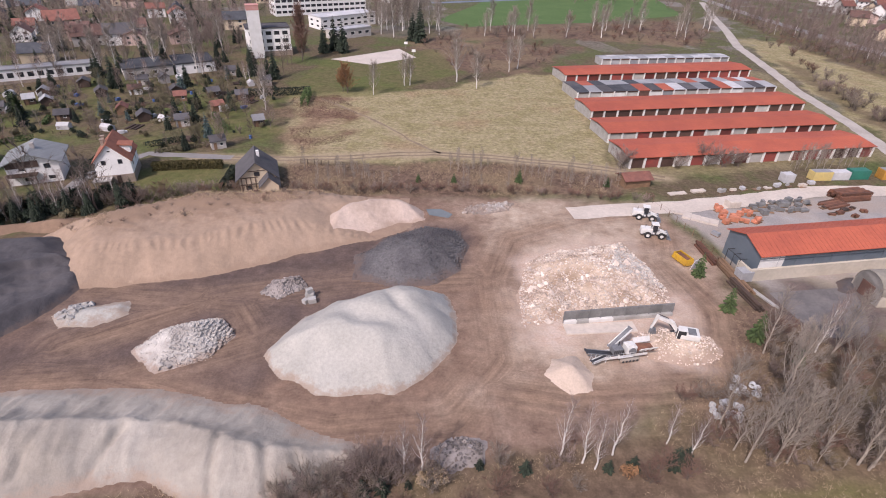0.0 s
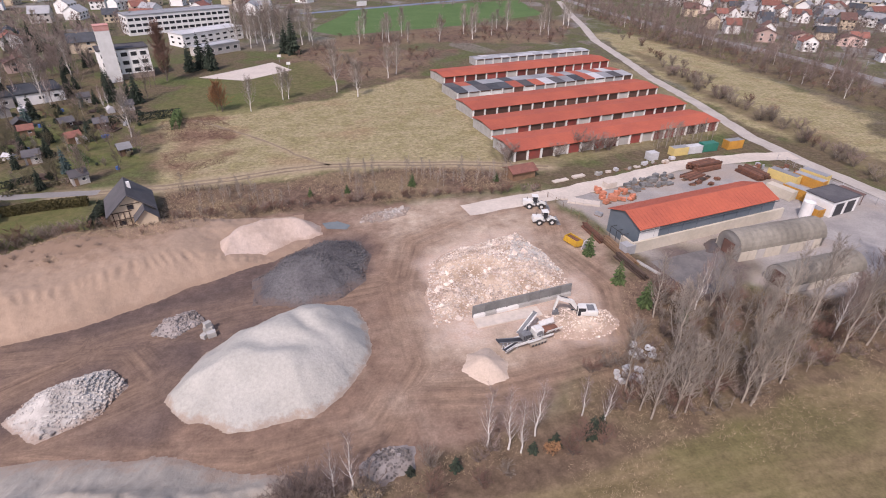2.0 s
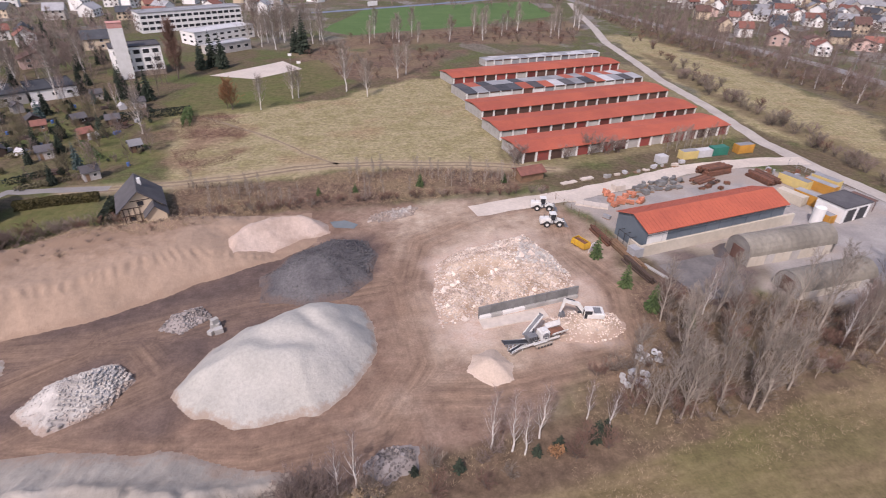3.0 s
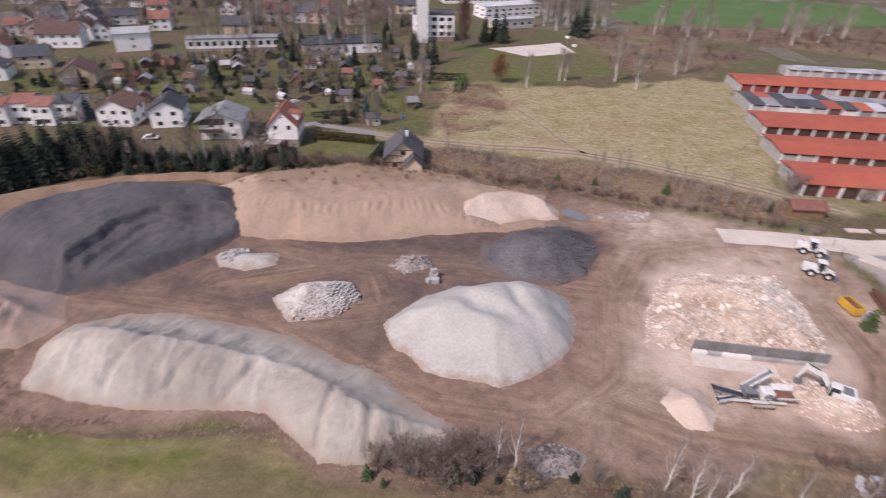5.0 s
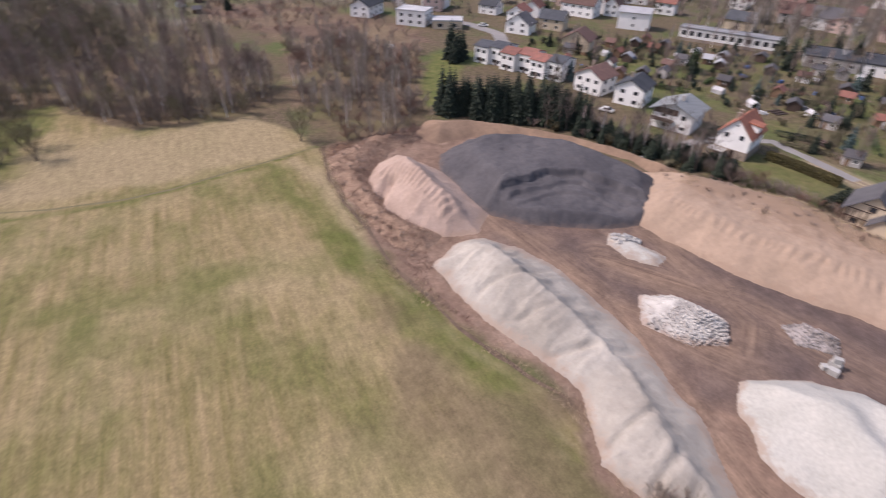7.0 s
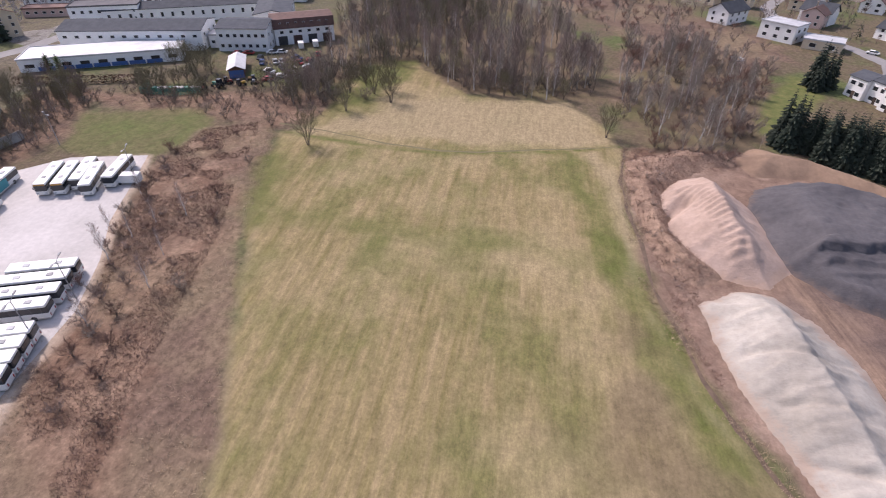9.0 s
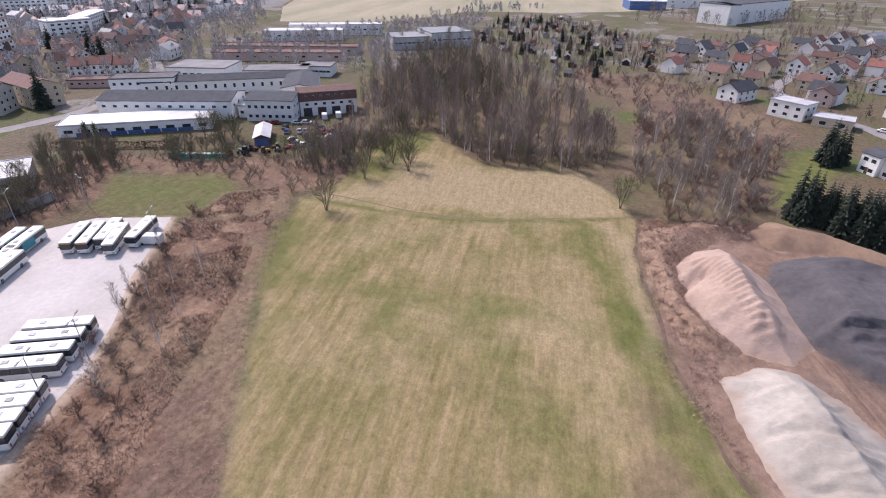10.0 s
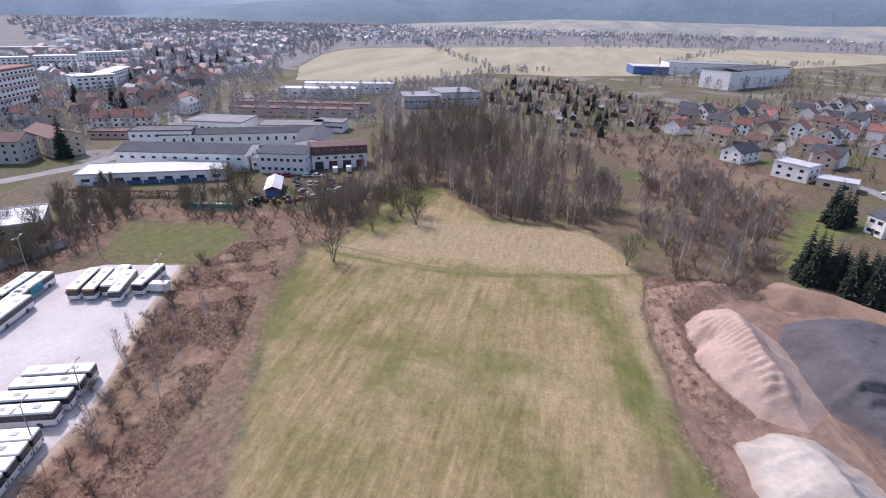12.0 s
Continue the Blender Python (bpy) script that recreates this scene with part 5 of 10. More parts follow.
def grid(n, lo, hi, *heights):
    return [(lo + (hi - lo) * (k + 0.5) / n, z) for z in heights for k in range(n)]


def gable_roof(w, d, eave, ridge, over=0.5, thick=0.22, along="x"):
    """Two slabs that meet at a ridge along x, or along y."""
    bm = bmesh.new()
    span = d if along == "x" else w
    drop = (ridge - eave) / (span / 2) * over
    prof = [(-over, eave - drop), (span / 2, ridge), (span + over, eave - drop), (span + over, eave - drop + thick), (span / 2, ridge + thick * 1.2), (-over, eave - drop + thick)]
    extrude(bm, prof, -over, (w if along == "x" else d) + over)
    if along == "y":
        bmesh.ops.transform(bm, matrix=Matrix(((0, 1, 0, 0), (1, 0, 0, 0), (0, 0, 1, 0), (0, 0, 0, 1))), verts=bm.verts)
    return bm


def gable_wall(w, d, eave, ridge, along="x"):
    bm = bmesh.new()
    span = d if along == "x" else w
    extrude(bm, [(0, 0), (span, 0), (span, eave - 0.02), (span / 2, ridge - 0.02), (0, eave - 0.02)], 0, w if along == "x" else d)
    if along == "y":
        bmesh.ops.transform(bm, matrix=Matrix(((0, 1, 0, 0), (1, 0, 0, 0), (0, 0, 1, 0), (0, 0, 0, 1))), verts=bm.verts)
    return bm


def box_wall(w, d, h):
    bm = bmesh.new()
    box(bm, w / 2, d / 2, h / 2, w, d, h)
    return bm


def flat_roof(w, d, h, over=0.25, thick=0.3, rim=0.25):
    bm = bmesh.new()
    box(bm, w / 2, d / 2, h + thick / 2, w + 2 * over, d + 2 * over, thick)
    for cx, cy, sx, sy in ((w / 2, -over + 0.1, w + 2 * over, 0.2), (w / 2, d + over - 0.1, w + 2 * over, 0.2), (-over + 0.1, d / 2, 0.2, d + 2 * over - 0.4), (w + over - 0.1, d / 2, 0.2, d + 2 * over - 0.4)):
        box(bm, cx, cy, h + thick + rim / 2, sx, sy, rim)
    return bm


def front_line(left, right):
    return left[0], left[1], math.degrees(math.atan2(right[1] - left[1], right[0] - left[0])), math.hypot(right[0] - left[0], right[1] - left[1])


def building(name, label, category, left, right, d, h, wall, roof, kind="flat", ridge=None, rows=(), n=0, size=(1.4, 1.4), side_n=0, group="", over=None, chimney=None, door=None, base=None):
    """A house or hall on its front line, with windows on the front and the two sides."""
    x, y, yaw, w = front_line(left, right)
    t = thing(name, label, category, x, y, 0, yaw, group)
    if kind == "flat":
        part("wall", box_wall(w, d, h), M[wall], t)
        part("roof", flat_roof(w, d, h, 0.25 if over is None else over), M[roof], t)
    else:
        along = "x" if kind == "gable" else "y"
        part("wall", gable_wall(w, d, h, ridge, along), M[wall], t)
        part("roof", gable_roof(w, d, h, ridge, 0.55 if over is None else over, along=along), M[roof], t)
    if n:
        windows_on(t, "front", w, d, grid(n, 0.4, w - 0.4, *rows), size)
    if side_n:
        for side in ("right", "left"):
            windows_on(t, side, w, d, grid(side_n, 0.4, d - 0.4, *rows), size)
    if chimney:
        bm = bmesh.new()
        cx, cy, top = chimney
        box(bm, cx, cy, top - 1.2, 0.6, 0.6, 2.4)
        box(bm, cx, cy, top + 0.06, 0.8, 0.8, 0.12)
        part("chimney", bm, M["stone_base"], t)
    if door:
        bm = bmesh.new()
        box(bm, door, -0.04, 1.05, 1.0, 0.12, 2.1, bevel=0.02)
        box(bm, door + 0.38, -0.12, 1.05, 0.06, 0.06, 0.16)
        part("door", bm, M["wood_dark"], t)
    if base:
        bm = bmesh.new()
        box(bm, w / 2, d / 2, base / 2, w + 0.16, d + 0.16, base)
        part("plinth", bm, M["stone_base"], t)
    return t


# garage blocks, two rows back to back under one low roof
def seam_places(w, d, eave, ridge, over, pitch):
    n = int(w / pitch)
    slope = math.degrees(math.atan2(ridge - eave, d / 2))
    for k in range(n + 1):
        for sy, sg in ((d * 0.25, 1), (d * 0.75, -1)):
            yield pose(w * k / n, sy - sg * over / 2, (eave + ridge) / 2 + 0.15 - (over / 2) * (ridge - eave) / (d / 2), sg * slope)


def seamed_roof(t, w, d, eave, ridge, material, over=0.35, pitch=1.1, single=False, label=""):
    """A low gable roof of sheets with raised seams: single parts on a near roof, joined on a far one."""
    roof = part("roof", gable_roof(w, d, eave, ridge, over, 0.14), M[material], t, label)
    bm = bmesh.new()
    if single:
        box(bm, 0, 0, 0, 0.10, d / 2 + over, 0.07)
        me = as_mesh("seam", bm, M[material])
        for m in seam_places(w, d, eave, ridge, over, pitch):
            part("seam", me, None, roof, m=m)
        return
    for m in seam_places(w, d, eave, ridge, over, pitch):
        bmesh.ops.create_cube(bm, size=1.0, matrix=m @ Matrix.Diagonal((0.10, d / 2 + over, 0.07, 1)))
    ob = part("seams", bm, M[material], roof)
    ob["kind"] = "stuff"


def door_leaf(w, h):
    """A gate of boarded panels, its panels raised from one sheet."""
    bm = bmesh.new()
    xs = [-w / 2 + w * k / 5 for k in range(6)]
    rows = [[bm.verts.new((xx, 0, zz)) for xx in xs] for zz in (0, h)]
    fs = [bm.faces.new((rows[0][k], rows[0][k + 1], rows[1][k + 1], rows[1][k])) for k in range(5)]
    bmesh.ops.inset_individual(bm, faces=fs, thickness=0.05, depth=0.05)
    return bm


def garage_block(left, right, d, h, n, roof, label, doors, patchwork=None, seed=1):
    x, y, yaw, w = front_line(left, right)
    r = random.Random(seed)
    t = thing("garage_block", label, "garages", x, y, 0, yaw, "garage blocks")
    bm = bmesh.new()
    box(bm, w / 2, d / 2, h / 2, w, d - 0.6, h)
    part("wall", bm, M["concrete"], t)
    bay = w / n
    if patchwork:
        for k in range(n):
            for s in (0, 1):
                bm = bmesh.new()
                zz = h + 0.14 + r.uniform(-0.05, 0.12)
                box(bm, bay * (k + 0.5), d * (0.25 + 0.5 * s), zz, bay - 0.06, d / 2 - 0.06 + 0.3, 0.16, rx=(3 if s == 0 else -3), bevel=0.02)
                part("roof_panel", bm, M[r.choice(patchwork)], t)
    else:
        seamed_roof(t, w, d, h, h + 0.75, roof)
    pm = bmesh.new()
    box(pm, 0, 0, h / 2, 0.5, 0.42, h)
    pillar = as_mesh("pillar", pm, M["white_paint"])
    leaves = [as_mesh("door", door_leaf(bay - 0.8, h - 0.55), M[k]) for k in doors]
    lm = bmesh.new()
    box(lm, 0, 0, 0, bay - 0.75, 0.3, 0.5)
    lintel = as_mesh("lintel", lm, M["door_brown"])
    for k in range(n + 1):
        part("pillar", pillar, None, t, m=pose(min(max(bay * k, 0.37), w - 0.37), 0.09, 0))
        if k < n:
            part("door", leaves[int(r.random() ** 1.6 * len(leaves))], None, t, m=pose(bay * (k + 0.5), 0.24, 0.02))
            part("lintel", lintel, None, t, m=pose(bay * (k + 0.5), 0.18, h - 0.27))
    return t


RED_DOORS = ("door_red", "door_red", "door_brown", "door_red", "door_brown", "plaster_grey")
garage_block((51.5, 139.5), (130.0, 154.5), 13.6, 3.3, 17, "roof_red", "long low garage block with a red metal roof", RED_DOORS, seed=5)
garage_block((50.3, 159.2), (130.8, 175.0), 13.8, 3.3, 17, "roof_red", "long low garage block with a red metal roof", ("door_brown", "door_red", "door_brown", "plaster_grey", "white_paint"), seed=6)
garage_block((49.7, 180.7), (133.0, 198.0), 14.4, 3.3, 17, "roof_red", "long low garage block with a red metal roof", ("door_brown", "door_brown", "plaster_grey"), seed=7)
garage_block((49.2, 203.0), (133.8, 220.0), 15.4, 3.3, 17, None, "long garage block with patchwork grey sheet roofs", ("plaster_grey", "white_paint", "roof_pale", "door_brown"),
             ("roof_pale", "roof_pale", "roof_white", "roof_grey", "roof_red", "roof_felt", "roof_pale"), seed=8)
garage_block((49.2, 228.2), (136.6, 248.2), 14.4, 3.3, 17, "roof_red", "long low garage block with a red metal roof", RED_DOORS, seed=9)
garage_block((72.3, 261.0), (138.4, 274.0), 7.6, 3.0, 14, None, "far garage row with pale grey roofs", ("roof_pale", "plaster_grey"), ("roof_pale", "roof_pale", "roof_white"), seed=10)


# hangar with a red roof beside the yard
def hangar():
    x, y, yaw, w = front_line((61.5, 86.6), (100.8, 94.0))
    d, h, ridge = 10.0, 5.7, 7.5
    t = thing("hangar", "long storage hall with red sheet roof and blue-grey walls", "hangar", x, y, 0, yaw)
    part("wall", gable_wall(w, d, h, ridge), M["metal_blue"], t)
    seamed_roof(t, w, d, h, ridge, "roof_red", 0.5, 1.0, True, "red sheet metal roof")
    bm = bmesh.new()
    box(bm, 2.6, -0.04, 4.2, 5.2, 0.14, 2.9)
    part("white_panel", bm, M["white_paint"], t, "white wall panel")
    bm = bmesh.new()
    box(bm, w / 2 + 1.0, -0.25, 1.35, w + 5.0, 0.6, 2.7)
    box(bm, -1.4, 1.6, 1.3, 0.5, 3.6, 2.6)
    part("plinth", bm, M["wall_cream"], t, "cream rendered base wall")
    for k in range(9):
        bm = bmesh.new()
        box(bm, w * (k + 1) / 10, -0.05, 4.2, 0.12, 0.12, 2.9)
        part("post", bm, M["metal_blue"], t)
    bm = bmesh.new()
    rod(bm, (-0.5, -0.55, h - 0.5), (w + 0.5, -0.55, h - 0.5), 0.09)
    part("gutter", bm, M["roof_grey"], t)
    # scaffold beside the gable
    bm = bmesh.new()
    box(bm, -1.6, 5, 3.05, 0.1, 4.2, 0.1)
    rack = part("rack", bm, M["steel_dark"], t)
    for k in range(3):
        bm = bmesh.new()
        box(bm, -1.6, 3 + 2 * k, 1.5, 0.1, 0.1, 3.0)
        part("rack_post", bm, M["steel_dark"], rack)
        bm = bmesh.new()
        box(bm, -0.8, 3 + 2 * k, 2.95, 1.5, 0.1, 0.1)
        part("rack_arm", bm, M["steel_dark"], rack)
    bm = bmesh.new()
    box(bm, -2.2, 0.3, 1.3, 2.6, 2.2, 2.2, bevel=0.05)
    part("annex", bm, M["roof_pale"], t)


hangar()


def arch_hall(left, right, width, rise, side, length_label, seed):
    x, y, yaw, w = front_line(left, right)
    t = thing("arched_hall", length_label, "shed", x, y, 0, yaw, "arched halls")
    n, r = 12, width / 2
    prof = [(r - r * math.cos(math.pi * k / n), side + rise * math.sin(math.pi * k / n)) for k in range(n + 1)]
    bm = bmesh.new()
    rings = int(w / 0.9)
    outer = []
    for i in range(rings + 1):
        bulge = 0.09 if i % 2 else 0.0
        outer.append([bm.verts.new((w * i / rings, r + (yy - r) * (1 + bulge / r), zz + bulge * (zz - side) / rise)) for yy, zz in prof])
    for i in range(rings):
        for k in range(n):
            bm.faces.new((outer[i][k], outer[i][k + 1], outer[i + 1][k + 1], outer[i + 1][k]))
    part("shell", bm, M["arch_skin"], t, "ribbed weathered sheet shell")
    for name, xx, lab in (("end_wall", 0.0, "grey end wall"), ("end_wall", w, "grey end wall")):
        bm = bmesh.new()
        ring = [bm.verts.new((xx + (0.12 if xx == 0 else -0.12), yy, zz)) for yy, zz in [(0.05, 0)] + [(r + (a - r) * 0.985, b - 0.04) for a, b in prof] + [(width - 0.05, 0)]]
        f = bm.faces.new(ring)
        bmesh.ops.solidify(bm, geom=[f], thickness=0.12)
        part(name, bm, M["plaster_grey"], t, lab)
    for s, yy in ((0, -0.05), (1, width + 0.05)):
        for k in range(int(w / 2.2)):
            bm = bmesh.new()
            box(bm, 1.1 + 2.2 * k, yy, side / 2, 2.1, 0.14, side)
            part("side_board", bm, M["wall_cream"] if (k * 7 + seed) % 3 else M["plaster_grey"], t)
    bm = bmesh.new()
    box(bm, -0.05, width / 2, 1.7, 0.16, width * 0.45, 3.0)
    for k in range(4):
        box(bm, -0.14, width / 2 + width * 0.45 * (k - 1.5) / 4, 1.7, 0.05, 0.1, 2.9)
    part("door", bm, M["door_brown"], t, "brown timber gate")


arch_hall((80.6, 78.8), (103.6, 80.9), 6.6, 3.2, 2.3, "weathered round-arched storage hall with ribbed sheets", 1)
arch_hall((82.6, 66.8), (102.0, 69.0), 6.0, 2.7, 1.7, "smaller dark round-arched shed with ribbed sheets", 2)


def white_workshop():
    x, y, yaw, w = front_line((116.1, 92.2), (125.6, 94.3))
    t = thing("workshop", "white flat-roofed workshop with two dark gates", "workshop", x, y, 0, yaw)
    part("wall", box_wall(w, 7.0, 4.0), M["plaster_white"], t)
    part("roof", flat_roof(w, 7.0, 4.0, 0.2, 0.2, 0.1), M["roof_felt"], t, "dark felt roof")
    for k in (0.28, 0.72):
        part("gate", door_leaf(3.2, 3.3), M["steel_dark"], t, m=pose(w * k, -0.04, 0.02))
    bm = bmesh.new()
    box(bm, w + 2.4, 4.0, 3.2, 4.6, 6.0, 0.2, ry=4)
    box(bm, w + 4.4, 1.3, 1.5, 0.15, 0.15, 3.0)
    box(bm, w + 4.4, 6.7, 1.5, 0.15, 0.15, 3.0)
    part("canopy", bm, M["roof_brown"], t, "dark lean-to roof")


white_workshop()
bm = bmesh.new()
rod(bm, (0, 0, 0), (0, 0, 4.2), 1.3, 1.3, 20)
rod(bm, (0, 0, 4.2), (0, 0, 4.6), 1.3, 0.3, 20)
solid("tank", bm, M["tank_white"], "white upright round storage tank", "tank", 110.4, 93.6)


def container(x, y, yaw, colour, label, size=(6.0, 2.45, 2.6), group="site containers"):
    """A steel container with ribbed sides, corner posts and doors."""
    L, W, H = size
    t = thing("container", label, "container", x, y, 0, yaw, group)
    bm = bmesh.new()
    box(bm, 0, 0, H / 2, L - 0.1, W - 0.12, H - 0.1)
    for k in range(int(L / 0.4)):
        for s in (-1, 1):
            box(bm, -L / 2 + 0.3 + 0.4 * k, s * (W / 2 - 0.05), H / 2, 0.2, 0.06, H - 0.4)
    part("body", bm, M[colour], t)
    if colour in ("orange_paint", "yellow_pale"):
        bm = bmesh.new()
        box(bm, 0, 0, H - 0.02, L - 0.3, W - 0.3, 0.12, bevel=0.03)
        part("roof_sheet", bm, M["roof_pale"], t, "dull grey roof sheet")
    bm = bmesh.new()
    box(bm, 0, 0, H / 2, 0.16, 0.16, H)
    post = as_mesh("corner_post", bm, M[colour])
    for sx in (-1, 1):
        for sy in (-1, 1):
            part("corner_post", post, None, t, m=pose(sx * (L / 2 - 0.06), sy * (W / 2 - 0.06), 0))
    bm = bmesh.new()
    for s in (-1, 1):
        box(bm, -L / 2 - 0.02, s * W / 4, H / 2, 0.06, W / 2 - 0.2, H - 0.3)
        rod(bm, (-L / 2 - 0.08, s * 0.25, 0.3), (-L / 2 - 0.08, s * 0.25, H - 0.3), 0.03, seg=6)
    part("door", bm, M[colour], t)


for x, y, yaw, colour, label, size in (
        (103.4, 136.4, 6, "yellow_pale", "pale yellow site container on the roadside", (5.4, 2.5, 2.6)), (109.0, 137.2, 6, "roof_white", "white site container on the roadside", (5.2, 2.5, 2.4)),
        (114.8, 138.0, 6, "green_paint", "green site container on the roadside", (5.4, 2.5, 2.7)), (124.1, 138.6, 6, "orange_paint", "yellow-orange site container on the roadside", (5.8, 2.6, 2.8)),
        (93.3, 134.4, 10, "roof_white", "small white site container on the roadside", (3.0, 2.4, 2.4)),
        (117.0, 103.6, 108, "orange_paint", "yellow-orange site container in the yard", (7.0, 2.6, 2.8)), (113.2, 105.2, 108, "wall_cream", "cream site container in the yard", (7.0, 2.6, 2.6)),
        (121.4, 113.6, 108, "yellow_pale", "dull yellow site container in the yard", (8.0, 2.6, 2.6)), (126.0, 109.6, 108, "orange_paint", "yellow-orange site container in the yard", (8.0, 2.6, 2.6)),
        (130.0, 112.0, 108, "yellow_pale", "dull yellow site container in the yard", (7.0, 2.6, 2.6)), (113.4, 94.2, 100, "orange_paint", "small rusty orange container with dark lid", (3.6, 2.4, 2.2))):
    container(x, y, yaw, colour, label, size)


# houses above the quarry
def white_house():
    x, y, yaw, w = front_line((-86.2, 119.4), (-78.6, 122.2))
    d, eave, ridge = 10.0, 6.0, 10.2
    t = thing("house", "white gabled house with an orange-red tiled roof", "house", x, y, 0, yaw, "houses by the quarry")
    part("wall", gable_wall(w, d, eave, ridge, "y"), M["plaster_white"], t)
    part("roof", gable_roof(w, d, eave, ridge, 0.5, 0.25, "y"), M["roof_orange"], t, "orange-red tiled roof")
    bm = bmesh.new()
    box(bm, w / 2, d / 2, 1.1, w + 0.2, d + 0.2, 2.2)
    part("plinth", bm, M["stone_base"], t, "brown stone base")
    windows_on(t, "front", w, d, [(2.2, 5.6), (w - 2.2, 5.6)], (1.1, 1.3))
    windows_on(t, "front", w, d, [(w / 2, 8.4)], (0.7, 0.4))
    windows_on(t, "right", w, d, [(2.5, 4.2), (6.5, 4.2)], (1.2, 1.3))
    bm = bmesh.new()
    box(bm, w / 2 + 0.6, -0.16, 1.05, 1.0, 0.1, 2.0)
    part("door", bm, M["wood_dark"], t)
    bm = bmesh.new()
    box(bm, 1.3, -1.4, 1.9, 4.0, 2.8, 0.2)
    for px, py in ((-0.4, -2.6), (3.0, -2.6)):
        box(bm, px, py, 0.95, 0.25, 0.25, 1.9)
    for k in range(9):
        box(bm, -0.6 + 0.48 * k, -2.75, 2.4, 0.06, 0.06, 0.9)
    box(bm, 1.3, -2.75, 2.85, 4.0, 0.08, 0.08)
    part("balcony", bm, M["plaster_grey"], t)
    bm = bmesh.new()
    box(bm, w - 1.2, 4.5, 7.6, 2.6, 2.6, 1.8)
    part("dormer", bm, M["plaster_white"], t)
    bm = bmesh.new()
    box(bm, w - 0.9, 4.5, 8.65, 3.4, 3.2, 0.25, ry=8)
    part("dormer_roof", bm, M["roof_orange"], t)
    for cx, cy in ((2.6, 3.2), (2.4, 5.8)):
        bm = bmesh.new()
        box(bm, cx, cy, 9.4, 0.7, 0.7, 2.2)
        box(bm, cx, cy, 10.55, 0.9, 0.9, 0.15)
        part("chimney", bm, M["stone_base"], t)


white_house()


def grey_roof_house():
    x, y, yaw, w = front_line((-106.6, 117.0), (-96.4, 121.5))
    d = 9.5
    t = thing("house", "white house under a wide grey sheet roof", "house", x, y, 0, yaw, "houses by the quarry")
    part("wall", gable_wall(w, d, 5.6, 7.6, "y"), M["plaster_white"], t)
    part("roof", gable_roof(w, d, 5.6, 7.8, 1.1, 0.25, "y"), M["roof_zinc"], t, "wide grey sheet roof")
    bm = bmesh.new()
    box(bm, w * 0.32, -0.1, 5.2, w * 0.62, 0.14, 1.6)
    part("gable_boarding", bm, M["wood_dark"], t, "dark timber gable boarding")
    bm = bmesh.new()
    box(bm, w * 0.3, -1.1, 2.9, w * 0.55, 2.2, 0.18)
    box(bm, w * 0.3, -2.15, 3.4, w * 0.55, 0.1, 0.9)
    for px in (0.3, w * 0.55):
        box(bm, px, -2.1, 1.4, 0.2, 0.2, 2.8)
    part("balcony", bm, M["wood_dark"], t, "dark timber balcony")
    windows_on(t, "front", w, d, [(w * 0.78, 4.3), (w * 0.3, 4.2)], (1.5, 1.4))
    windows_on(t, "front", w, d, [(w * 0.8, 1.3), (w * 0.35, 1.3)], (1.6, 1.1))
    windows_on(t, "right", w, d, [(3, 4.3), (6.6, 4.3)], (1.3, 1.3))
    bm = bmesh.new()
    box(bm, w * 0.55, 4, 8.3, 0.8, 0.8, 1.6)
    part("chimney", bm, M["plaster_grey"], t)


grey_roof_house()
building("house", "white two-storey house with a grey gabled roof", "house", (-125.5, 119.0), (-117.6, 123.4), 9.5, 5.6, "plaster_white", "roof_grey", "gable_y", 8.0, (1.4, 4.2), 2, (1.6, 1.3), 2, "houses by the quarry", chimney=(3, 5, 8.8))
building("house", "cream two-storey house with a dark red roof", "house", (-140.6, 114.8), (-131.0, 118.0), 9, 5.6, "plaster_white", "roof_brown", "gable_y", 8.2, (1.5, 4.3), 3, (1.5, 1.3), 2, "houses by the quarry", chimney=(3, 5, 9.2))


def dark_house():
    x, y, yaw, w = front_line((-50.2, 117.4), (-42.0, 120.2))
    t = thing("house", "half-timbered brown house with a dark slate roof", "house", x, y, 0, yaw, "houses by the quarry")
    part("wall", gable_wall(w, 9.5, 4.0, 7.4, "y"), M["plaster_cream"], t)
    part("roof", gable_roof(w, 9.5, 3.9, 7.7, 0.9, 0.25, "y"), M["roof_felt"], t, "dark slate roof")
    bm = gable_wall(4.2, 3.4, 2.7, 4.6, "y")
    bmesh.ops.translate(bm, verts=bm.verts[:], vec=(w - 3.8, -3.2, 0))
    part("wing_wall", bm, M["plaster_cream"], t)
    bm = gable_roof(4.2, 4.0, 2.7, 4.8, 0.5, 0.2, "y")
    bmesh.ops.translate(bm, verts=bm.verts[:], vec=(w - 3.8, -3.2, 0))
    part("wing_roof", bm, M["roof_felt"], t, "dark slate roof of the front wing")
    bm = bmesh.new()
    for k in range(4):
        box(bm, w * (k + 0.5) / 8, -0.08, 1.9, 0.18, 0.1, 3.6)
    for z in (0.2, 2.0, 3.8):
        box(bm, w * 0.26, -0.06, z, w * 0.5, 0.1, 0.18)
    box(bm, w / 2, -0.06, 5.4, 4.0, 0.1, 0.18)
    part("timber_frame", bm, M["wood_dark"], t, "dark timber frame")
    windows_on(t, "front", w, 9.5, [(2.0, 1.2), (w / 2, 4.6)], (1.3, 1.1), "wood_dark")
    bm = bmesh.new()
    box(bm, w / 2 + 0.8, 5, 7.9, 0.7, 0.7, 1.6)
    part("chimney", bm, M["plaster_white"], t)


dark_house()

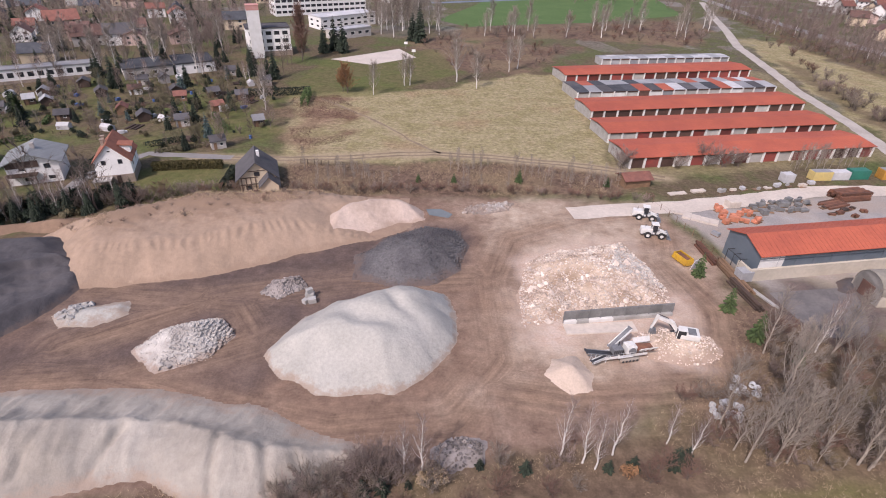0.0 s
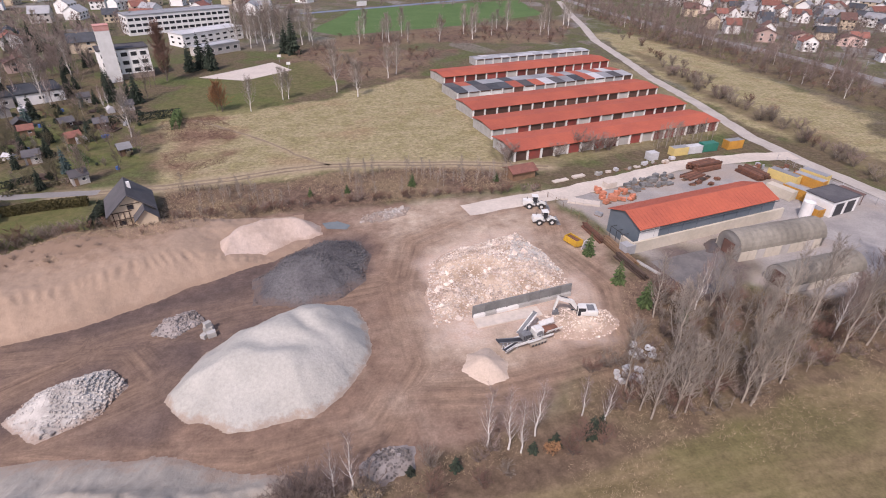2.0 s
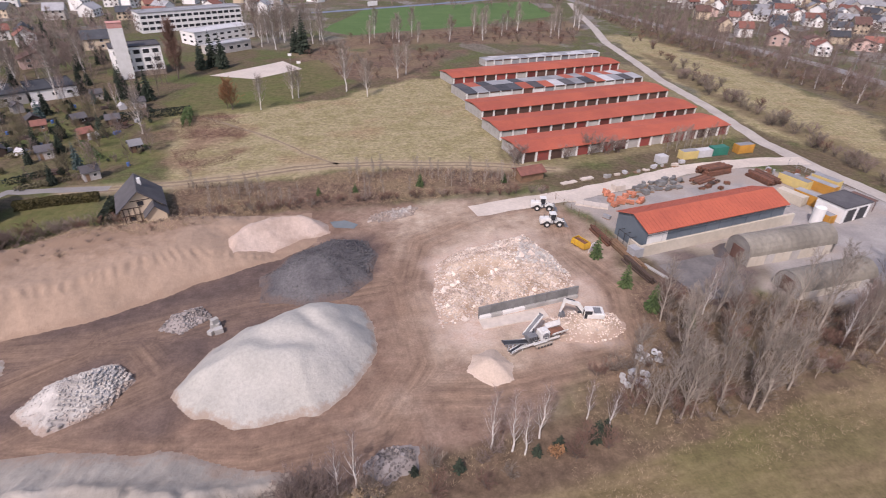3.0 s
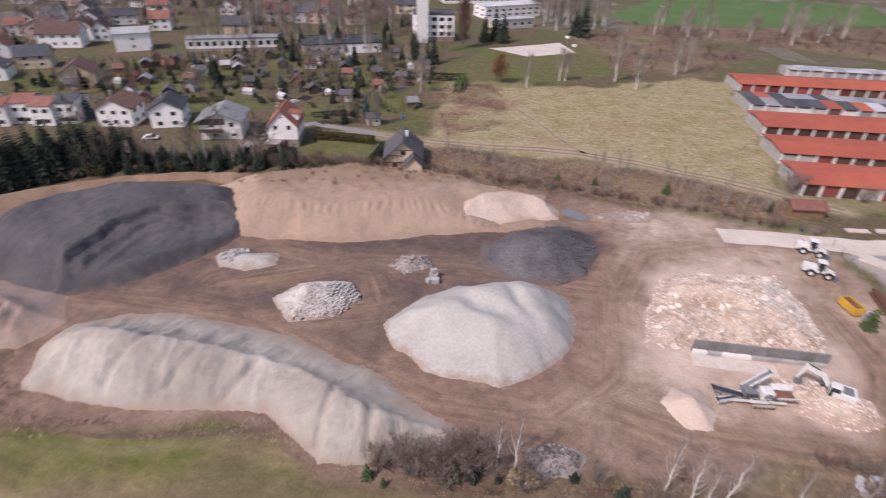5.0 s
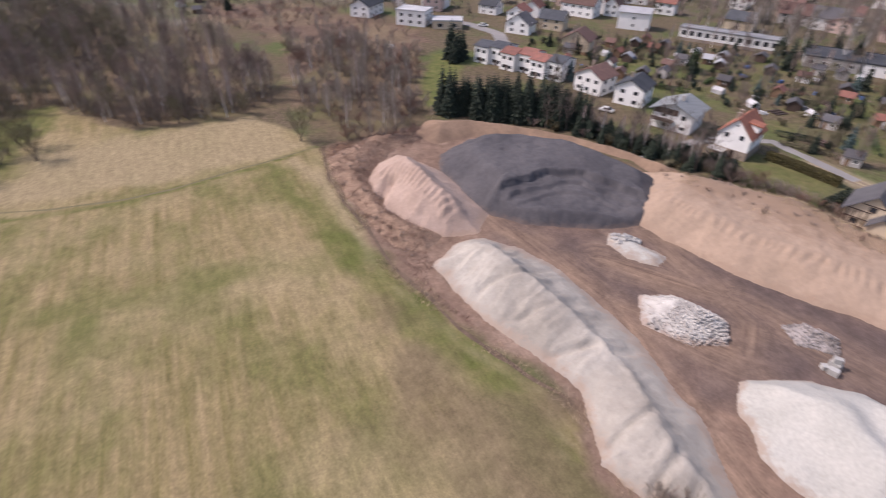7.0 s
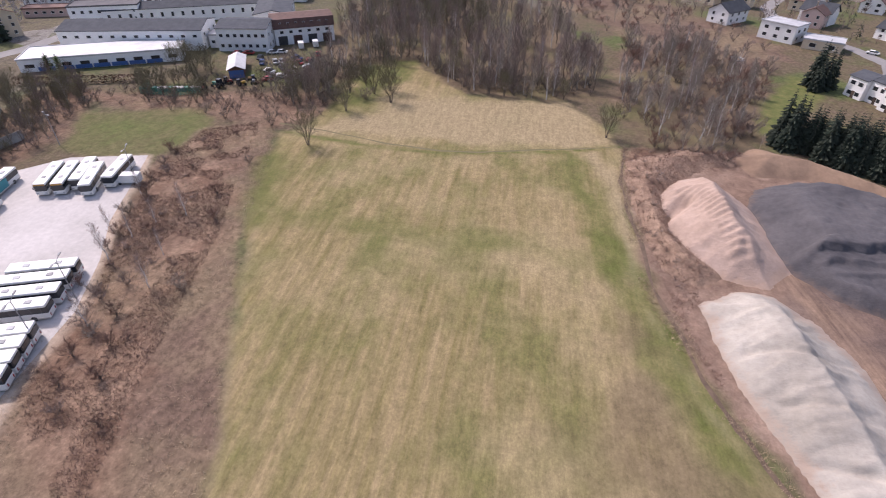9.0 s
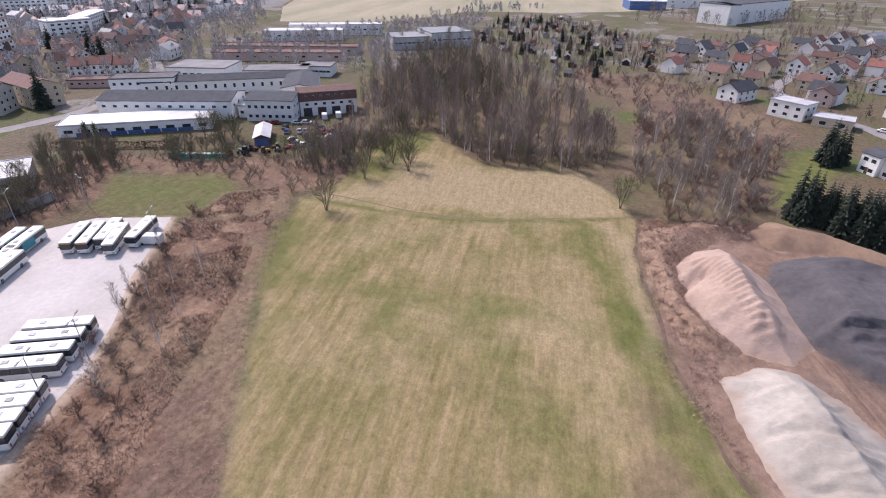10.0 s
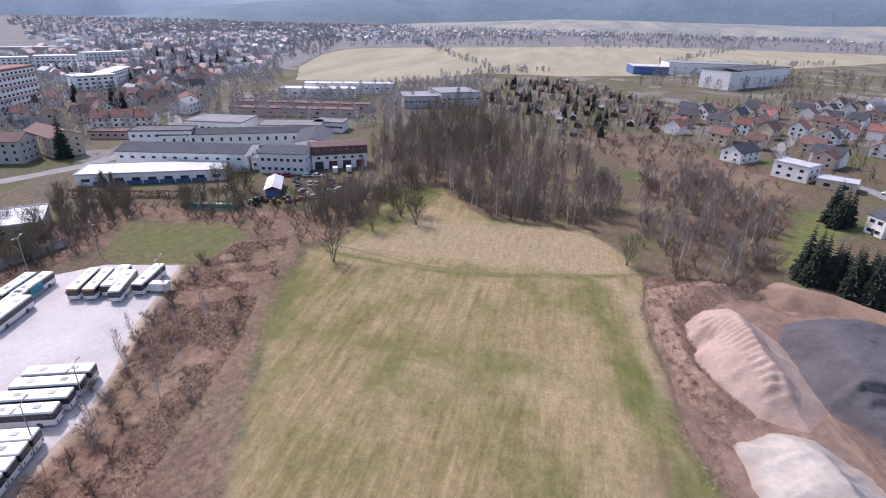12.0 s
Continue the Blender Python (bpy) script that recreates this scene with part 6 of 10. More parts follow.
# stepped terrace of white houses
ROW_L, ROW_R = (-181.0, 98.6), (-147.0, 113.6)
for k in range(6):
    f0, f1 = k / 6, (k + 1) / 6 - 0.004
    shift = (0.0, 1.6, -0.6, 1.4, -0.4, 0.9)[k]
    nx, ny = -0.40, 0.91
    a = (ROW_L[0] + (ROW_R[0] - ROW_L[0]) * f0 + nx * shift, ROW_L[1] + (ROW_R[1] - ROW_L[1]) * f0 + ny * shift)
    b = (ROW_L[0] + (ROW_R[0] - ROW_L[0]) * f1 + nx * shift, ROW_L[1] + (ROW_R[1] - ROW_L[1]) * f1 + ny * shift)
    building("terrace_house", "white terrace house with a " + ("red" if k in (2, 3, 4) else "grey") + " low roof", "house", a, b, 9.0, 6.0 + 0.35 * (k % 2), "plaster_white",
             "roof_tile" if k in (2, 3, 4) else "roof_grey", "gable", 7.2 + 0.35 * (k % 2), (1.4, 4.4), 2, (1.7, 1.3), 1, "terrace houses", 0.3, door=3.0)

# school with its white tower
sch = building("school", "white three-storey school with dark window bands", "school", (-93.0, 256.5), (-75.0, 264.0), 12, 12.2, "plaster_white", "roof_felt", "flat", None, (3.6, 6.8, 10.2), 5, (2.6, 1.8), 3, base=2.2)
x, y, yaw, w = front_line((-90.5, 254.0), (-85.6, 256.0))
tw = thing("tower", "tall plain white concrete tower with a red head", "tower", x, y, 0, yaw)
part("shaft", box_wall(w, 4.6, 20.6), M["white_paint"], tw)
bm = bmesh.new()
box(bm, w / 2, 2.3, 21.6, w + 0.1, 4.7, 2.0)
box(bm, w / 2, 2.3, 22.7, w + 0.4, 5.0, 0.2)
part("head", bm, mat("faded_red", (0.55, 0.25, 0.22), (0.6, 0.34, 0.3), 0.5, 0.8), tw, "faded red tower head")
building("school", "long pale school wing with a grey flat roof", "school", (-112, 367), (-58, 397), 16, 11, "plaster_white", "roof_pale", "flat", None, (2.4, 5.6, 8.8), 16, (3.2, 1.7), 3)
building("school", "low pale school hall with a white roof", "school", (-74, 326), (-46, 352), 14, 6.5, "plaster_white", "roof_white", "flat", None, (2.0, 4.6), 8, (2.6, 1.2), 2)
building("school", "low grey school annex with a canopy", "school", (-62, 300), (-44, 316), 8, 4.5, "plaster_grey", "roof_pale", "flat", None, (2.4,), 5, (2.4, 1.6), 1)
building("glasshouse", "long low building with a row of tall dark windows", "building", (-176, 196.6), (-142.0, 216.6), 7, 5.0, "plaster_white", "roof_pale", "flat", None, (3.2,), 12, (2.2, 2.0), 2, base=1.2)
building("depot", "low depot with a weathered grey flat roof", "depot", (-128, 212), (-113, 222), 17, 4.0, "plaster_grey", "roof_grey", "flat", None, (2.2,), 4, (1.8, 1.2), 3)
building("depot", "low white depot with a weathered grey flat roof", "depot", (-112, 222.5), (-99, 230.5), 17, 4.0, "plaster_white", "roof_grey", "flat", None, (2.2,), 3, (1.8, 1.2), 3)
building("house", "white detached cube house above the gardens", "house", (-202, 184.5), (-191.5, 193.5), 9, 7.4, "plaster_white", "roof_pale", "gable", 9.0, (2.0, 5.0), 1, (1.2, 1.2), 2, "garden houses")
building("house", "cream cottage with a brown roof among gardens", "house", (-183, 140), (-174, 146.4), 10, 4.2, "plaster_cream", "roof_brown", "gable_y", 7.6, (2.2,), 2, (1.2, 1.2), 2, "garden houses", chimney=(3, 5, 8.4))
building("house", "white house with twin gables and red roof", "house", (-236, 177), (-221, 185), 10, 6.0, "plaster_white", "roof_brown", "gable", 9.6, (1.8, 4.6), 4, (1.2, 1.3), 2, "garden houses", chimney=(3, 5, 10.4))
building("house", "house with a bright orange tiled roof", "house", (-215, 300), (-203, 310), 10, 5.4, "plaster_cream", "roof_tile", "gable", 9.6, (1.6, 4.2), 3, (1.2, 1.3), 2, "garden houses")
building("house", "white house with a dark slate roof", "house", (-167, 270), (-155, 277), 10, 5.6, "plaster_white", "roof_felt", "gable", 9.4, (1.5, 4.2), 3, (1.2, 1.3), 2, "garden houses")
building("house", "house with a brown tiled roof", "house", (-181, 266), (-169, 273), 10, 5.0, "plaster_grey", "roof_brown", "gable", 9.0, (1.5, 4.0), 3, (1.2, 1.3), 2, "garden houses")

# town houses beside the factory street
building("apartment_house", "cream three-storey apartment house with a brown roof", "apartment house", (-191, -229), (-181.5, -205), 12, 8.6, "plaster_cream", "roof_brown", "gable", 11.2, (1.8, 4.6, 7.2), 6, (1.3, 1.4), 3, "street houses", 0.4)
building("apartment_house", "grey three-storey apartment house with a dark roof", "apartment house", (-163, -236), (-171.5, -210), 12, 9.0, "plaster_grey", "roof_brown", "gable", 11.4, (1.8, 4.7, 7.4), 7, (1.4, 1.4), 3, "street houses", 0.4)
for k in range(3):
    f0, f1 = k / 3, (k + 0.97) / 3
    building("row_house", "white row house with a dull red tiled roof", "house", (-237.5 - 13.5 * f0, -240 + 28 * f0), (-237.5 - 13.5 * f1, -240 + 28 * f1), 10, 5.4 + 0.5 * (k % 2), "plaster_white", "roof_tile", "gable", 8.6 + 0.5 * (k % 2), (1.7, 4.3), 3, (1.4, 1.4), 2, "row houses", 0.4, chimney=(3, 5, 9.6))
building("workshop", "long low brown-red workshop beside the street", "workshop", (-217, -222), (-224, -202), 8, 3.4, "plaster_pink", "roof_brown", "flat", None, (1.9,), 6, (1.6, 1.1), 2, "street houses")
building("depot", "low hall with a pale flat roof behind the bus yard", "depot", (-97, -154), (-112, -137), 16, 4.2, "plaster_grey", "roof_white", "flat", None, (2.4,), 6, (1.8, 1.2), 3)


def boundary_wall(line, h):
    """A wall of concrete panels between posts."""
    t = thing("boundary_wall", "weathered grey concrete panel wall behind the bus yard", "wall", *line[0])
    x0, y0 = line[0]
    for (ax, ay), (bx, by) in zip(line, line[1:]):
        L, yaw = math.hypot(bx - ax, by - ay), math.degrees(math.atan2(by - ay, bx - ax))
        n = max(1, int(L / 3))
        for k in range(n):
            for j in range(3):
                bm = bmesh.new()
                box(bm, 0, 0, h * (j + 0.5) / 3, L / n - 0.2, 0.12, h / 3 - 0.03, bevel=0.015)
                part("panel", bm, M["concrete"], t, m=pose(ax + (bx - ax) * (k + 0.5) / n - x0, ay + (by - ay) * (k + 0.5) / n - y0, 0, 0, 0, yaw))
        for k in range(n + 1):
            bm = bmesh.new()
            box(bm, 0, 0, h / 2 + 0.05, 0.2, 0.24, h + 0.1, bevel=0.02)
            part("post", bm, M["concrete_dark"], t, m=pose(ax + (bx - ax) * k / n - x0, ay + (by - ay) * k / n - y0, 0, 0, 0, yaw))


boundary_wall([(-78, -130), (-94, -129), (-108, -126)], 2.6)

# factory beyond the bus yard
FAC = "factory halls"
building("factory_hall", "low white and blue factory annex with a flat roof", "factory", (-152.6, -166.5), (-174.5, -121.0), 15, 3.9, "plaster_white", "roof_white", "flat", None, (1.9,), 9, (3.0, 1.3), 2, FAC)
fh = building("factory_hall", "long white factory hall with a grey roof", "factory", (-175.8, -169.5), (-186.8, -119.5), 18, 7.2, "plaster_white", "roof_grey", "gable", 9.0, (5.2,), 12, (1.6, 1.1), 3, FAC, 0.3)
building("factory_hall", "white two-storey office hall with a grey roof", "factory", (-187.0, -113.8), (-190.0, -95.4), 16, 8.0, "plaster_white", "roof_grey", "gable", 9.4, (2.0, 5.6), 7, (1.4, 1.3), 4, FAC, 0.3)
building("factory_hall", "white link building with a flat roof", "factory", (-190.5, -119.2), (-191.5, -114.2), 12, 4.5, "plaster_white", "roof_white", "flat", None, (2.2,), 2, (1.4, 1.2), 0, FAC)


def mansard_hall():
    x, y, yaw, w = front_line((-197.5, -96.0), (-209.0, -76.5))
    t = thing("factory_hall", "white garage hall with a brown mansard storey", "factory", x, y, 0, yaw, FAC)
    part("wall", box_wall(w, 12, 6.0), M["plaster_white"], t)
    bm = bmesh.new()
    extrude(bm, [(-0.5, 5.9), (12.5, 5.9), (11.6, 9.2), (6, 10.2), (0.4, 9.2)], -0.3, w + 0.3)
    part("roof", bm, M["roof_brown"], t, "brown mansard roof")
    windows_on(t, "front", w, 12, grid(7, 1, w - 1, 7.6), (0.9, 0.9))
    windows_on(t, "front", w, 12, grid(6, 1, w - 1, 4.6), (1.4, 1.1))
    for k in range(4):
        part("gate", door_leaf(3.4, 3.2), M["door_brown"] if k % 2 else M["steel_dark"], t, m=pose(w * (k + 0.5) / 4, -0.04, 0.02))


mansard_hall()
building("factory_hall", "long white rear factory wing with a blue-grey roof", "factory", (-211, -178), (-243, -110), 14, 5.8, "plaster_white", "roof_grey", "gable", 7.4, (3.4,), 18, (1.2, 1.9), 3, FAC, 0.3)
building("factory_hall", "white rear office block with a flat dark roof", "factory", (-207, -190), (-217, -165), 12, 7.6, "plaster_white", "roof_felt", "flat", None, (2.6, 5.6), 8, (1.4, 1.3), 3, FAC)
building("factory_hall", "blue-grey roofed cross wing of the factory", "factory", (-214, -112), (-219, -98), 30, 6.6, "plaster_white", "roof_grey", "gable_y", 8.0, (3.2,), 3, (1.2, 1.4), 3, FAC, 0.3)


def blue_band():
    x, y, yaw, w = front_line((-152.6, -166.5), (-174.5, -121.0))
    t = thing("facade_panel", "blue painted facade panels on the factory annex", "facade", x, y, 0, yaw)
    for k in range(7):
        bm = bmesh.new()
        box(bm, 8 + w * 0.11 * k, -0.16, 0.75, w * 0.10, 0.14, 1.3)
        part("panel", bm, M["blue_paint"], t)


blue_band()
for (a, b), d, h, wall, roof, label in (
        (((-243, -188), (-247, -158)), 22, 6.2, "plaster_white", "roof_gravel", "grey flat-roofed works hall behind the factory"),
        (((-250, -150), (-260, -120)), 16, 5.0, "plaster_white", "roof_gravel", "low pale works hall behind the factory"),
        (((-268, -128), (-270, -112)), 14, 5.0, "plaster_white", "roof_gravel", "small works hall with a pale roof"),
        (((-296, -196), (-314, -120)), 12, 4.5, "plaster_pink", "roof_brown", "long low brown workshop row"),
        (((-318, -208), (-336, -120)), 12, 4.5, "plaster_grey", "roof_brown", "long low brown workshop row"),
        (((-372, -202), (-390, -150)), 16, 6.5, "plaster_white", "roof_white", "white commercial hall with a pale roof"),
        (((-400, -196), (-424, -130)), 14, 7.5, "plaster_white", "roof_white", "white commercial hall with blue windows"),
        (((-359, -103), (-371, -81)), 26, 7.5, "concrete_white", "roof_pale", "large pale concrete hall with a flat roof"),
        (((-372, -80), (-388, -55)), 30, 9.5, "concrete_white", "roof_zinc", "large pale concrete hall with a zinc roof"),
        (((-592, 149), (-567, 154.6)), 10, 17, "plaster_white", "roof_grey", "huge white warehouse with a flat grey roof"),
        (((-566, 155), (-651, 234)), 30, 17, "plaster_white", "roof_grey", "huge white warehouse with a flat grey roof"),
        (((-690, 82), (-694, 122)), 40, 9, "blue_paint", "roof_white", "blue warehouse with a pale roof"),
        (((-730, 128), (-740, 230)), 40, 12, "plaster_white", "roof_pale", "long pale warehouse with a flat roof")):
    building("works_hall", label, "hall", a, b, d, h, wall, roof, "flat", None, (h * 0.55,), 8, (2.4, 1.2), 0, "works halls")


def panel_block(left, right, d, floors, colour, label):
    x, y, yaw, w = front_line(left, right)
    h = floors * 2.9 + 1
    t = thing("apartment_block", label, "apartment block", x, y, 0, yaw, "apartment blocks")
    part("wall", box_wall(w, d, h), M["plaster_white"], t)
    part("roof", flat_roof(w, d, h, 0.1), M["roof_pale"], t)
    for k in range(0, floors, 2 if colour == "plaster_pink" else 4):
        bm = bmesh.new()
        box(bm, w / 2, -0.05, 3.6 + 2.9 * k, w, 0.12, 1.3)
        part("band", bm, M[colour], t)
    bm = bmesh.new()
    box(bm, w / 2, d / 2, h + 0.9, w + 0.1, d + 0.1, 0.8)
    part("cornice", bm, M["roof_tile" if colour == "plaster_pink" else "plaster_white"], t)
    windows_on(t, "front", w, d, grid(int(w / 4), 1, w - 1, *[2.4 + 2.9 * k for k in range(floors)]), (2.2, 1.4))
    windows_on(t, "right", w, d, grid(3, 1, d - 1, *[2.4 + 2.9 * k for k in range(floors)]), (1.6, 1.4))


panel_block((-222, -297), (-283, -317), 13, 8, "plaster_pink", "long white panel apartment block with pink bands")
panel_block((-326, -334), (-351, -322), 14, 4, "plaster_grey", "pale panel apartment block among trees")
panel_block((-357, -331), (-400, -351), 12, 4, "plaster_grey", "pale panel apartment block among trees")
panel_block((-500, -493), (-540, -475), 12, 4, "plaster_cream", "distant pale panel apartment block")
panel_block((-408, -513), (-436, -491), 12, 4, "plaster_cream", "distant pale panel apartment block")
panel_block((-446, -498), (-470, -472), 12, 4, "plaster_cream", "distant pale panel apartment block")
building("works_hall", "long distant hall with a pale roof", "hall", (-588, -706), (-641, -661), 16, 7, "plaster_grey", "roof_white", "flat", None, (4,), 8, (2.4, 1.2), 0, "works halls")
for k in range(6):
    u = k / 6 + (0.05 if k > 2 else 0)
    building("works_hall", "distant hall with a bright white roof", "hall", (-729 - 50 * u, -703 + 45 * u), (-729 - 50 * (u + 0.1), -703 + 45 * (u + 0.1)), 14, 6, "plaster_white", "roof_white", "flat", None, (3.5,), 2, (2.4, 1.2), 0, "works halls")


# ordinary town houses: a few kinds, each built once and then copied
def house_kind(k):
    r = random.Random(100 + k)
    wall = ("plaster_white", "plaster_cream", "plaster_white", "plaster_white", "plaster_pink", "plaster_cream", "plaster_white", "plaster_white")[k]
    roof = ("roof_tile", "roof_brown", "roof_brown", "roof_grey", "roof_brown", "roof_grey", "roof_felt", "roof_tile")[k]
    word = {"roof_tile": "red tiled", "roof_brown": "dark brown", "roof_grey": "grey", "roof_felt": "black"}[roof]
    tone = {"plaster_white": "white", "plaster_cream": "cream", "plaster_grey": "grey", "plaster_pink": "pinkish"}[wall]
    w, d = r.uniform(8, 11), r.uniform(7.5, 9.5)
    t = building("town_house", f"{tone} detached town house with a {word} gabled roof", "house", (0, 0), (w, 0), d, r.uniform(4.6, 5.6), wall, roof, "gable" if k % 2 else "gable_y", r.uniform(7.4, 8.8),
                 (1.7, 4.3), 2, (1.5, 1.4), 0, "town houses", chimney=(w * 0.4, d * 0.5, 9.2))
    windows_on(t, "right", w, d, [(d * 0.5, 4.3)], (1.5, 1.4))
    return t


kinds = [house_kind(k) for k in range(8)]
spots = []
for poly, n, gap, yaw0 in (([(268, 226), (392, 240), (400, 420), (300, 445), (262, 330), (256, 262)], 34, 19, -25),
                           ([(-238, 165), (-215, 225), (-180, 235), (-135, 280), (-120, 330), (-260, 420), (-330, 330), (-345, 240)], 34, 19, 25),
                           ([(-285, 84), (-330, 72), (-410, 78), (-500, 230), (-400, 240), (-300, 170), (-262, 125)], 50, 16, 52),
                           ([(-205, 130), (-232, 135), (-262, 140), (-300, 190), (-250, 240), (-215, 180)], 14, 17, 40),
                           ([(-190, -250), (-262, -252), (-300, -236), (-380, -270), (-400, -330), (-290, -330), (-215, -330), (-160, -290)], 34, 15, 60)):
    r = random.Random(n)
    for x, y in scatter(poly, n, gap, int(gap * 10 + n)):
        spots.append((x, y, yaw0 + r.choice((0, 90, 0, 180)) + r.uniform(-8, 8)))
rr = random.Random(5)
for k, (x, y, yaw) in enumerate(spots):
    src = kinds[rr.randrange(8)]
    if k < 8:
        kinds[k].matrix_basis = pose(x, y, 0, 0, 0, yaw)
    else:
        copy_thing(src, pose(x, y, 0, 0, 0, yaw) @ Matrix.Diagonal((rr.uniform(0.8, 1.2), rr.uniform(0.85, 1.15), rr.uniform(0.8, 1.1), 1)))
building("house", "white modern flat-roofed house on the slope", "house", (-246, 92), (-236, 102), 10, 6.4, "plaster_white", "roof_white", "flat", None, (1.8, 4.6), 3, (1.8, 1.4), 2, "villas")
building("house", "long low white garage with a pale flat roof", "garage", (-232, 104), (-226, 116), 9, 3.4, "plaster_cream", "roof_white", "flat", None, (1.7,), 2, (2.4, 1.6), 1, "villas")
building("house", "grey-roofed white villa on the slope", "house", (-262, 84), (-272, 95), 10, 5.2, "plaster_white", "roof_grey", "gable", 8.2, (1.6, 4.0), 3, (1.3, 1.3), 2, "villas")


def far_houses(name, poly, n, gap, label, seed, far=False):
    """Distant houses too small to pick apart, joined: walls, two-pitched roofs and window strips, dark on near ones,
    haze-blue on far ones.
    """
    r = random.Random(seed)
    verts, faces, index = [], [], []
    for x, y in scatter(poly, n, gap, seed):
        w, d, h, rg, a = r.uniform(9, 16), r.uniform(8, 11), r.uniform(4.5, 7), r.uniform(2.5, 4), r.uniform(0, 3.14)
        wall, roof = r.choice((0, 0, 0, 1, 2)), r.choice((3, 3, 4, 5, 6, 6, 6))
        c, s = math.cos(a), math.sin(a)
        o = len(verts)
        for px, py, pz in ((0, 0, 0), (w, 0, 0), (w, d, 0), (0, d, 0), (0, 0, h), (w, 0, h), (w, d, h), (0, d, h), (0, d / 2, h + rg), (w, d / 2, h + rg),
                           (-.5, -.6, h - .3), (w + .5, -.6, h - .3), (w + .5, d / 2, h + rg + .15), (-.5, d / 2, h + rg + .15), (w + .5, d + .6, h - .3), (-.5, d + .6, h - .3)):
            verts.append((x + px * c - py * s, y + px * s + py * c, pz))
        for q, m in (((0, 1, 5, 4), wall), ((2, 3, 7, 6), wall), ((1, 2, 6, 9, 5), wall), ((3, 0, 4, 8, 7), wall), ((10, 11, 12, 13), roof), ((13, 12, 14, 15), roof)):
            faces.append([o + i for i in q])
            index.append(m)
        for side in (-0.06, d + 0.06):
            for k in range(3):
                for z in (1.2, h - 1.8):
                    o = len(verts)
                    x0 = w * (k + 0.3) / 3
                    for px, pz in ((x0, z), (x0 + 1.3, z), (x0 + 1.3, z + 1.3), (x0, z + 1.3)):
                        verts.append((x + px * c - side * s, y + px * s + side * c, pz))
                    faces.append([o, o + 1, o + 2, o + 3])
                    index.append(7)
    near_mats = ("plaster_white", "plaster_cream", "plaster_grey", "roof_tile", "roof_brown", "roof_grey", "roof_pale", "glass_dark")
    # distance haze painted in: paler roofs and bluish windows
    hazed_mats = ("plaster_white", "plaster_white", "plaster_grey", "plaster_pink", "haze_grey", "haze_grey", "roof_pale", "haze_blue")
    mats = [M[k] for k in (hazed_mats if far else near_mats)]
    tagged(new(name, raw_mesh(name, verts, faces, mats, index=index)), label, "houses", kind="stuff")


far_houses("far_town", [(-290, -230), (-330, -240), (-420, -300), (-520, -330), (-420, -380), (-330, -330)], 30, 17, "houses of the town behind the works", 9)
far_houses("far_town", [(-110, 400), (-30, 420), (0, 520), (-140, 520), (-260, 440)], 24, 20, "distant houses behind the school", 10)
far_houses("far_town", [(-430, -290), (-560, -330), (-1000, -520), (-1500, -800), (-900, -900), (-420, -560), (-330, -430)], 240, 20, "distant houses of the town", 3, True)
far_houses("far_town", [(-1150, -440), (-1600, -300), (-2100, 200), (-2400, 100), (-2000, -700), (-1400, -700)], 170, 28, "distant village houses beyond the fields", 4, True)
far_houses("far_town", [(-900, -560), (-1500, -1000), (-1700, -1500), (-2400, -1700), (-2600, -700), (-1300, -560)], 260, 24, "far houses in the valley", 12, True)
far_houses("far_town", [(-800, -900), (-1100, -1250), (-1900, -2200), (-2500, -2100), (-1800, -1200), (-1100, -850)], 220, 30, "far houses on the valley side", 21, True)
far_houses("far_town", [(-420, 180), (-520, 260), (-640, 420), (-520, 520), (-330, 330)], 90, 19, "distant villa quarter", 5)
far_houses("far_town", [(300, 450), (420, 240), (560, 300), (560, 520), (380, 600)], 110, 20, "distant houses beyond the railway", 6)
far_houses("far_town", [(-260, 430), (-350, 260), (-480, 330), (-460, 520), (-200, 620)], 110, 20, "distant houses beyond the gardens", 7)
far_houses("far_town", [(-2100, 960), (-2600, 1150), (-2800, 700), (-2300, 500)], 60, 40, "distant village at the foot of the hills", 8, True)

# allotment sheds
def shed_kind(k):
    r = random.Random(40 + k)
    w, d, h = r.uniform(3.2, 5.0), r.uniform(3, 4), r.uniform(2.2, 2.6)
    wall = ("wood_dark", "wood_mid", "plaster_white", "wood_dark", "plaster_grey", "wood_mid")[k]
    roof = ("roof_felt", "roof_tile", "roof_brown", "roof_pale", "roof_felt", "roof_brown")[k]
    t = thing("garden_shed", ("dark timber", "brown timber", "whitewashed", "dark timber", "grey", "brown timber")[k] + " allotment shed with a " + ("black", "red", "brown", "pale sheet", "black", "brown")[k] + " roof", "shed", group="allotment sheds")
    part("wall", gable_wall(w, d, h, h + 1.1), M[wall], t)
    part("roof", gable_roof(w, d, h, h + 1.2, 0.35, 0.12), M[roof], t)
    windows_on(t, "front", w, d, [(w * 0.7, 1.4)], (0.9, 0.8))
    bm = bmesh.new()
    box(bm, w * 0.25, -0.04, 1.0, 0.85, 0.08, 1.95)
    part("door", bm, M["wood_mid"], t)
    return t


shed_kinds = [shed_kind(k) for k in range(6)]
ALLOT_W = [(-300, 6), (-360, -30), (-420, -60), (-540, -50), (-580, 4), (-420, 84), (-330, 60), (-300, 30)]
r = random.Random(9)
places = [(x, y, 30) for x, y in scatter(GARDENS, 38, 9, 12)] + [(x, y, 75) for x, y in scatter(ALLOT_W, 60, 14, 13)]
for k, (x, y, yaw) in enumerate(places):
    m = pose(x, y, 0, 0, 0, yaw + r.choice((0, 90, 0, -90)) + r.uniform(-10, 10))
    if k < 6:
        shed_kinds[k].matrix_basis = m
    else:
        copy_thing(r.choice(shed_kinds), m)
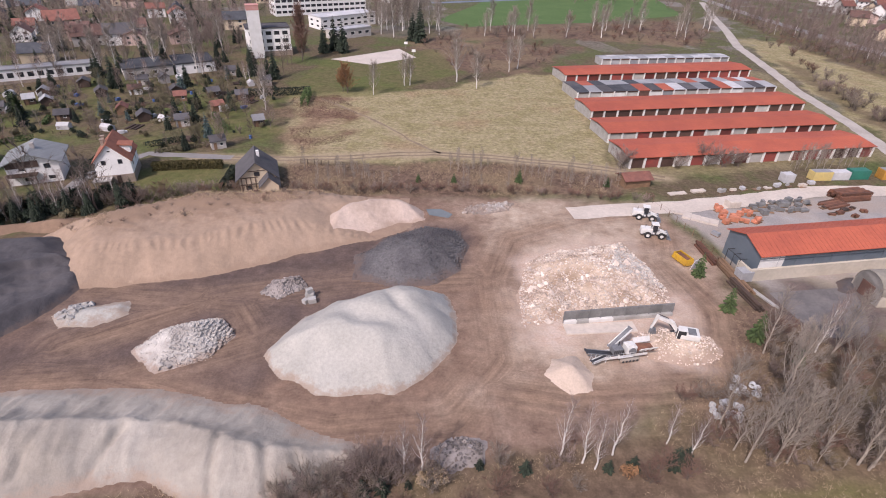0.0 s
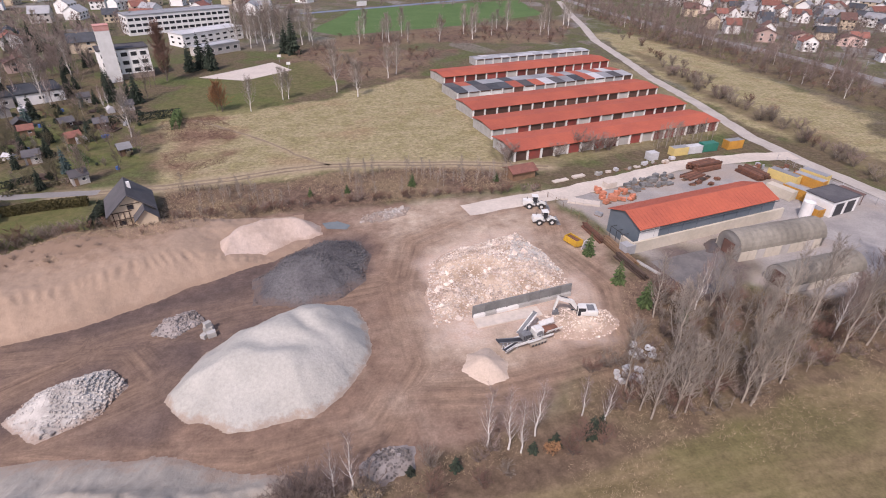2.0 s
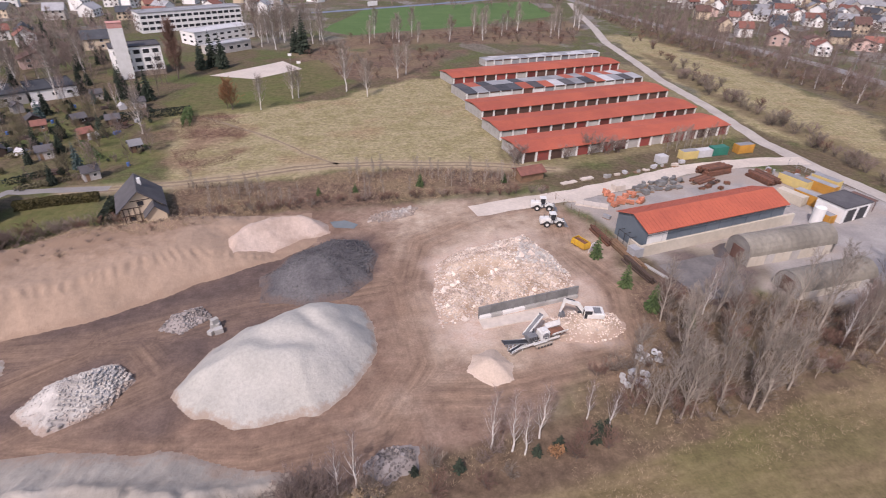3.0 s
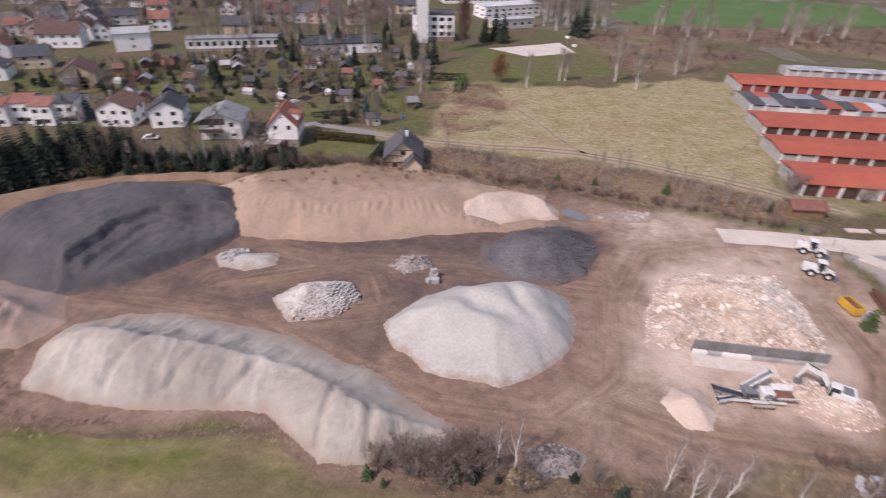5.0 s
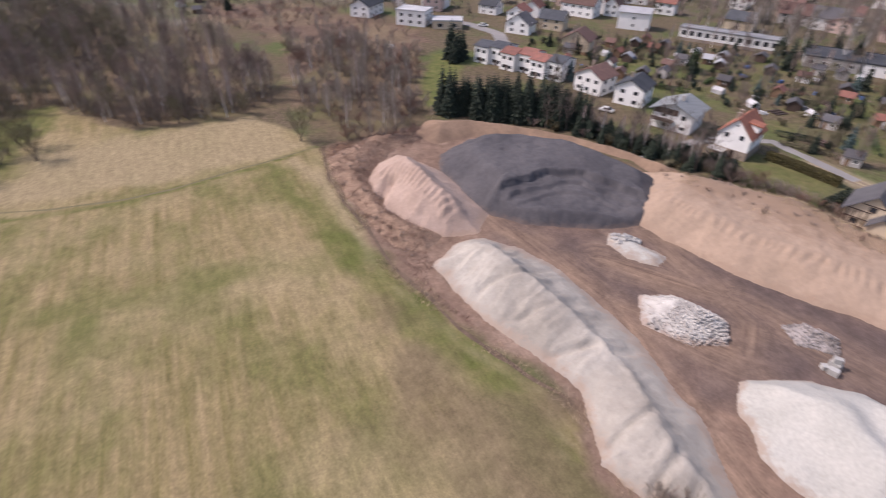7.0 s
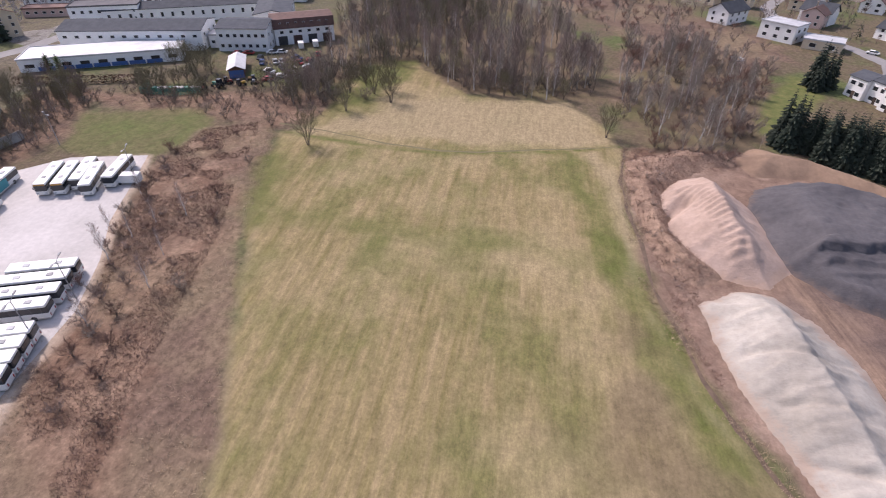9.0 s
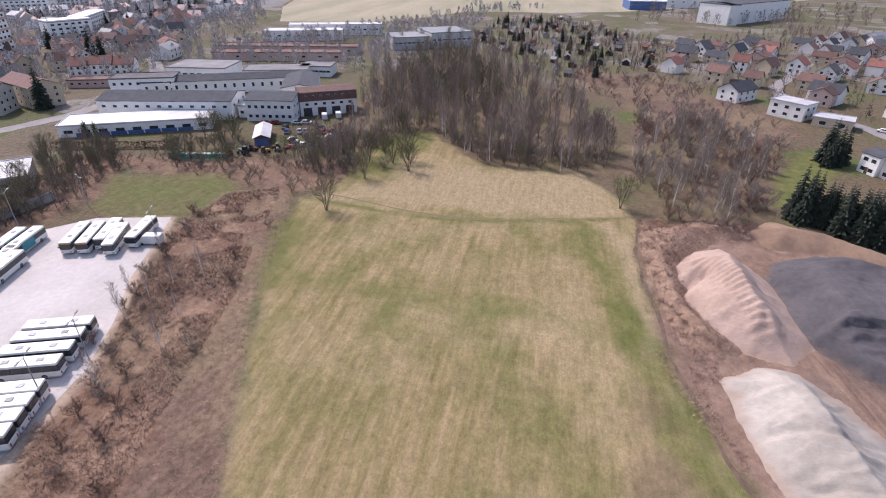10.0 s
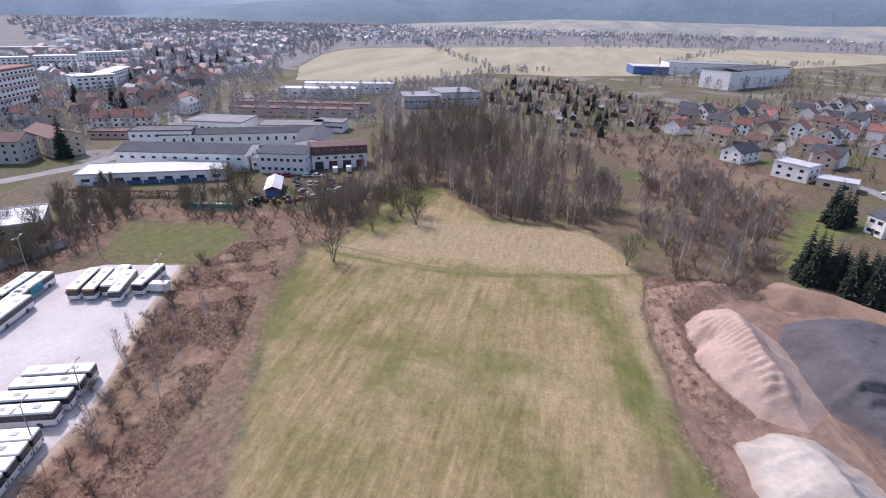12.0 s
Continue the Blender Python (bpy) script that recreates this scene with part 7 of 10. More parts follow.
# shed with an orange roof by the quarry road
building("shed", "small open shed with an orange tiled roof", "shed", (47, 126.5), (54, 128.2), 4.5, 2.3, "wood_mid", "roof_tile", "gable", 3.3, (), 0)

# ---- quarry machines ----
def retaining_wall():
    x, y, yaw, w = front_line((21.3, 71.7), (41.2, 75.0))
    t = thing("retaining_wall", "low dark panelled wall holding back the debris", "wall", x, y, 0, yaw)
    n = 9
    for k in range(n):
        bm = bmesh.new()
        box(bm, w * (k + 0.5) / n, 0, 1.55, w / n - 0.08, 0.3, 1.7, bevel=0.02)
        part("panel", bm, M["concrete_dark"], t)
    for k in range(n + 1):
        bm = bmesh.new()
        box(bm, w * k / n, -0.12, 1.25, 0.2, 0.3, 2.5, bevel=0.02)
        part("post", bm, M["concrete_dark"], t)
    for k in range(n):
        bm = bmesh.new()
        box(bm, w * (k + 0.5) / n, -0.3, 0.33, w / n - 0.03, 0.7, 0.66, bevel=0.03)
        part("base_block", bm, M["white_paint"] if k in (0, 2, 3) else M["concrete"], t, "pale concrete base block")
    bm = bmesh.new()
    box(bm, 6.0, -2.0, 0.10, 12.5, 2.6, 0.2, bevel=0.03)
    solid("concrete_slab", bm, M["road_pale"], "pale concrete slab in front of the wall", "slab", x, y, 0, yaw - 3)


retaining_wall()


def wheel(parent, x, y, r, width, hub="machine_white"):
    """A tyre with lugs and its rim."""
    bm = bmesh.new()
    rings = []
    for off, shrink in ((-0.5, 0.93), (-0.4, 1.0), (0.4, 1.0), (0.5, 0.93)):
        rings.append([bm.verts.new((x + math.cos(6.2832 * k / 32) * r * shrink * (1.06 if k % 2 else 1.0), y + off * width, r + math.sin(6.2832 * k / 32) * r * shrink * (1.06 if k % 2 else 1.0))) for k in range(32)])
    for a, b in zip(rings, rings[1:]):
        for k in range(32):
            bm.faces.new((a[k], a[(k + 1) % 32], b[(k + 1) % 32], b[k]))
    bm.faces.new(rings[0])
    bm.faces.new(rings[-1])
    w = part("wheel", bm, M["tyre"], parent)
    bm = bmesh.new()
    rod(bm, (x, y - width / 2 - 0.02, r), (x, y + width / 2 + 0.02, r), r * 0.52, seg=14)
    part("rim", bm, M[hub], w)


def wheel_loader(x, y, yaw, label):
    """Bucket towards +x."""
    t = thing("wheel_loader", label, "loader", x, y, 0, yaw, "wheel loaders")
    for wx in (-1.5, 1.45):
        for wy in (-1.0, 1.0):
            wheel(t, wx, wy, 0.72, 0.5)
    bm = bmesh.new()
    box(bm, -1.75, 0, 1.55, 2.5, 1.7, 1.15, bevel=0.18)
    box(bm, -2.75, 0, 1.25, 0.6, 1.75, 0.9, bevel=0.15)
    box(bm, -1.5, 0, 0.95, 3.0, 1.0, 0.4)
    part("engine_body", bm, M["machine_white"], t)
    bm = bmesh.new()
    box(bm, -0.15, 0, 2.35, 1.35, 1.4, 1.5, bevel=0.12)
    cab = part("cab", bm, M["glass_dark"], t, "dark glazed cab")
    bm = bmesh.new()
    box(bm, -0.15, 0, 3.18, 1.6, 1.6, 0.16, bevel=0.05)
    part("cab_roof", bm, M["machine_white"], cab)
    bm = bmesh.new()
    for px in (-0.78, 0.48):
        for py in (-0.66, 0.66):
            box(bm, px, py, 2.4, 0.1, 0.1, 1.5)
    part("cab_frame", bm, M["machine_white"], cab)
    bm = bmesh.new()
    box(bm, 1.2, 0, 1.05, 1.6, 0.9, 0.6, bevel=0.08)
    part("front_frame", bm, M["machine_white"], t)
    bm = bmesh.new()
    for s in (-0.42, 0.42):
        box(bm, 1.9, s, 1.35, 2.0, 0.16, 0.32, ry=22)
    rod(bm, (1.0, 0, 1.7), (2.3, 0, 1.2), 0.1)
    part("lift_arm", bm, M["machine_white"], t)
    bm = bmesh.new()
    prof = [(2.55, 0.15), (3.6, 0.05), (3.6, 0.12), (2.75, 0.3), (2.65, 1.0), (2.9, 1.25), (2.82, 1.3), (2.5, 1.1)]
    a = [bm.verts.new((px, -1.25, pz)) for px, pz in prof]
    b = [bm.verts.new((px, 1.25, pz)) for px, pz in prof]
    bm.faces.new(a)
    bm.faces.new(b[::-1])
    for i in range(len(prof)):
        bm.faces.new((a[i], b[i], b[(i + 1) % 8], a[(i + 1) % 8]))
    part("bucket", bm, M["machine_grey"], t, "grey steel bucket")
    bm = bmesh.new()
    rod(bm, (-2.0, 0.4, 2.0), (-2.0, 0.4, 2.7), 0.07)
    part("exhaust", bm, M["steel_dark"], t)


wheel_loader(47.4, 110.6, -14, "white wheel loader with a dirty bucket on the haul road")
wheel_loader(46.8, 102.4, -8, "white wheel loader with a dark glazed cab")


def excavator():
    t = thing("excavator", "white tracked excavator with a folded digging arm", "excavator", 40.6, 68.0, 0, 168)
    for s in (-1.15, 1.15):
        bm = bmesh.new()
        box(bm, 0, s, 0.45, 3.7, 0.55, 0.8, bevel=0.3)
        tr = part("track", bm, M["steel_dark"], t, "dark crawler track")
        for k in range(5):
            bm = bmesh.new()
            rod(bm, (-1.3 + 0.65 * k, s - 0.3, 0.42), (-1.3 + 0.65 * k, s + 0.3, 0.42), 0.24, seg=12)
            part("roller", bm, M["machine_grey"], tr)
    bm = bmesh.new()
    rod(bm, (0, 0, 0.75), (0, 0, 1.1), 0.85, seg=18)
    part("turntable", bm, M["steel_dark"], t)
    bm = bmesh.new()
    box(bm, -0.75, 0, 1.65, 3.0, 2.5, 1.05, bevel=0.18)
    part("house_body", bm, M["machine_white"], t)
    bm = bmesh.new()
    box(bm, -2.1, 0, 1.6, 0.7, 2.6, 1.1, bevel=0.28)
    part("counterweight", bm, M["machine_white"], t)
    bm = bmesh.new()
    box(bm, -1.2, 0.1, 2.22, 1.3, 1.6, 0.14, bevel=0.04)
    part("engine_hood", bm, M["machine_grey"], t, "dark engine hood")
    bm = bmesh.new()
    box(bm, 0.55, 0.75, 2.0, 1.5, 0.95, 1.7, bevel=0.12)
    cab = part("cab", bm, M["glass_dark"], t, "dark glazed cab")
    bm = bmesh.new()
    box(bm, 0.5, 0.75, 2.9, 1.5, 1.0, 0.12, bevel=0.04)
    for px in (-0.15, 1.25):
        for py in (0.3, 1.2):
            box(bm, px, py, 2.0, 0.1, 0.1, 1.7)
    part("cab_frame", bm, M["machine_white"], cab)
    bm = bmesh.new()

    def beam(a, b, wd, h0, h1):
        a, b = Vector(a), Vector(b)
        d = (b - a).normalized()
        up = Vector((0, 1, 0)).cross(d) * -1
        vs = []
        for p, h in ((a, h0), (b, h1)):
            for sy in (-wd / 2, wd / 2):
                for su in (-h / 2, h / 2):
                    vs.append(bm.verts.new(p + Vector((0, sy, 0)) + up * su))
        for q in ((0, 1, 3, 2), (4, 6, 7, 5), (0, 4, 5, 1), (2, 3, 7, 6), (0, 2, 6, 4), (1, 5, 7, 3)):
            bm.faces.new([vs[i] for i in q])
    beam((0.9, -0.2, 1.5), (2.2, -0.2, 3.3), 0.42, 0.5, 0.75)
    beam((2.2, -0.2, 3.3), (4.9, -0.2, 4.0), 0.42, 0.75, 0.42)
    part("boom", bm, M["machine_white"], t)
    bm = bmesh.new()
    beam((4.6, -0.2, 4.4), (5.2, -0.2, 1.5), 0.34, 0.5, 0.28)
    part("stick", bm, M["machine_white"], t)
    bm = bmesh.new()
    rod(bm, (1.4, -0.2, 1.6), (2.8, -0.2, 3.1), 0.1)
    rod(bm, (2.9, -0.2, 4.0), (4.5, -0.2, 4.5), 0.09)
    part("cylinder", bm, M["steel_dark"], t)
    bm = bmesh.new()
    extrude(bm, [(0, 0), (0.9, 0.1), (1.0, 0.9), (0.5, 1.2), (0.1, 0.8)], -0.55, 0.55)
    bmesh.ops.transform(bm, matrix=Matrix.Translation((5.3, -0.2, 0.25)) @ Matrix.Rotation(radians(90), 4, "Z"), verts=bm.verts)
    part("bucket", bm, M["machine_grey"], t, "worn steel bucket")


excavator()


def belt(bm, a, b, width, lip=0.25):
    """A conveyor: a flat belt between two side girders, with rollers under it."""
    a, b = Vector(a), Vector(b)
    d = b - a
    side = Vector((-d.y, d.x, 0)).normalized() * width / 2
    n = max(4, int(d.length / 0.9))
    for s in (-1, 1):
        rod(bm, a + side * s, b + side * s, 0.09, seg=4, mi=0)
        rod(bm, a + side * s - Vector((0, 0, lip * 1.6)), b + side * s - Vector((0, 0, lip * 1.6)), 0.05, seg=4, mi=0)
        for k in range(n):
            p, q = a + d * (k / n) + side * s, a + d * ((k + 1) / n) + side * s
            rod(bm, p, q - Vector((0, 0, lip * 1.6)), 0.035, seg=4, mi=0)
    v = [bm.verts.new(p) for p in (a - side * 0.85, a + side * 0.85, b + side * 0.85, b - side * 0.85)]
    bm.faces.new(v).material_index = 1
    rod(bm, a - side, a + side, 0.16, mi=1)
    rod(bm, b - side, b + side, 0.16, mi=1)


def crusher():
    """Feed hopper towards +x, main belt towards -x."""
    t = thing("crushing_plant", "tracked white and grey stone crushing plant with conveyors", "crusher", 28.6, 63.2, 0, 13)
    for s in (-1.15, 1.15):
        bm = bmesh.new()
        box(bm, 1.4, s, 0.5, 3.4, 0.42, 0.8, bevel=0.3)
        tr = part("track", bm, M["sand_grey"] if s < 0 else M["steel_dark"], t, "dusty crawler track")
        bm = bmesh.new()
        for k in range(5):
            rod(bm, (0.2 + 0.6 * k, s - 0.25, 0.45), (0.2 + 0.6 * k, s + 0.25, 0.45), 0.2, seg=8)
        part("roller", bm, M["steel_dark"], tr)
    bm = bmesh.new()
    for s in (-0.85, 0.85):
        box(bm, 0.4, s, 1.15, 8.2, 0.18, 0.35)
    for k in range(6):
        box(bm, -3.2 + 1.45 * k, 0, 1.15, 0.14, 1.7, 0.25)
    part("chassis", bm, M["machine_white"], t, "white girder chassis")
    bm = bmesh.new()
    box(bm, 1.7, 0, 2.05, 1.7, 1.6, 1.4, bevel=0.12)
    box(bm, 1.7, 0, 2.85, 1.2, 1.1, 0.3, bevel=0.08)
    part("crusher_box", bm, M["machine_white"], t, "dusty white crusher housing")
    bm = bmesh.new()
    rod(bm, (1.7, -1.0, 2.1), (1.7, -0.82, 2.1), 0.6, seg=16)
    part("flywheel", bm, M["machine_grey"], t)
    for s, lean in ((-1, 30), (1, -30)):
        bm = bmesh.new()
        box(bm, 4.3, s * 1.15, 2.35, 3.0, 0.08, 0.9, rx=lean)
        for k in range(4):
            box(bm, 3.1 + 0.8 * k, s * 1.22, 2.3, 0.1, 0.12, 0.9, rx=lean)
        part("hopper_side", bm, M["machine_white"], t)
    bm = bmesh.new()
    box(bm, 4.3, 0, 1.75, 3.0, 1.6, 0.2, ry=6)
    part("feeder", bm, M["rust"], t, "worn brown vibrating feeder")
    bm = bmesh.new()
    box(bm, -0.5, 0.1, 1.95, 1.7, 1.4, 1.0, bevel=0.08)
    part("engine_house", bm, M["machine_grey"], t, "grey engine housing")
    bm = bmesh.new()
    for k in range(5):
        box(bm, -1.2 + 0.34 * k, -0.62, 2.0, 0.2, 0.06, 0.7)
    part("grille", bm, M["steel_dark"], t)
    bm = bmesh.new()
    rod(bm, (-0.1, 0.4, 2.4), (-0.1, 0.4, 3.3), 0.09)
    part("exhaust", bm, M["steel_dark"], t)
    bm = bmesh.new()
    belt(bm, (0.6, 0, 0.8), (-5.9, 0, 2.6), 1.0)
    part("main_conveyor", bm, [M["machine_grey"], M["steel_dark"]], t, "grey main conveyor")
    for px, h in ((-4.6, 2.1), (-2.4, 1.5)):
        bm = bmesh.new()
        for s in (-0.5, 0.5):
            rod(bm, (px, s, 0), (px + 0.3, s, h), 0.06, seg=6)
        rod(bm, (px, -0.5, h * 0.5), (px, 0.5, h * 0.5), 0.05, seg=6)
        part("conveyor_leg", bm, M["machine_white"], t)
    bm = bmesh.new()
    belt(bm, (-1.2, 1.1, 1.8), (2.6, 2.4, 4.0), 0.8)
    part("side_conveyor", bm, [M["machine_white"], M["machine_grey"]], t, "white raised side conveyor")
    bm = bmesh.new()
    belt(bm, (-2.6, -0.4, 1.4), (-5.6, -1.7, 2.0), 0.6)
    part("fines_conveyor", bm, [M["machine_white"], M["steel_dark"]], t, "short fines conveyor")
    bm = bmesh.new()
    box(bm, 0.4, -1.2, 1.45, 2.6, 0.5, 0.06)
    for k in range(5):
        rod(bm, (-0.8 + 0.6 * k, -1.42, 1.45), (-0.8 + 0.6 * k, -1.42, 2.4), 0.03, seg=6)
    rod(bm, (-0.8, -1.42, 2.4), (1.6, -1.42, 2.4), 0.03, seg=6)
    rod(bm, (-0.8, -1.42, 1.95), (1.6, -1.42, 1.95), 0.03, seg=6)
    part("walkway", bm, M["machine_white"], t, "railed white walkway")


crusher()


def skip_dumper():
    t = thing("skip", "yellow steel skip with a dark worn inside", "skip", 49.6, 92.4, 0, -68)
    bm = bmesh.new()
    for s in (-1, 1):
        box(bm, 0, s * 0.95, 0.95, 3.8, 0.1, 1.3, rx=s * 10)
    for s in (-1, 1):
        box(bm, s * 1.9, 0, 0.95, 0.1, 1.9, 1.3, ry=s * -16)
    box(bm, 0, 0, 0.35, 3.4, 1.7, 0.12)
    part("body", bm, M["machine_yellow"], t)
    for k in range(5):
        for s in (-1, 1):
            bm = bmesh.new()
            box(bm, -1.6 + 0.8 * k, s * 1.08, 0.9, 0.12, 0.12, 1.3, rx=s * 10)
            part("rib", bm, M["machine_yellow"], t)
    bm = bmesh.new()
    box(bm, 0, 0, 0.9, 3.2, 1.5, 0.7)
    part("load", bm, M["rust"], t, "rusty scrap load")
    bm = bmesh.new()
    box(bm, 0, 0, 1.3, 0.12, 1.5, 2.6, ry=12, bevel=0.02)
    solid("concrete_plate", bm, M["white_paint"], "upright white concrete plate beside the lane", "plate", 50.8, 89.4, 0, -60)


skip_dumper()

# concrete blocks by the gravel heap
for k, (x, y, z, sx, sy, sz) in enumerate(((-23.9, 76.6, 0.55, 1.6, 1.0, 1.1), (-23.2, 75.2, 0.5, 1.4, 1.0, 1.0), (-23.9, 76.6, 1.55, 1.2, 0.8, 0.9), (-24.4, 75.0, 0.4, 0.9, 0.9, 0.8))):
    bm = bmesh.new()
    box(bm, 0, 0, 0, sx, sy, sz, bevel=0.05)
    solid("concrete_block", bm, M["concrete"], "grey concrete block beside the gravel heap", "block", x, y, z, 20 * k, "concrete blocks")


# ---- stacks in the yard ----
def pipe_stack(x, y, yaw, n, length, r, material, label, rows=2):
    t = thing("beam_stack", label, "stack", x, y, 0, yaw, "stacked beams")
    bm = bmesh.new()
    box(bm, 0, 0, 0, length, r * 1.9, r * 1.9, bevel=r * 0.2)
    me = as_mesh("beam", bm, M[material])
    rr_ = random.Random(int(x * 10))
    for j in range(rows):
        for k in range(n - j):
            part("beam", me, None, t, m=pose(rr_.uniform(-0.6, 0.6), (k - (n - j) / 2) * 2.05 * r, r + j * 1.95 * r, 0, 0, rr_.uniform(-1.5, 1.5)))


pipe_stack(58.0, 87.5, -84, 5, 11, 0.22, "wood_mid", "stack of long brown timber beams in the yard")
pipe_stack(56.0, 95.5, -84, 4, 8, 0.22, "rust", "stack of rusty steel beams beside the lane")
pipe_stack(57.5, 81.0, -82, 4, 9, 0.2, "wood_dark", "stack of dark timber beams beside the lane", 3)
pipe_stack(60.8, 80.5, -70, 2, 6, 0.18, "concrete", "pale concrete posts lying at the yard's edge", 1)
pipe_stack(104.6, 125.6, 12, 7, 9, 0.35, "rust", "stack of rusty steel pipes in the yard", 3)
pipe_stack(98.0, 121.0, 20, 6, 7, 0.3, "rust", "low stack of rusty steel sections", 1)
pipe_stack(115.2, 118.2, 100, 6, 8, 0.4, "rust", "stack of rusty steel sections by the containers", 2)


def pallet_stack(x, y, yaw, sx, sy, sz, material, label):
    """A pallet with courses of blocks on it."""
    t = thing("block_stack", label, "stack", x, y, 0, yaw, "stacked blocks")
    bm = bmesh.new()
    for k in range(3):
        box(bm, 0, (k - 1) * sy * 0.42, 0.06, sx, 0.12, 0.12)
    box(bm, 0, 0, 0.15, sx, sy, 0.05)
    part("pallet", bm, M["wood_mid"], t)
    n, rows = max(2, int(sx / 0.9)), max(1, int(sz / 0.55))
    bm = bmesh.new()
    box(bm, 0, 0, 0, sx / n - 0.04, sy / 2 - 0.04, sz / rows - 0.03)
    me = as_mesh("block", bm, M[material])
    q = random.Random(int(x * 7 + y))
    for j in range(rows):
        for k in range(n):
            for s in (-0.5, 0.5):
                if j == rows - 1 and q.random() < 0.35:
                    continue
                part("block", me, None, t, m=pose((k + 0.5) * sx / n - sx / 2, s * sy / 2, 0.18 + (j + 0.5) * sz / rows, 0, 0, q.uniform(-2, 2)))


q = random.Random(21)
for k in range(17):
    x, y = 66 + q.uniform(0, 9.5), 108.5 + q.uniform(0, 8.5)
    pallet_stack(x, y, q.uniform(-25, 35), q.uniform(1.3, 2.2), 1.2, q.uniform(0.5, 1.3), "brick_orange", "pallet of orange-red bricks in the yard")
for k in range(26):
    x = 76 + q.uniform(0, 16)
    y = 114 + q.uniform(0, 5.5) + (x - 76) * 0.22
    pallet_stack(x, y, q.uniform(-15, 30), q.uniform(1.4, 2.2), 1.3, q.uniform(0.5, 1.2), "concrete_dark", "pallet of grey concrete kerbs in the yard")
for k in range(10):
    x, y = 90 + q.uniform(0, 14), 113 + q.uniform(0, 6)
    pallet_stack(x, y, q.uniform(-15, 30), q.uniform(1.2, 2.0), 1.1, q.uniform(0.3, 0.7), "wood_dark" if k % 2 else "rust", "low stack of old boards in the yard")
for k in range(12):
    x, y = 60 + q.uniform(0, 6), 92 + q.uniform(0, 12)
    pallet_stack(x, y, q.uniform(-60, 60), q.uniform(1.0, 2.0), 1.0, q.uniform(0.3, 0.8), ("concrete", "wood_mid", "rust", "roof_pale")[k % 4], "small stack of odd building material")
for k in range(16):
    x, y = 118 + q.uniform(0, 16), 115 + q.uniform(0, 9)
    pallet_stack(x, y, q.uniform(-60, 60), q.uniform(1.2, 2.4), 1.2, q.uniform(0.3, 1.0), ("roof_pale", "concrete", "wood_mid", "rust")[k % 4], "small stack of odd building material")
for k in range(9):
    x = 72 + 3.4 * k
    pallet_stack(x, 126.5 + (x - 72) * 0.21 + q.uniform(-0.6, 0.6), 12 + q.uniform(-12, 12), q.uniform(1.4, 2.4), 1.2, q.uniform(0.4, 1.0), ("concrete", "road_pale", "roof_white")[k % 3], "pale concrete pieces along the road")
for k, (x, y, yaw, sx, sy, sz) in enumerate(((60.5, 110.6, -28, 8, 2.6, 0.5), (57.5, 113.4, -20, 4, 1.5, 0.4), (71.5, 118.4, 10, 3.2, 2.2, 1.6), (60, 124.4, 15, 5, 1.5, 0.3), (66, 126.0, 15, 4, 1.4, 0.5))):
    t = thing("slab_row", "row of pale concrete slabs lying in the yard", "slabs", x, y, 0, yaw, "concrete slabs")
    for j in range(4):
        bm = bmesh.new()
        box(bm, (j - 1.5) * sx / 4, 0.1 * (j % 2), sz / 2 - 0.02 * j, sx / 4 - 0.06, sy, sz, bevel=0.04)
        part("slab", bm, M["road_pale"], t)
yard_heap, _ = heap("gravel_heap", [(76, 83.5), (78.5, 86.5), (82, 88), (83.5, 86.5), (80, 83.5), (78, 82.5)], 1.5, M["dark_fines"], "small dark gravel heap by the hangar wall", slope=0.6, soft=0.4, step=0.4, seed=51)


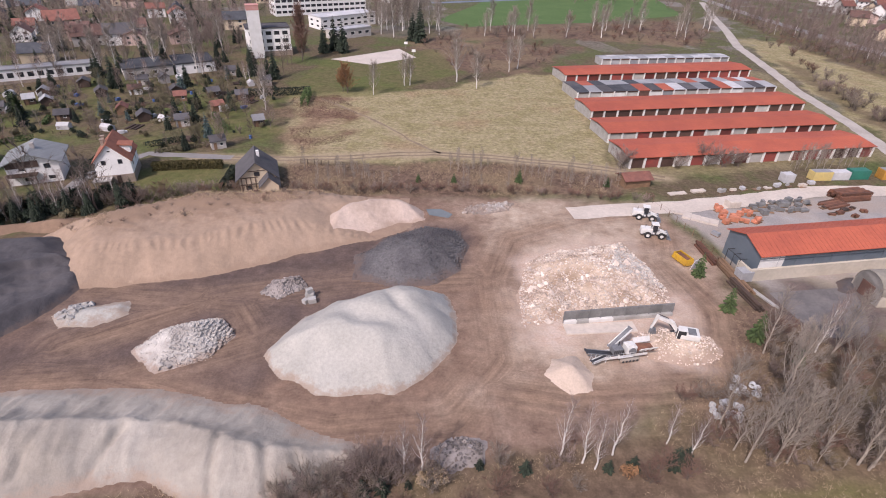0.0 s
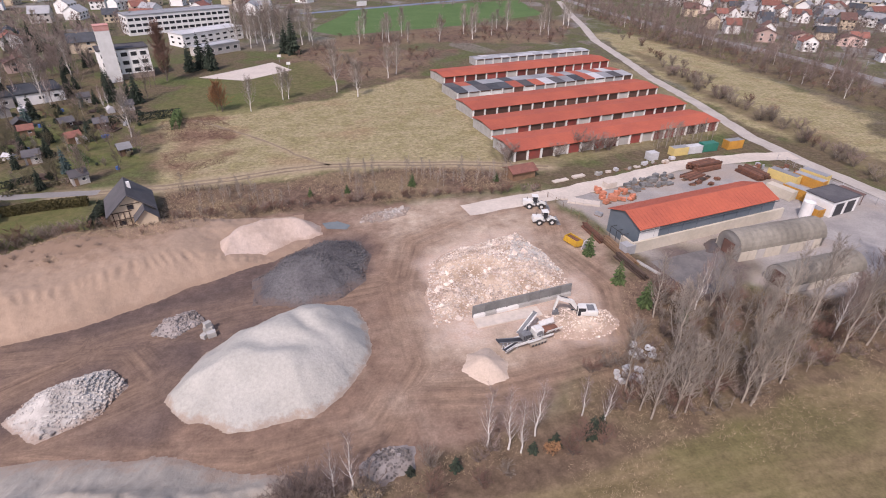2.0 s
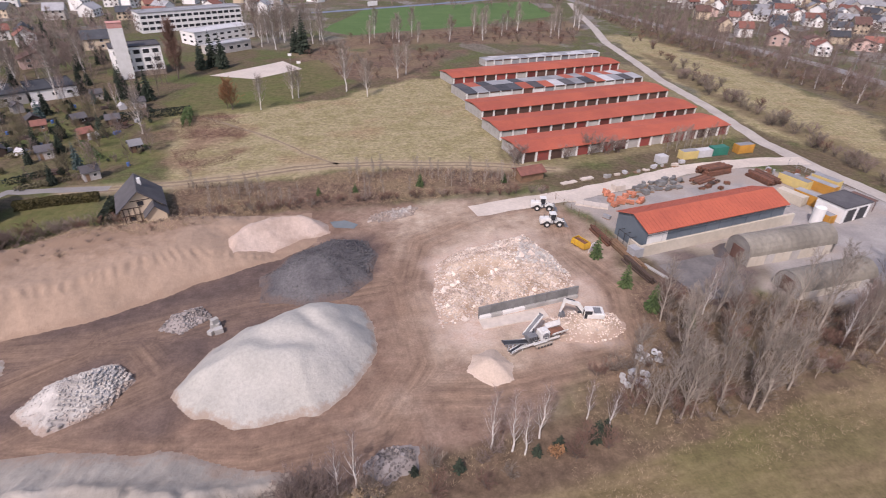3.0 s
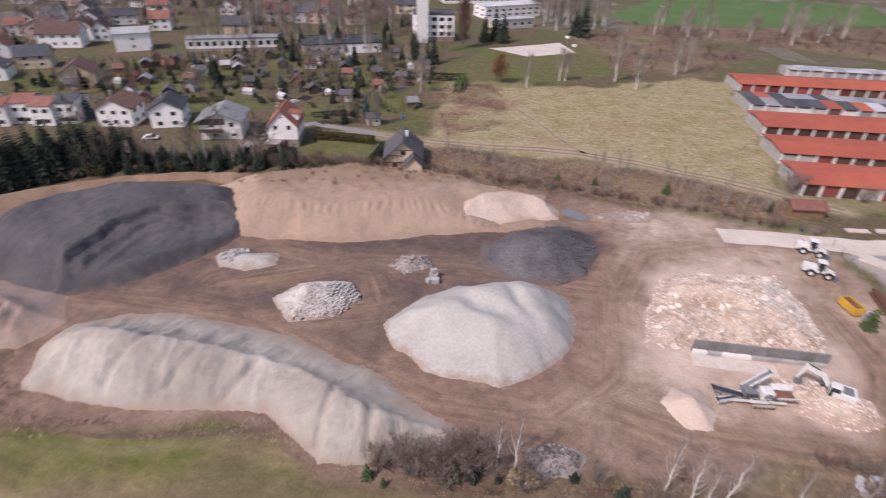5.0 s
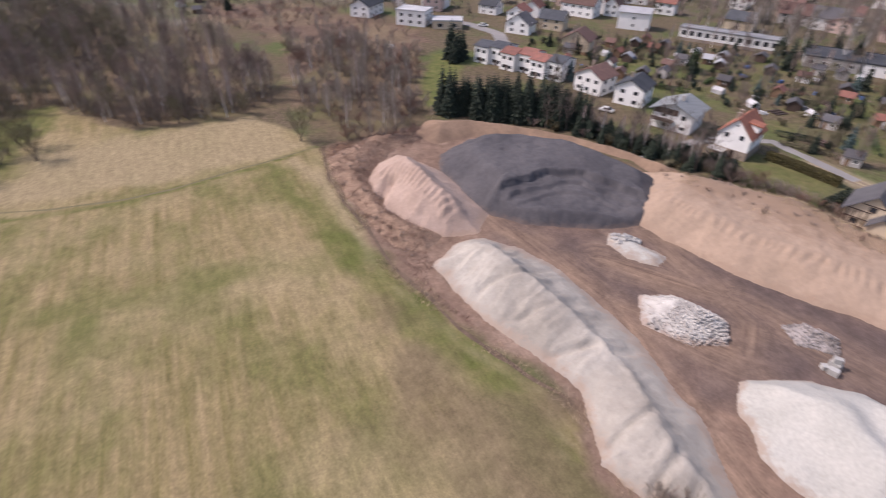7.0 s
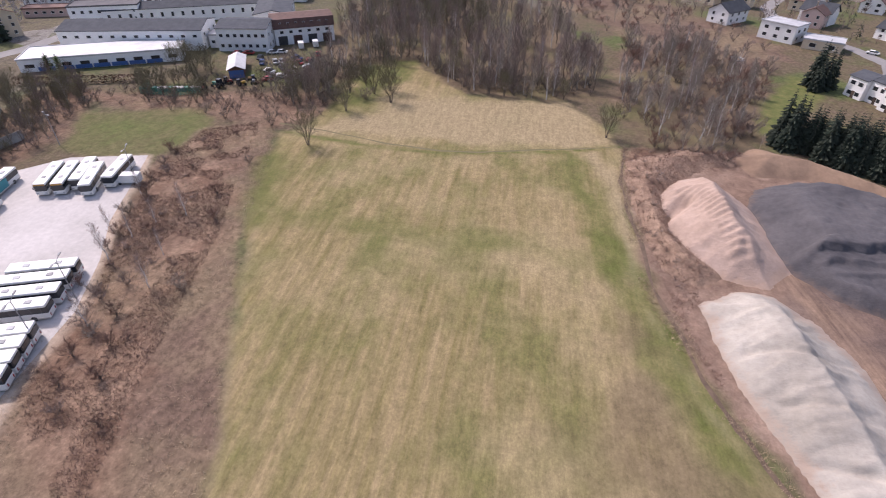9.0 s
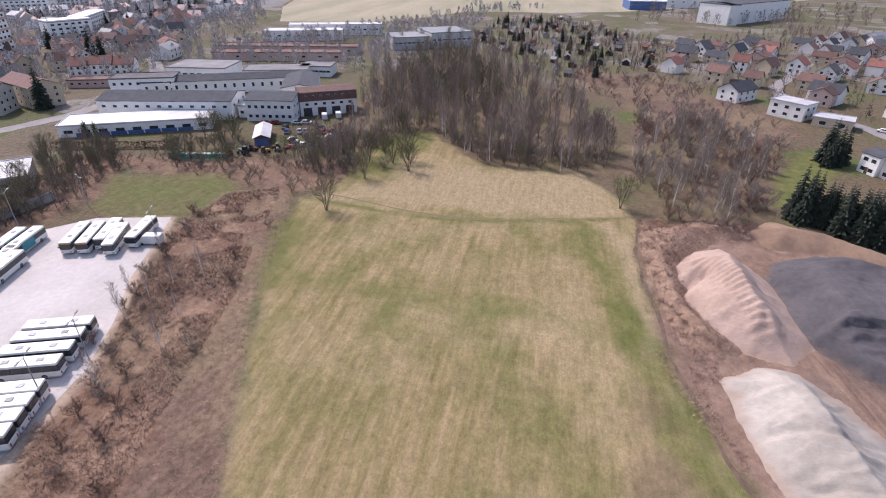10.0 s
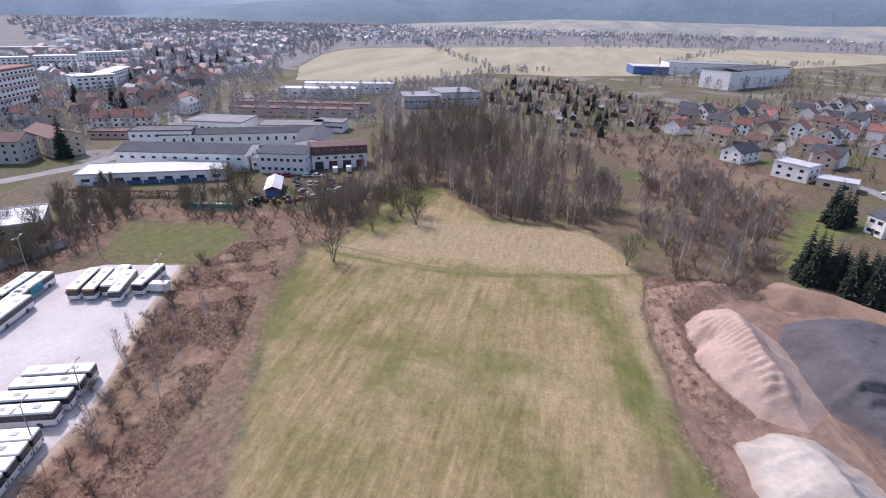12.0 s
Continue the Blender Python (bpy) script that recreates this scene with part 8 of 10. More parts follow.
# ---- buses ----
def bus(teal=False, amber=False):
    L, W, H = 10.8, 2.5, 3.05
    t = thing("bus", "parked white bus with a teal side panel" if teal else "parked white bus with an amber front display" if amber else "parked white bus with dark windows", "bus", group="parked buses")
    bm = bmesh.new()
    box(bm, 0, 0, 0.95, L, W, 1.1, bevel=0.14)
    part("body", bm, M["white_paint"], t)
    bm = bmesh.new()
    box(bm, 0, 0, 2.0, L - 0.06, W - 0.08, 1.1)
    win = part("window_band", bm, M["glass_dark"], t, "dark glazed window band")
    bm = bmesh.new()
    for k in range(7):
        for s in (-1, 1):
            box(bm, -L / 2 + 0.9 + k * 1.5, s * (W / 2 - 0.03), 2.0, 0.10, 0.05, 1.1)
    part("window_post", bm, M["car_dark"], win)
    bm = bmesh.new()
    box(bm, 0, 0, 2.82, L, W, 0.5, bevel=0.2)
    part("roof", bm, M["tank_white"], t, "clean white roof")
    for px in (-2.6, 2.4):
        bm = bmesh.new()
        box(bm, px, 0, 3.1, 1.0, 0.8, 0.14, bevel=0.04)
        part("roof_hatch", bm, M["roof_pale"], t)
    bm = bmesh.new()
    box(bm, L / 2 - 0.02, 0, 1.95, 0.1, W - 0.25, 1.35, bevel=0.03)
    part("windscreen", bm, M["glass_dark"], t)
    bm = bmesh.new()
    box(bm, -L / 2 + 0.02, 0, 2.1, 0.1, W - 0.4, 0.9, bevel=0.03)
    part("rear_window", bm, M["glass_dark"], t)
    for wx in (-3.0, 3.2):
        for wy in (-1.1, 1.1):
            bm = bmesh.new()
            rod(bm, (wx, wy - 0.16, 0.48), (wx, wy + 0.16, 0.48), 0.48, seg=16)
            w = part("wheel", bm, M["tyre"], t)
            bm = bmesh.new()
            rod(bm, (wx, wy - 0.18, 0.48), (wx, wy + 0.18, 0.48), 0.24, seg=10)
            part("rim", bm, M["machine_grey"], w)
    for s in (-0.85, 0.85):
        bm = bmesh.new()
        box(bm, L / 2 + 0.01, s, 0.8, 0.08, 0.42, 0.24, bevel=0.03)
        part("headlight", bm, M["roof_pale"], t)
        bm = bmesh.new()
        box(bm, -L / 2 - 0.01, s, 0.9, 0.08, 0.2, 0.5)
        part("tail_light", bm, M["red_paint"], t)
        bm = bmesh.new()
        box(bm, L / 2 + 0.2, s * 1.45, 2.1, 0.12, 0.2, 0.4)
        part("mirror", bm, M["car_dark"], t)
    bm = bmesh.new()
    box(bm, 0, 0, 0.42, L - 0.3, W + 0.02, 0.22)
    part("skirt", bm, M["plaster_grey"], t)
    if amber:
        bm = bmesh.new()
        box(bm, L / 2 + 0.01, 0, 2.74, 0.12, W - 0.3, 0.3, bevel=0.04)
        part("front_display", bm, M["orange_paint"], t, "amber display strip")
    if teal:
        bm = bmesh.new()
        box(bm, 0.8, -W / 2 - 0.01, 1.6, 4.0, 0.04, 1.9)
        box(bm, 0.8, W / 2 + 0.01, 1.6, 4.0, 0.04, 1.9)
        part("side_panel", bm, M["teal_paint"], t, "teal side panel")
    return t


white_bus, teal_bus, amber_bus = bus(), bus(True), bus(amber=True)
bus_spots = []
for rx_, ry_ in ((-61.4, -73.6), (-58.3, -72.7), (-55.0, -71.8), (-51.6, -71.0), (-46.2, -69.1), (-43.5, -68.2), (-40.8, -67.3), (-38.1, -66.4)):
    bus_spots.append((rx_ + 1.85, ry_ - 5.05, 290))
for fx, fy, yaw in ((-83.7, -100.0, 19), (-84.6, -96.6, 20), (-87.0, -94.2, 19), (-85.2, -90.6, 21), (-89.2, -88.2, 12), (-77.8, -112.8, 14), (-70.5, -107.0, 15), (-68.8, -104.2, 15)):
    bus_spots.append((fx - 5.3 * math.cos(radians(yaw)), fy - 5.3 * math.sin(radians(yaw)), yaw))
teal_bus.matrix_basis = pose(-84.2, -110.8, 0, 0, 0, 13)
for k, (x, y, yaw) in enumerate(bus_spots):
    if k == 0:
        white_bus.matrix_basis = pose(x, y, 0, 0, 0, yaw)
    elif k == 8:
        amber_bus.matrix_basis = pose(x, y, 0, 0, 0, yaw)
    elif k == 9:
        copy_thing(amber_bus, pose(x, y, 0, 0, 0, yaw))
    else:
        copy_thing(white_bus, pose(x, y, 0, 0, 0, yaw))


def street_lamp(x, y, h, yaw, label="tall grey lamp post at the bus yard"):
    t = thing("lamp_post", label, "lamp", x, y, 0, yaw, "lamp posts")
    bm = bmesh.new()
    rod(bm, (0, 0, 0), (0, 0, h), 0.11, 0.06)
    rod(bm, (0, 0, h - 0.05), (1.3, 0, h + 0.25), 0.05)
    rod(bm, (0, 0, h - 0.05), (-1.3, 0, h + 0.25), 0.05)
    part("pole", bm, M["roof_pale"], t)
    for s in (-1, 1):
        bm = bmesh.new()
        box(bm, s * 1.6, 0, h + 0.28, 0.9, 0.3, 0.16, bevel=0.05)
        part("lamp_head", bm, M["roof_pale"], t)


for x, y, h, yaw in ((-92.6, -122, 9, 20), (-106.6, -114.9, 8, 60), (-55.4, -70.2, 8, 20), (-45.6, -69.2, 8.5, 20), (-93, -84.5, 8, 20)):
    street_lamp(x, y, h, yaw)


# ---- cars and vans ----
def car(paint, label, van=False):
    t = thing("van" if van else "car", label, "van" if van else "car", group="parked cars")
    L, W = (5.4, 2.0) if van else (4.3, 1.75)
    bm = bmesh.new()
    if van:
        extrude(bm, [(-L / 2, 0.4), (L / 2, 0.4), (L / 2, 1.0), (L / 2 - 0.7, 1.3), (L / 2 - 1.5, 2.35), (-L / 2, 2.4)], -W / 2, W / 2)
    else:
        extrude(bm, [(-L / 2, 0.35), (L / 2, 0.35), (L / 2, 0.7), (L / 2 - 0.15, 0.82), (L / 2 - 1.2, 0.92), (-L / 2 + 0.5, 0.95), (-L / 2, 0.85)], -W / 2, W / 2)
    bmesh.ops.transform(bm, matrix=Matrix.Rotation(radians(-90), 4, "Z") @ Matrix.Diagonal((1, -1, 1, 1)), verts=bm.verts)
    bmesh.ops.bevel(bm, geom=bm.edges[:], offset=0.06, segments=2, affect="EDGES")
    part("body", bm, M[paint], t)
    if not van:
        bm = bmesh.new()
        extrude(bm, [(-1.75, 0.9), (1.1, 0.9), (0.45, 1.38), (-1.2, 1.4)], -W / 2 + 0.1, W / 2 - 0.1)
        bmesh.ops.transform(bm, matrix=Matrix.Rotation(radians(-90), 4, "Z") @ Matrix.Diagonal((1, -1, 1, 1)), verts=bm.verts)
        part("cabin", bm, M["glass_dark"], t)
        bm = bmesh.new()
        box(bm, -0.35, 0, 1.42, 1.6, W - 0.3, 0.07, bevel=0.02)
        part("roof", bm, M[paint], t)
    else:
        bm = bmesh.new()
        box(bm, L / 2 - 1.12, 0, 1.85, 0.06, W - 0.3, 0.9, ry=-38)
        part("windscreen", bm, M["glass_dark"], t)
    for wx in (-L * 0.3, L * 0.3):
        for wy in (-W / 2 + 0.08, W / 2 - 0.08):
            bm = bmesh.new()
            rod(bm, (wx, wy - 0.1, 0.32), (wx, wy + 0.1, 0.32), 0.32, seg=12)
            part("wheel", bm, M["tyre"], t)
    return t


cars = [car("tank_white", "white compact car parked on the yard"), car("car_silver", "silver compact car parked on the yard"), car("car_dark", "dark blue compact car parked on the yard"),
        car("red_paint", "red compact car parked on the yard"), car("tank_white", "white delivery van parked at the gates", True), car("car_blue", "blue compact car parked on the yard")]
q = random.Random(4)
car_spots = [(-196.8, -85.8, 25, 4), (-199.9, -81.2, 25, 4), (-184.3, -105.2, 95, 3), (-185.4, -101.6, 95, 3), (-187.8, -93.5, 100, 0), (-188.8, -90.3, 100, 0), (-178, -85.7, 30, 1), (-177.4, -87.8, 30, 1),
             (-178.4, -79.5, 60, 3), (-180.9, -76.1, 80, 3), (-174.4, -74.4, 95, 0), (-170.7, -77.9, 20, 0), (-166.7, -78.2, 60, 2), (-163.6, -80.1, 95, 0), (-188.4, -76, 20, 3), (-183, -82, 70, 5), (-172, -83, 40, 2),
             (-168, -86, 75, 0), (-176, -92, 20, 5), (-181, -95, 10, 2), (-165, -75, 40, 1), (-160.5, -83, 120, 3), (-92.1, -85.6, 100, 4), (-120, 112, 30, 0), (-90.5, 124, 95, 1), (-228, 128, 50, 0), (-240, 121, 60, 2)]
car_spots += [(-440 + q.uniform(-25, 20), -80 + q.uniform(-14, 26), 70 + q.choice((0, 90)), q.randrange(6)) for _ in range(18)]
car_spots += [(-372 + q.uniform(-12, 12), -210 + q.uniform(-14, 20), 70, q.randrange(6)) for _ in range(8)]
used = set()
for x, y, yaw, k in car_spots:
    m = pose(x, y, 0, 0, 0, yaw)
    if k not in used:
        used.add(k)
        cars[k].matrix_basis = m
    else:
        copy_thing(cars[k], m)


def scrap_shed():
    x, y, yaw, w = front_line((-159.8, -96.0), (-161.8, -91.6))
    t = thing("open_shed", "long shed with a pale roof and blue end", "shed", x, y, 0, yaw)
    part("wall", gable_wall(w, 15, 3.0, 3.8, "y"), M["rust"], t)
    part("roof", gable_roof(w, 15, 3.0, 4.0, 0.6, 0.12, "y"), M["roof_white"], t)
    bm = bmesh.new()
    box(bm, w / 2, -0.06, 1.3, w - 0.2, 0.12, 2.5)
    part("end_panel", bm, M["blue_paint"], t, "blue end wall")


scrap_shed()
for x, y, c, s in ((-151.8, -95.8, "green_paint", 1.2), (-155.7, -94.4, "red_paint", 0.9), (-154.8, -89.5, "machine_yellow", 0.9), (-149.5, -99.5, "red_paint", 0.7), (-160.0, -88.5, "orange_paint", 0.7), (-157.5, -86.5, "machine_grey", 1.0), (-165, -84, "roof_white", 1.0), (-170, -72, "red_paint", 1.1)):
    t = thing("tractor", "small parked farm tractor among scrap", "tractor", x, y, 0, x * 41 % 360, "parked tractors")
    bm = bmesh.new()
    box(bm, 0.6 * s, 0, 1.0 * s, 1.8 * s, 0.8 * s, 0.8 * s, bevel=0.1)
    part("engine_body", bm, M[c], t)
    bm = bmesh.new()
    box(bm, -0.7 * s, 0, 1.7 * s, 1.1 * s, 1.1 * s, 1.3 * s, bevel=0.08)
    part("cab", bm, M["glass_dark"], t)
    for wx, wr in ((-0.8 * s, 0.75 * s), (1.2 * s, 0.45 * s)):
        for wy in (-0.75 * s, 0.75 * s):
            bm = bmesh.new()
            rod(bm, (wx, wy - 0.16, wr), (wx, wy + 0.16, wr), wr, seg=14)
            part("wheel", bm, M["tyre"], t)


# green net fence below the factory
def net_fence(line, h, material, label, step=3.0, mesh_rows=4, name="fence"):
    t = thing(name, label, "fence", *line[0])
    x0, y0 = line[0]
    post = bmesh.new()
    rod(post, (0, 0, 0), (0, 0, h), 0.06, seg=6)
    pm = as_mesh("post", post, M[material])
    for (ax, ay), (bx, by) in zip(line, line[1:]):
        L = math.hypot(bx - ax, by - ay)
        n = max(1, int(L / step))
        for k in range(n + 1):
            part("post", pm, None, t, m=pose(ax + (bx - ax) * k / n - x0, ay + (by - ay) * k / n - y0, 0))
        bm = bmesh.new()
        for j in range(mesh_rows):
            z = h * (j + 1) / mesh_rows - 0.05
            rod(bm, (ax - x0, ay - y0, z), (bx - x0, by - y0, z), 0.02, seg=4)
        part("wire", bm, M[material], t)


net_fence([(-150, -118), (-142.7, -116.5), (-142.5, -105), (-146.5, -98.6)], 2.0, "green_paint", "green mesh fence below the factory", 2.0, 28)
for k in range(9):
    bm = bmesh.new()
    box(bm, 0, 0, 0.6, 1.8, 1.3, 1.2, rz=8 * k, bevel=0.14)
    solid("covered_goods", bm, M[("green_paint", "roof_white", "plaster_grey")[k % 3]], "stack of goods under a " + ("green tarpaulin", "white tarpaulin", "grey tarpaulin")[k % 3], "goods", -145.7 - 0.3 * k, -113.6 + 1.65 * k, 0, 10, "covered goods")
net_fence([(136, 80), (134, 96), (132.5, 112), (131, 127)], 2.0, "roof_pale", "grey wire fence beside the lane", 3)
net_fence([(51, 122), (53.5, 112), (56.5, 100), (58, 92)], 1.6, "wood_mid", "old wooden post fence beside the lane", 3, 2)
net_fence([(-90, 110), (-76, 114), (-56, 117)], 1.4, "roof_grey", "wire garden fence above the sand bank", 3)
net_fence([(-40, 136), (-30, 134.5), (-22, 133)], 1.8, "wood_dark", "dark board fence beside the brown house", 2, 8)
for k, (x0, y0, dx, dy, n) in enumerate(((-60, 140, -12.5, 2.5, 10), (-70, 165, -10.5, 2.0, 9), (-80, 190, -8.5, -3.5, 9))):
    pts = [(x0 + dx * i, y0 + dy * i + (i % 2) * 1.5) for i in range(n)]
    net_fence([p for p in pts if inside(p[0], p[1], GARDENS)] or [(-100, 150), (-110, 152)], 1.2, "wood_dark", "low dark garden fence between the allotments", 3, 3)


# railway masts and garden odds and ends
def mast(x, y, h):
    t = thing("railway_mast", "slim grey railway catenary mast with a bracket", "mast", x, y, 0, -60, "railway masts")
    bm = bmesh.new()
    rod(bm, (0, 0, 0), (0, 0, h), 0.14, 0.1, 6)
    part("pole", bm, M["roof_pale"], t)
    bm = bmesh.new()
    rod(bm, (0, 0, h - 1.0), (2.6, 0, h - 0.6), 0.06, seg=6)
    rod(bm, (0, 0, h - 2.0), (2.6, 0, h - 0.7), 0.04, seg=6)
    part("bracket", bm, M["roof_pale"], t)


for k in range(20):
    f = k / 19
    mast(229 + 80 * f ** 1.3 + 5, 140 + 320 * f, 8.5)
q = random.Random(8)
for k, (x, y) in enumerate(scatter(GARDENS, 48, 5, 91)):
    kind = k % 4
    if kind == 0:
        bm = bmesh.new()
        extrude(bm, [(-1.2, 0), (1.2, 0), (1.2, 1.3), (0.0, 2.1), (-1.2, 1.3)], -1.8, 1.8)
        solid("greenhouse", bm, M["roof_white"], "small whitish allotment greenhouse", "greenhouse", x, y, 0, q.uniform(0, 180), "allotment greenhouses")
    elif kind == 1:
        bm = bmesh.new()
        rod(bm, (0, 0, 0), (0, 0, 1.0), 0.45, seg=12)
        solid("water_barrel", bm, M["blue_paint"], "blue plastic rain barrel in an allotment", "barrel", x, y, 0, 0, "rain barrels")
    elif kind == 2:
        bm = bmesh.new()
        for j in range(3):
            box(bm, 0, j * 1.5 - 1.5, 0.15, 4.5, 0.9, 0.3, bevel=0.06)
        solid("garden_bed", bm, M["wood_dark"], "row of dark dug vegetable beds", "garden bed", x, y, 0, q.uniform(0, 180), "vegetable beds")
    else:
        bm = bmesh.new()
        box(bm, 0, 0, 0.5, 1.8, 0.9, 1.0, bevel=0.1)
        box(bm, 1.3, 0.4, 0.3, 0.9, 0.7, 0.6, bevel=0.08)
        solid("garden_clutter", bm, M[q.choice(("roof_pale", "roof_white", "wood_mid", "blue_paint"))], "covered pile of garden things in an allotment", "clutter", x, y, 0, q.uniform(0, 180), "garden clutter")
bm = bmesh.new()
n = 24
for k in range(n):
    a, b = 6.283 * k / n, 6.283 * (k + 1) / n
    rod(bm, (2.4 * math.cos(a), 2.4 * math.sin(a), 0.5), (2.4 * math.cos(b), 2.4 * math.sin(b), 0.5), 0.3, seg=6)
solid("stone_ring", bm, M["concrete"], "round concrete ring on the slope", "ring", -211, 74.7)
for x, y in ((-22, 283), (-17, 266)):
    t = thing("basketball_hoop", "small white basketball board on a post", "hoop", x, y, 0, 0, "hoops")
    bm = bmesh.new()
    rod(bm, (0, 0, 0), (0, 0, 3.2), 0.08, seg=6)
    part("post", bm, M["roof_pale"], t)
    bm = bmesh.new()
    box(bm, 0, -0.1, 3.2, 1.8, 0.1, 1.2)
    part("board", bm, M["tank_white"], t)

bm = bmesh.new()
for k in (-3.66, 3.66):
    rod(bm, (k, 0, 0), (k, 0, 2.44), 0.08, seg=6)
    rod(bm, (k, 0, 2.44), (k, 1.6, 0), 0.05, seg=6)
rod(bm, (-3.74, 0, 2.44), (3.74, 0, 2.44), 0.08, seg=6)
solid("goal", bm, M["tank_white"], "white football goal on the sports pitch", "goal", 28, 409, 0, -60)
bm = bmesh.new()
box(bm, 0, 0, 2.4, 9.5, 0.25, 3.4, bevel=0.04)
for k in (-3.5, 3.5):
    box(bm, k, 0.05, 0.4, 0.2, 0.2, 0.8)
solid("score_board", bm, M["tank_white"], "plain white board beyond the sports pitch", "board", 34, 482, 0, 28)

# ---- trees and shrubs ----
class Sticks:
    """Collects tapered three-sided sticks for one mesh."""

    def __init__(self):
        self.v, self.f = [], []

    def stick(self, a, b, r0, r1, tip=False, sides=3):
        a, b = Vector(a), Vector(b)
        d = (b - a)
        if d.length < 1e-5:
            return
        d.normalize()
        u = d.orthogonal().normalized()
        w = d.cross(u)
        o = len(self.v)
        ring = [(math.cos(6.2832 * k / sides), math.sin(6.2832 * k / sides)) for k in range(sides)]
        self.v += [tuple(a + (u * c + w * s) * r0) for c, s in ring]
        if tip:
            del self.v[o:]
            t = len(self.f) * 2.4
            n = (u * math.cos(t) + w * math.sin(t)) * r0
            self.v += [tuple(a - n), tuple(a + n), tuple(b)]
            self.f.append((o, o + 1, o + 2))
        else:
            self.v += [tuple(b + (u * c + w * s) * r1) for c, s in ring]
            self.f += [(o + k, o + (k + 1) % sides, o + sides + (k + 1) % sides, o + sides + k) for k in range(sides)]

    def mesh(self, name, material):
        return raw_mesh(name, self.v, self.f, material)


def bare_tree(seed, height, spread, limbs, subs, twigs, trunk_r, twig_r, bark, twig, rise=0.8, first=0.25, droop=0.0, stems=1, twig_len=1.0, lean=0.05, tilt_many=0.28, limb_bark=False):
    """A leafless tree: tapered stems, rising limbs in a spiral, side branches and fine twigs. Gives the meshes of trunk and crown."""
    r = random.Random(seed)
    trunk, crown = Sticks(), Sticks()
    for s in range(stems):
        ang = r.uniform(0, 6.28)
        tilt = (tilt_many if stems > 1 else lean) * r.uniform(0.5, 1.2)
        pts = [Vector((0.12 * s * math.cos(ang), 0.12 * s * math.sin(ang), -0.1))]
        n = 6
        for k in range(n):
            z = (k + 1) / n
            off = tilt * height * z
            pts.append(Vector((off * math.cos(ang) + r.uniform(-1, 1) * 0.018 * height, off * math.sin(ang) + r.uniform(-1, 1) * 0.018 * height, height * z * 0.96)))
        for k in range(n):
            trunk.stick(pts[k], pts[k + 1], trunk_r * (1 - k / n) + 0.012, trunk_r * (1 - (k + 1) / n) + 0.012, sides=5)
        for i in range(limbs // stems):
            f = first + (1 - first) * (i + r.random()) / (limbs / stems)
            f = min(f, 0.98)
            k = min(int(f * n), n - 1)
            base = pts[k].lerp(pts[k + 1], f * n - k)
            a = i * 2.4 + r.uniform(-0.5, 0.5)
            length = spread * (1.15 - 0.8 * f) * r.uniform(0.65, 1.25)
            up = rise * r.uniform(0.6, 1.3)
            way = Vector((math.cos(a), math.sin(a), up)).normalized()
            mid = base + way * length * 0.5
            end = mid + (way + Vector((r.uniform(-0.2, 0.2), r.uniform(-0.2, 0.2), 0.5 - 1.3 * droop))).normalized() * length * 0.6
            lr = max(trunk_r * (1 - f) * 0.36, twig_r * 1.5)
            trunk.stick(base, mid, lr, lr * 0.6)
            (trunk if limb_bark else crown).stick(mid, end, lr * 0.6, lr * 0.2)
            for j in range(subs):
                g = 0.15 + 0.85 * (j + r.random()) / subs
                p = base.lerp(mid, g * 2) if g < 0.5 else mid.lerp(end, g * 2 - 1)
                side = Vector((r.uniform(-1, 1), r.uniform(-1, 1), r.uniform(0.0, 0.9) - droop))
                out = (way * 0.9 + side * 0.75).normalized()
                q = p + out * length * r.uniform(0.25, 0.55)
                crown.stick(p, q, lr * 0.32 + twig_r * 0.6, 0, tip=True)
                for _ in range(twigs):
                    p2 = p.lerp(q, r.random() ** 0.8)
                    w = (Vector((r.uniform(-1, 1), r.uniform(-1, 1), r.uniform(-0.2, 0.9) - 1.6 * droop)) * 0.8 + out).normalized()
                    crown.stick(p2, p2 + w * twig_len * r.uniform(0.4, 1.2), twig_r, 0, tip=True)
    return trunk.mesh("trunk", M[bark]), crown.mesh("crown", M[twig])


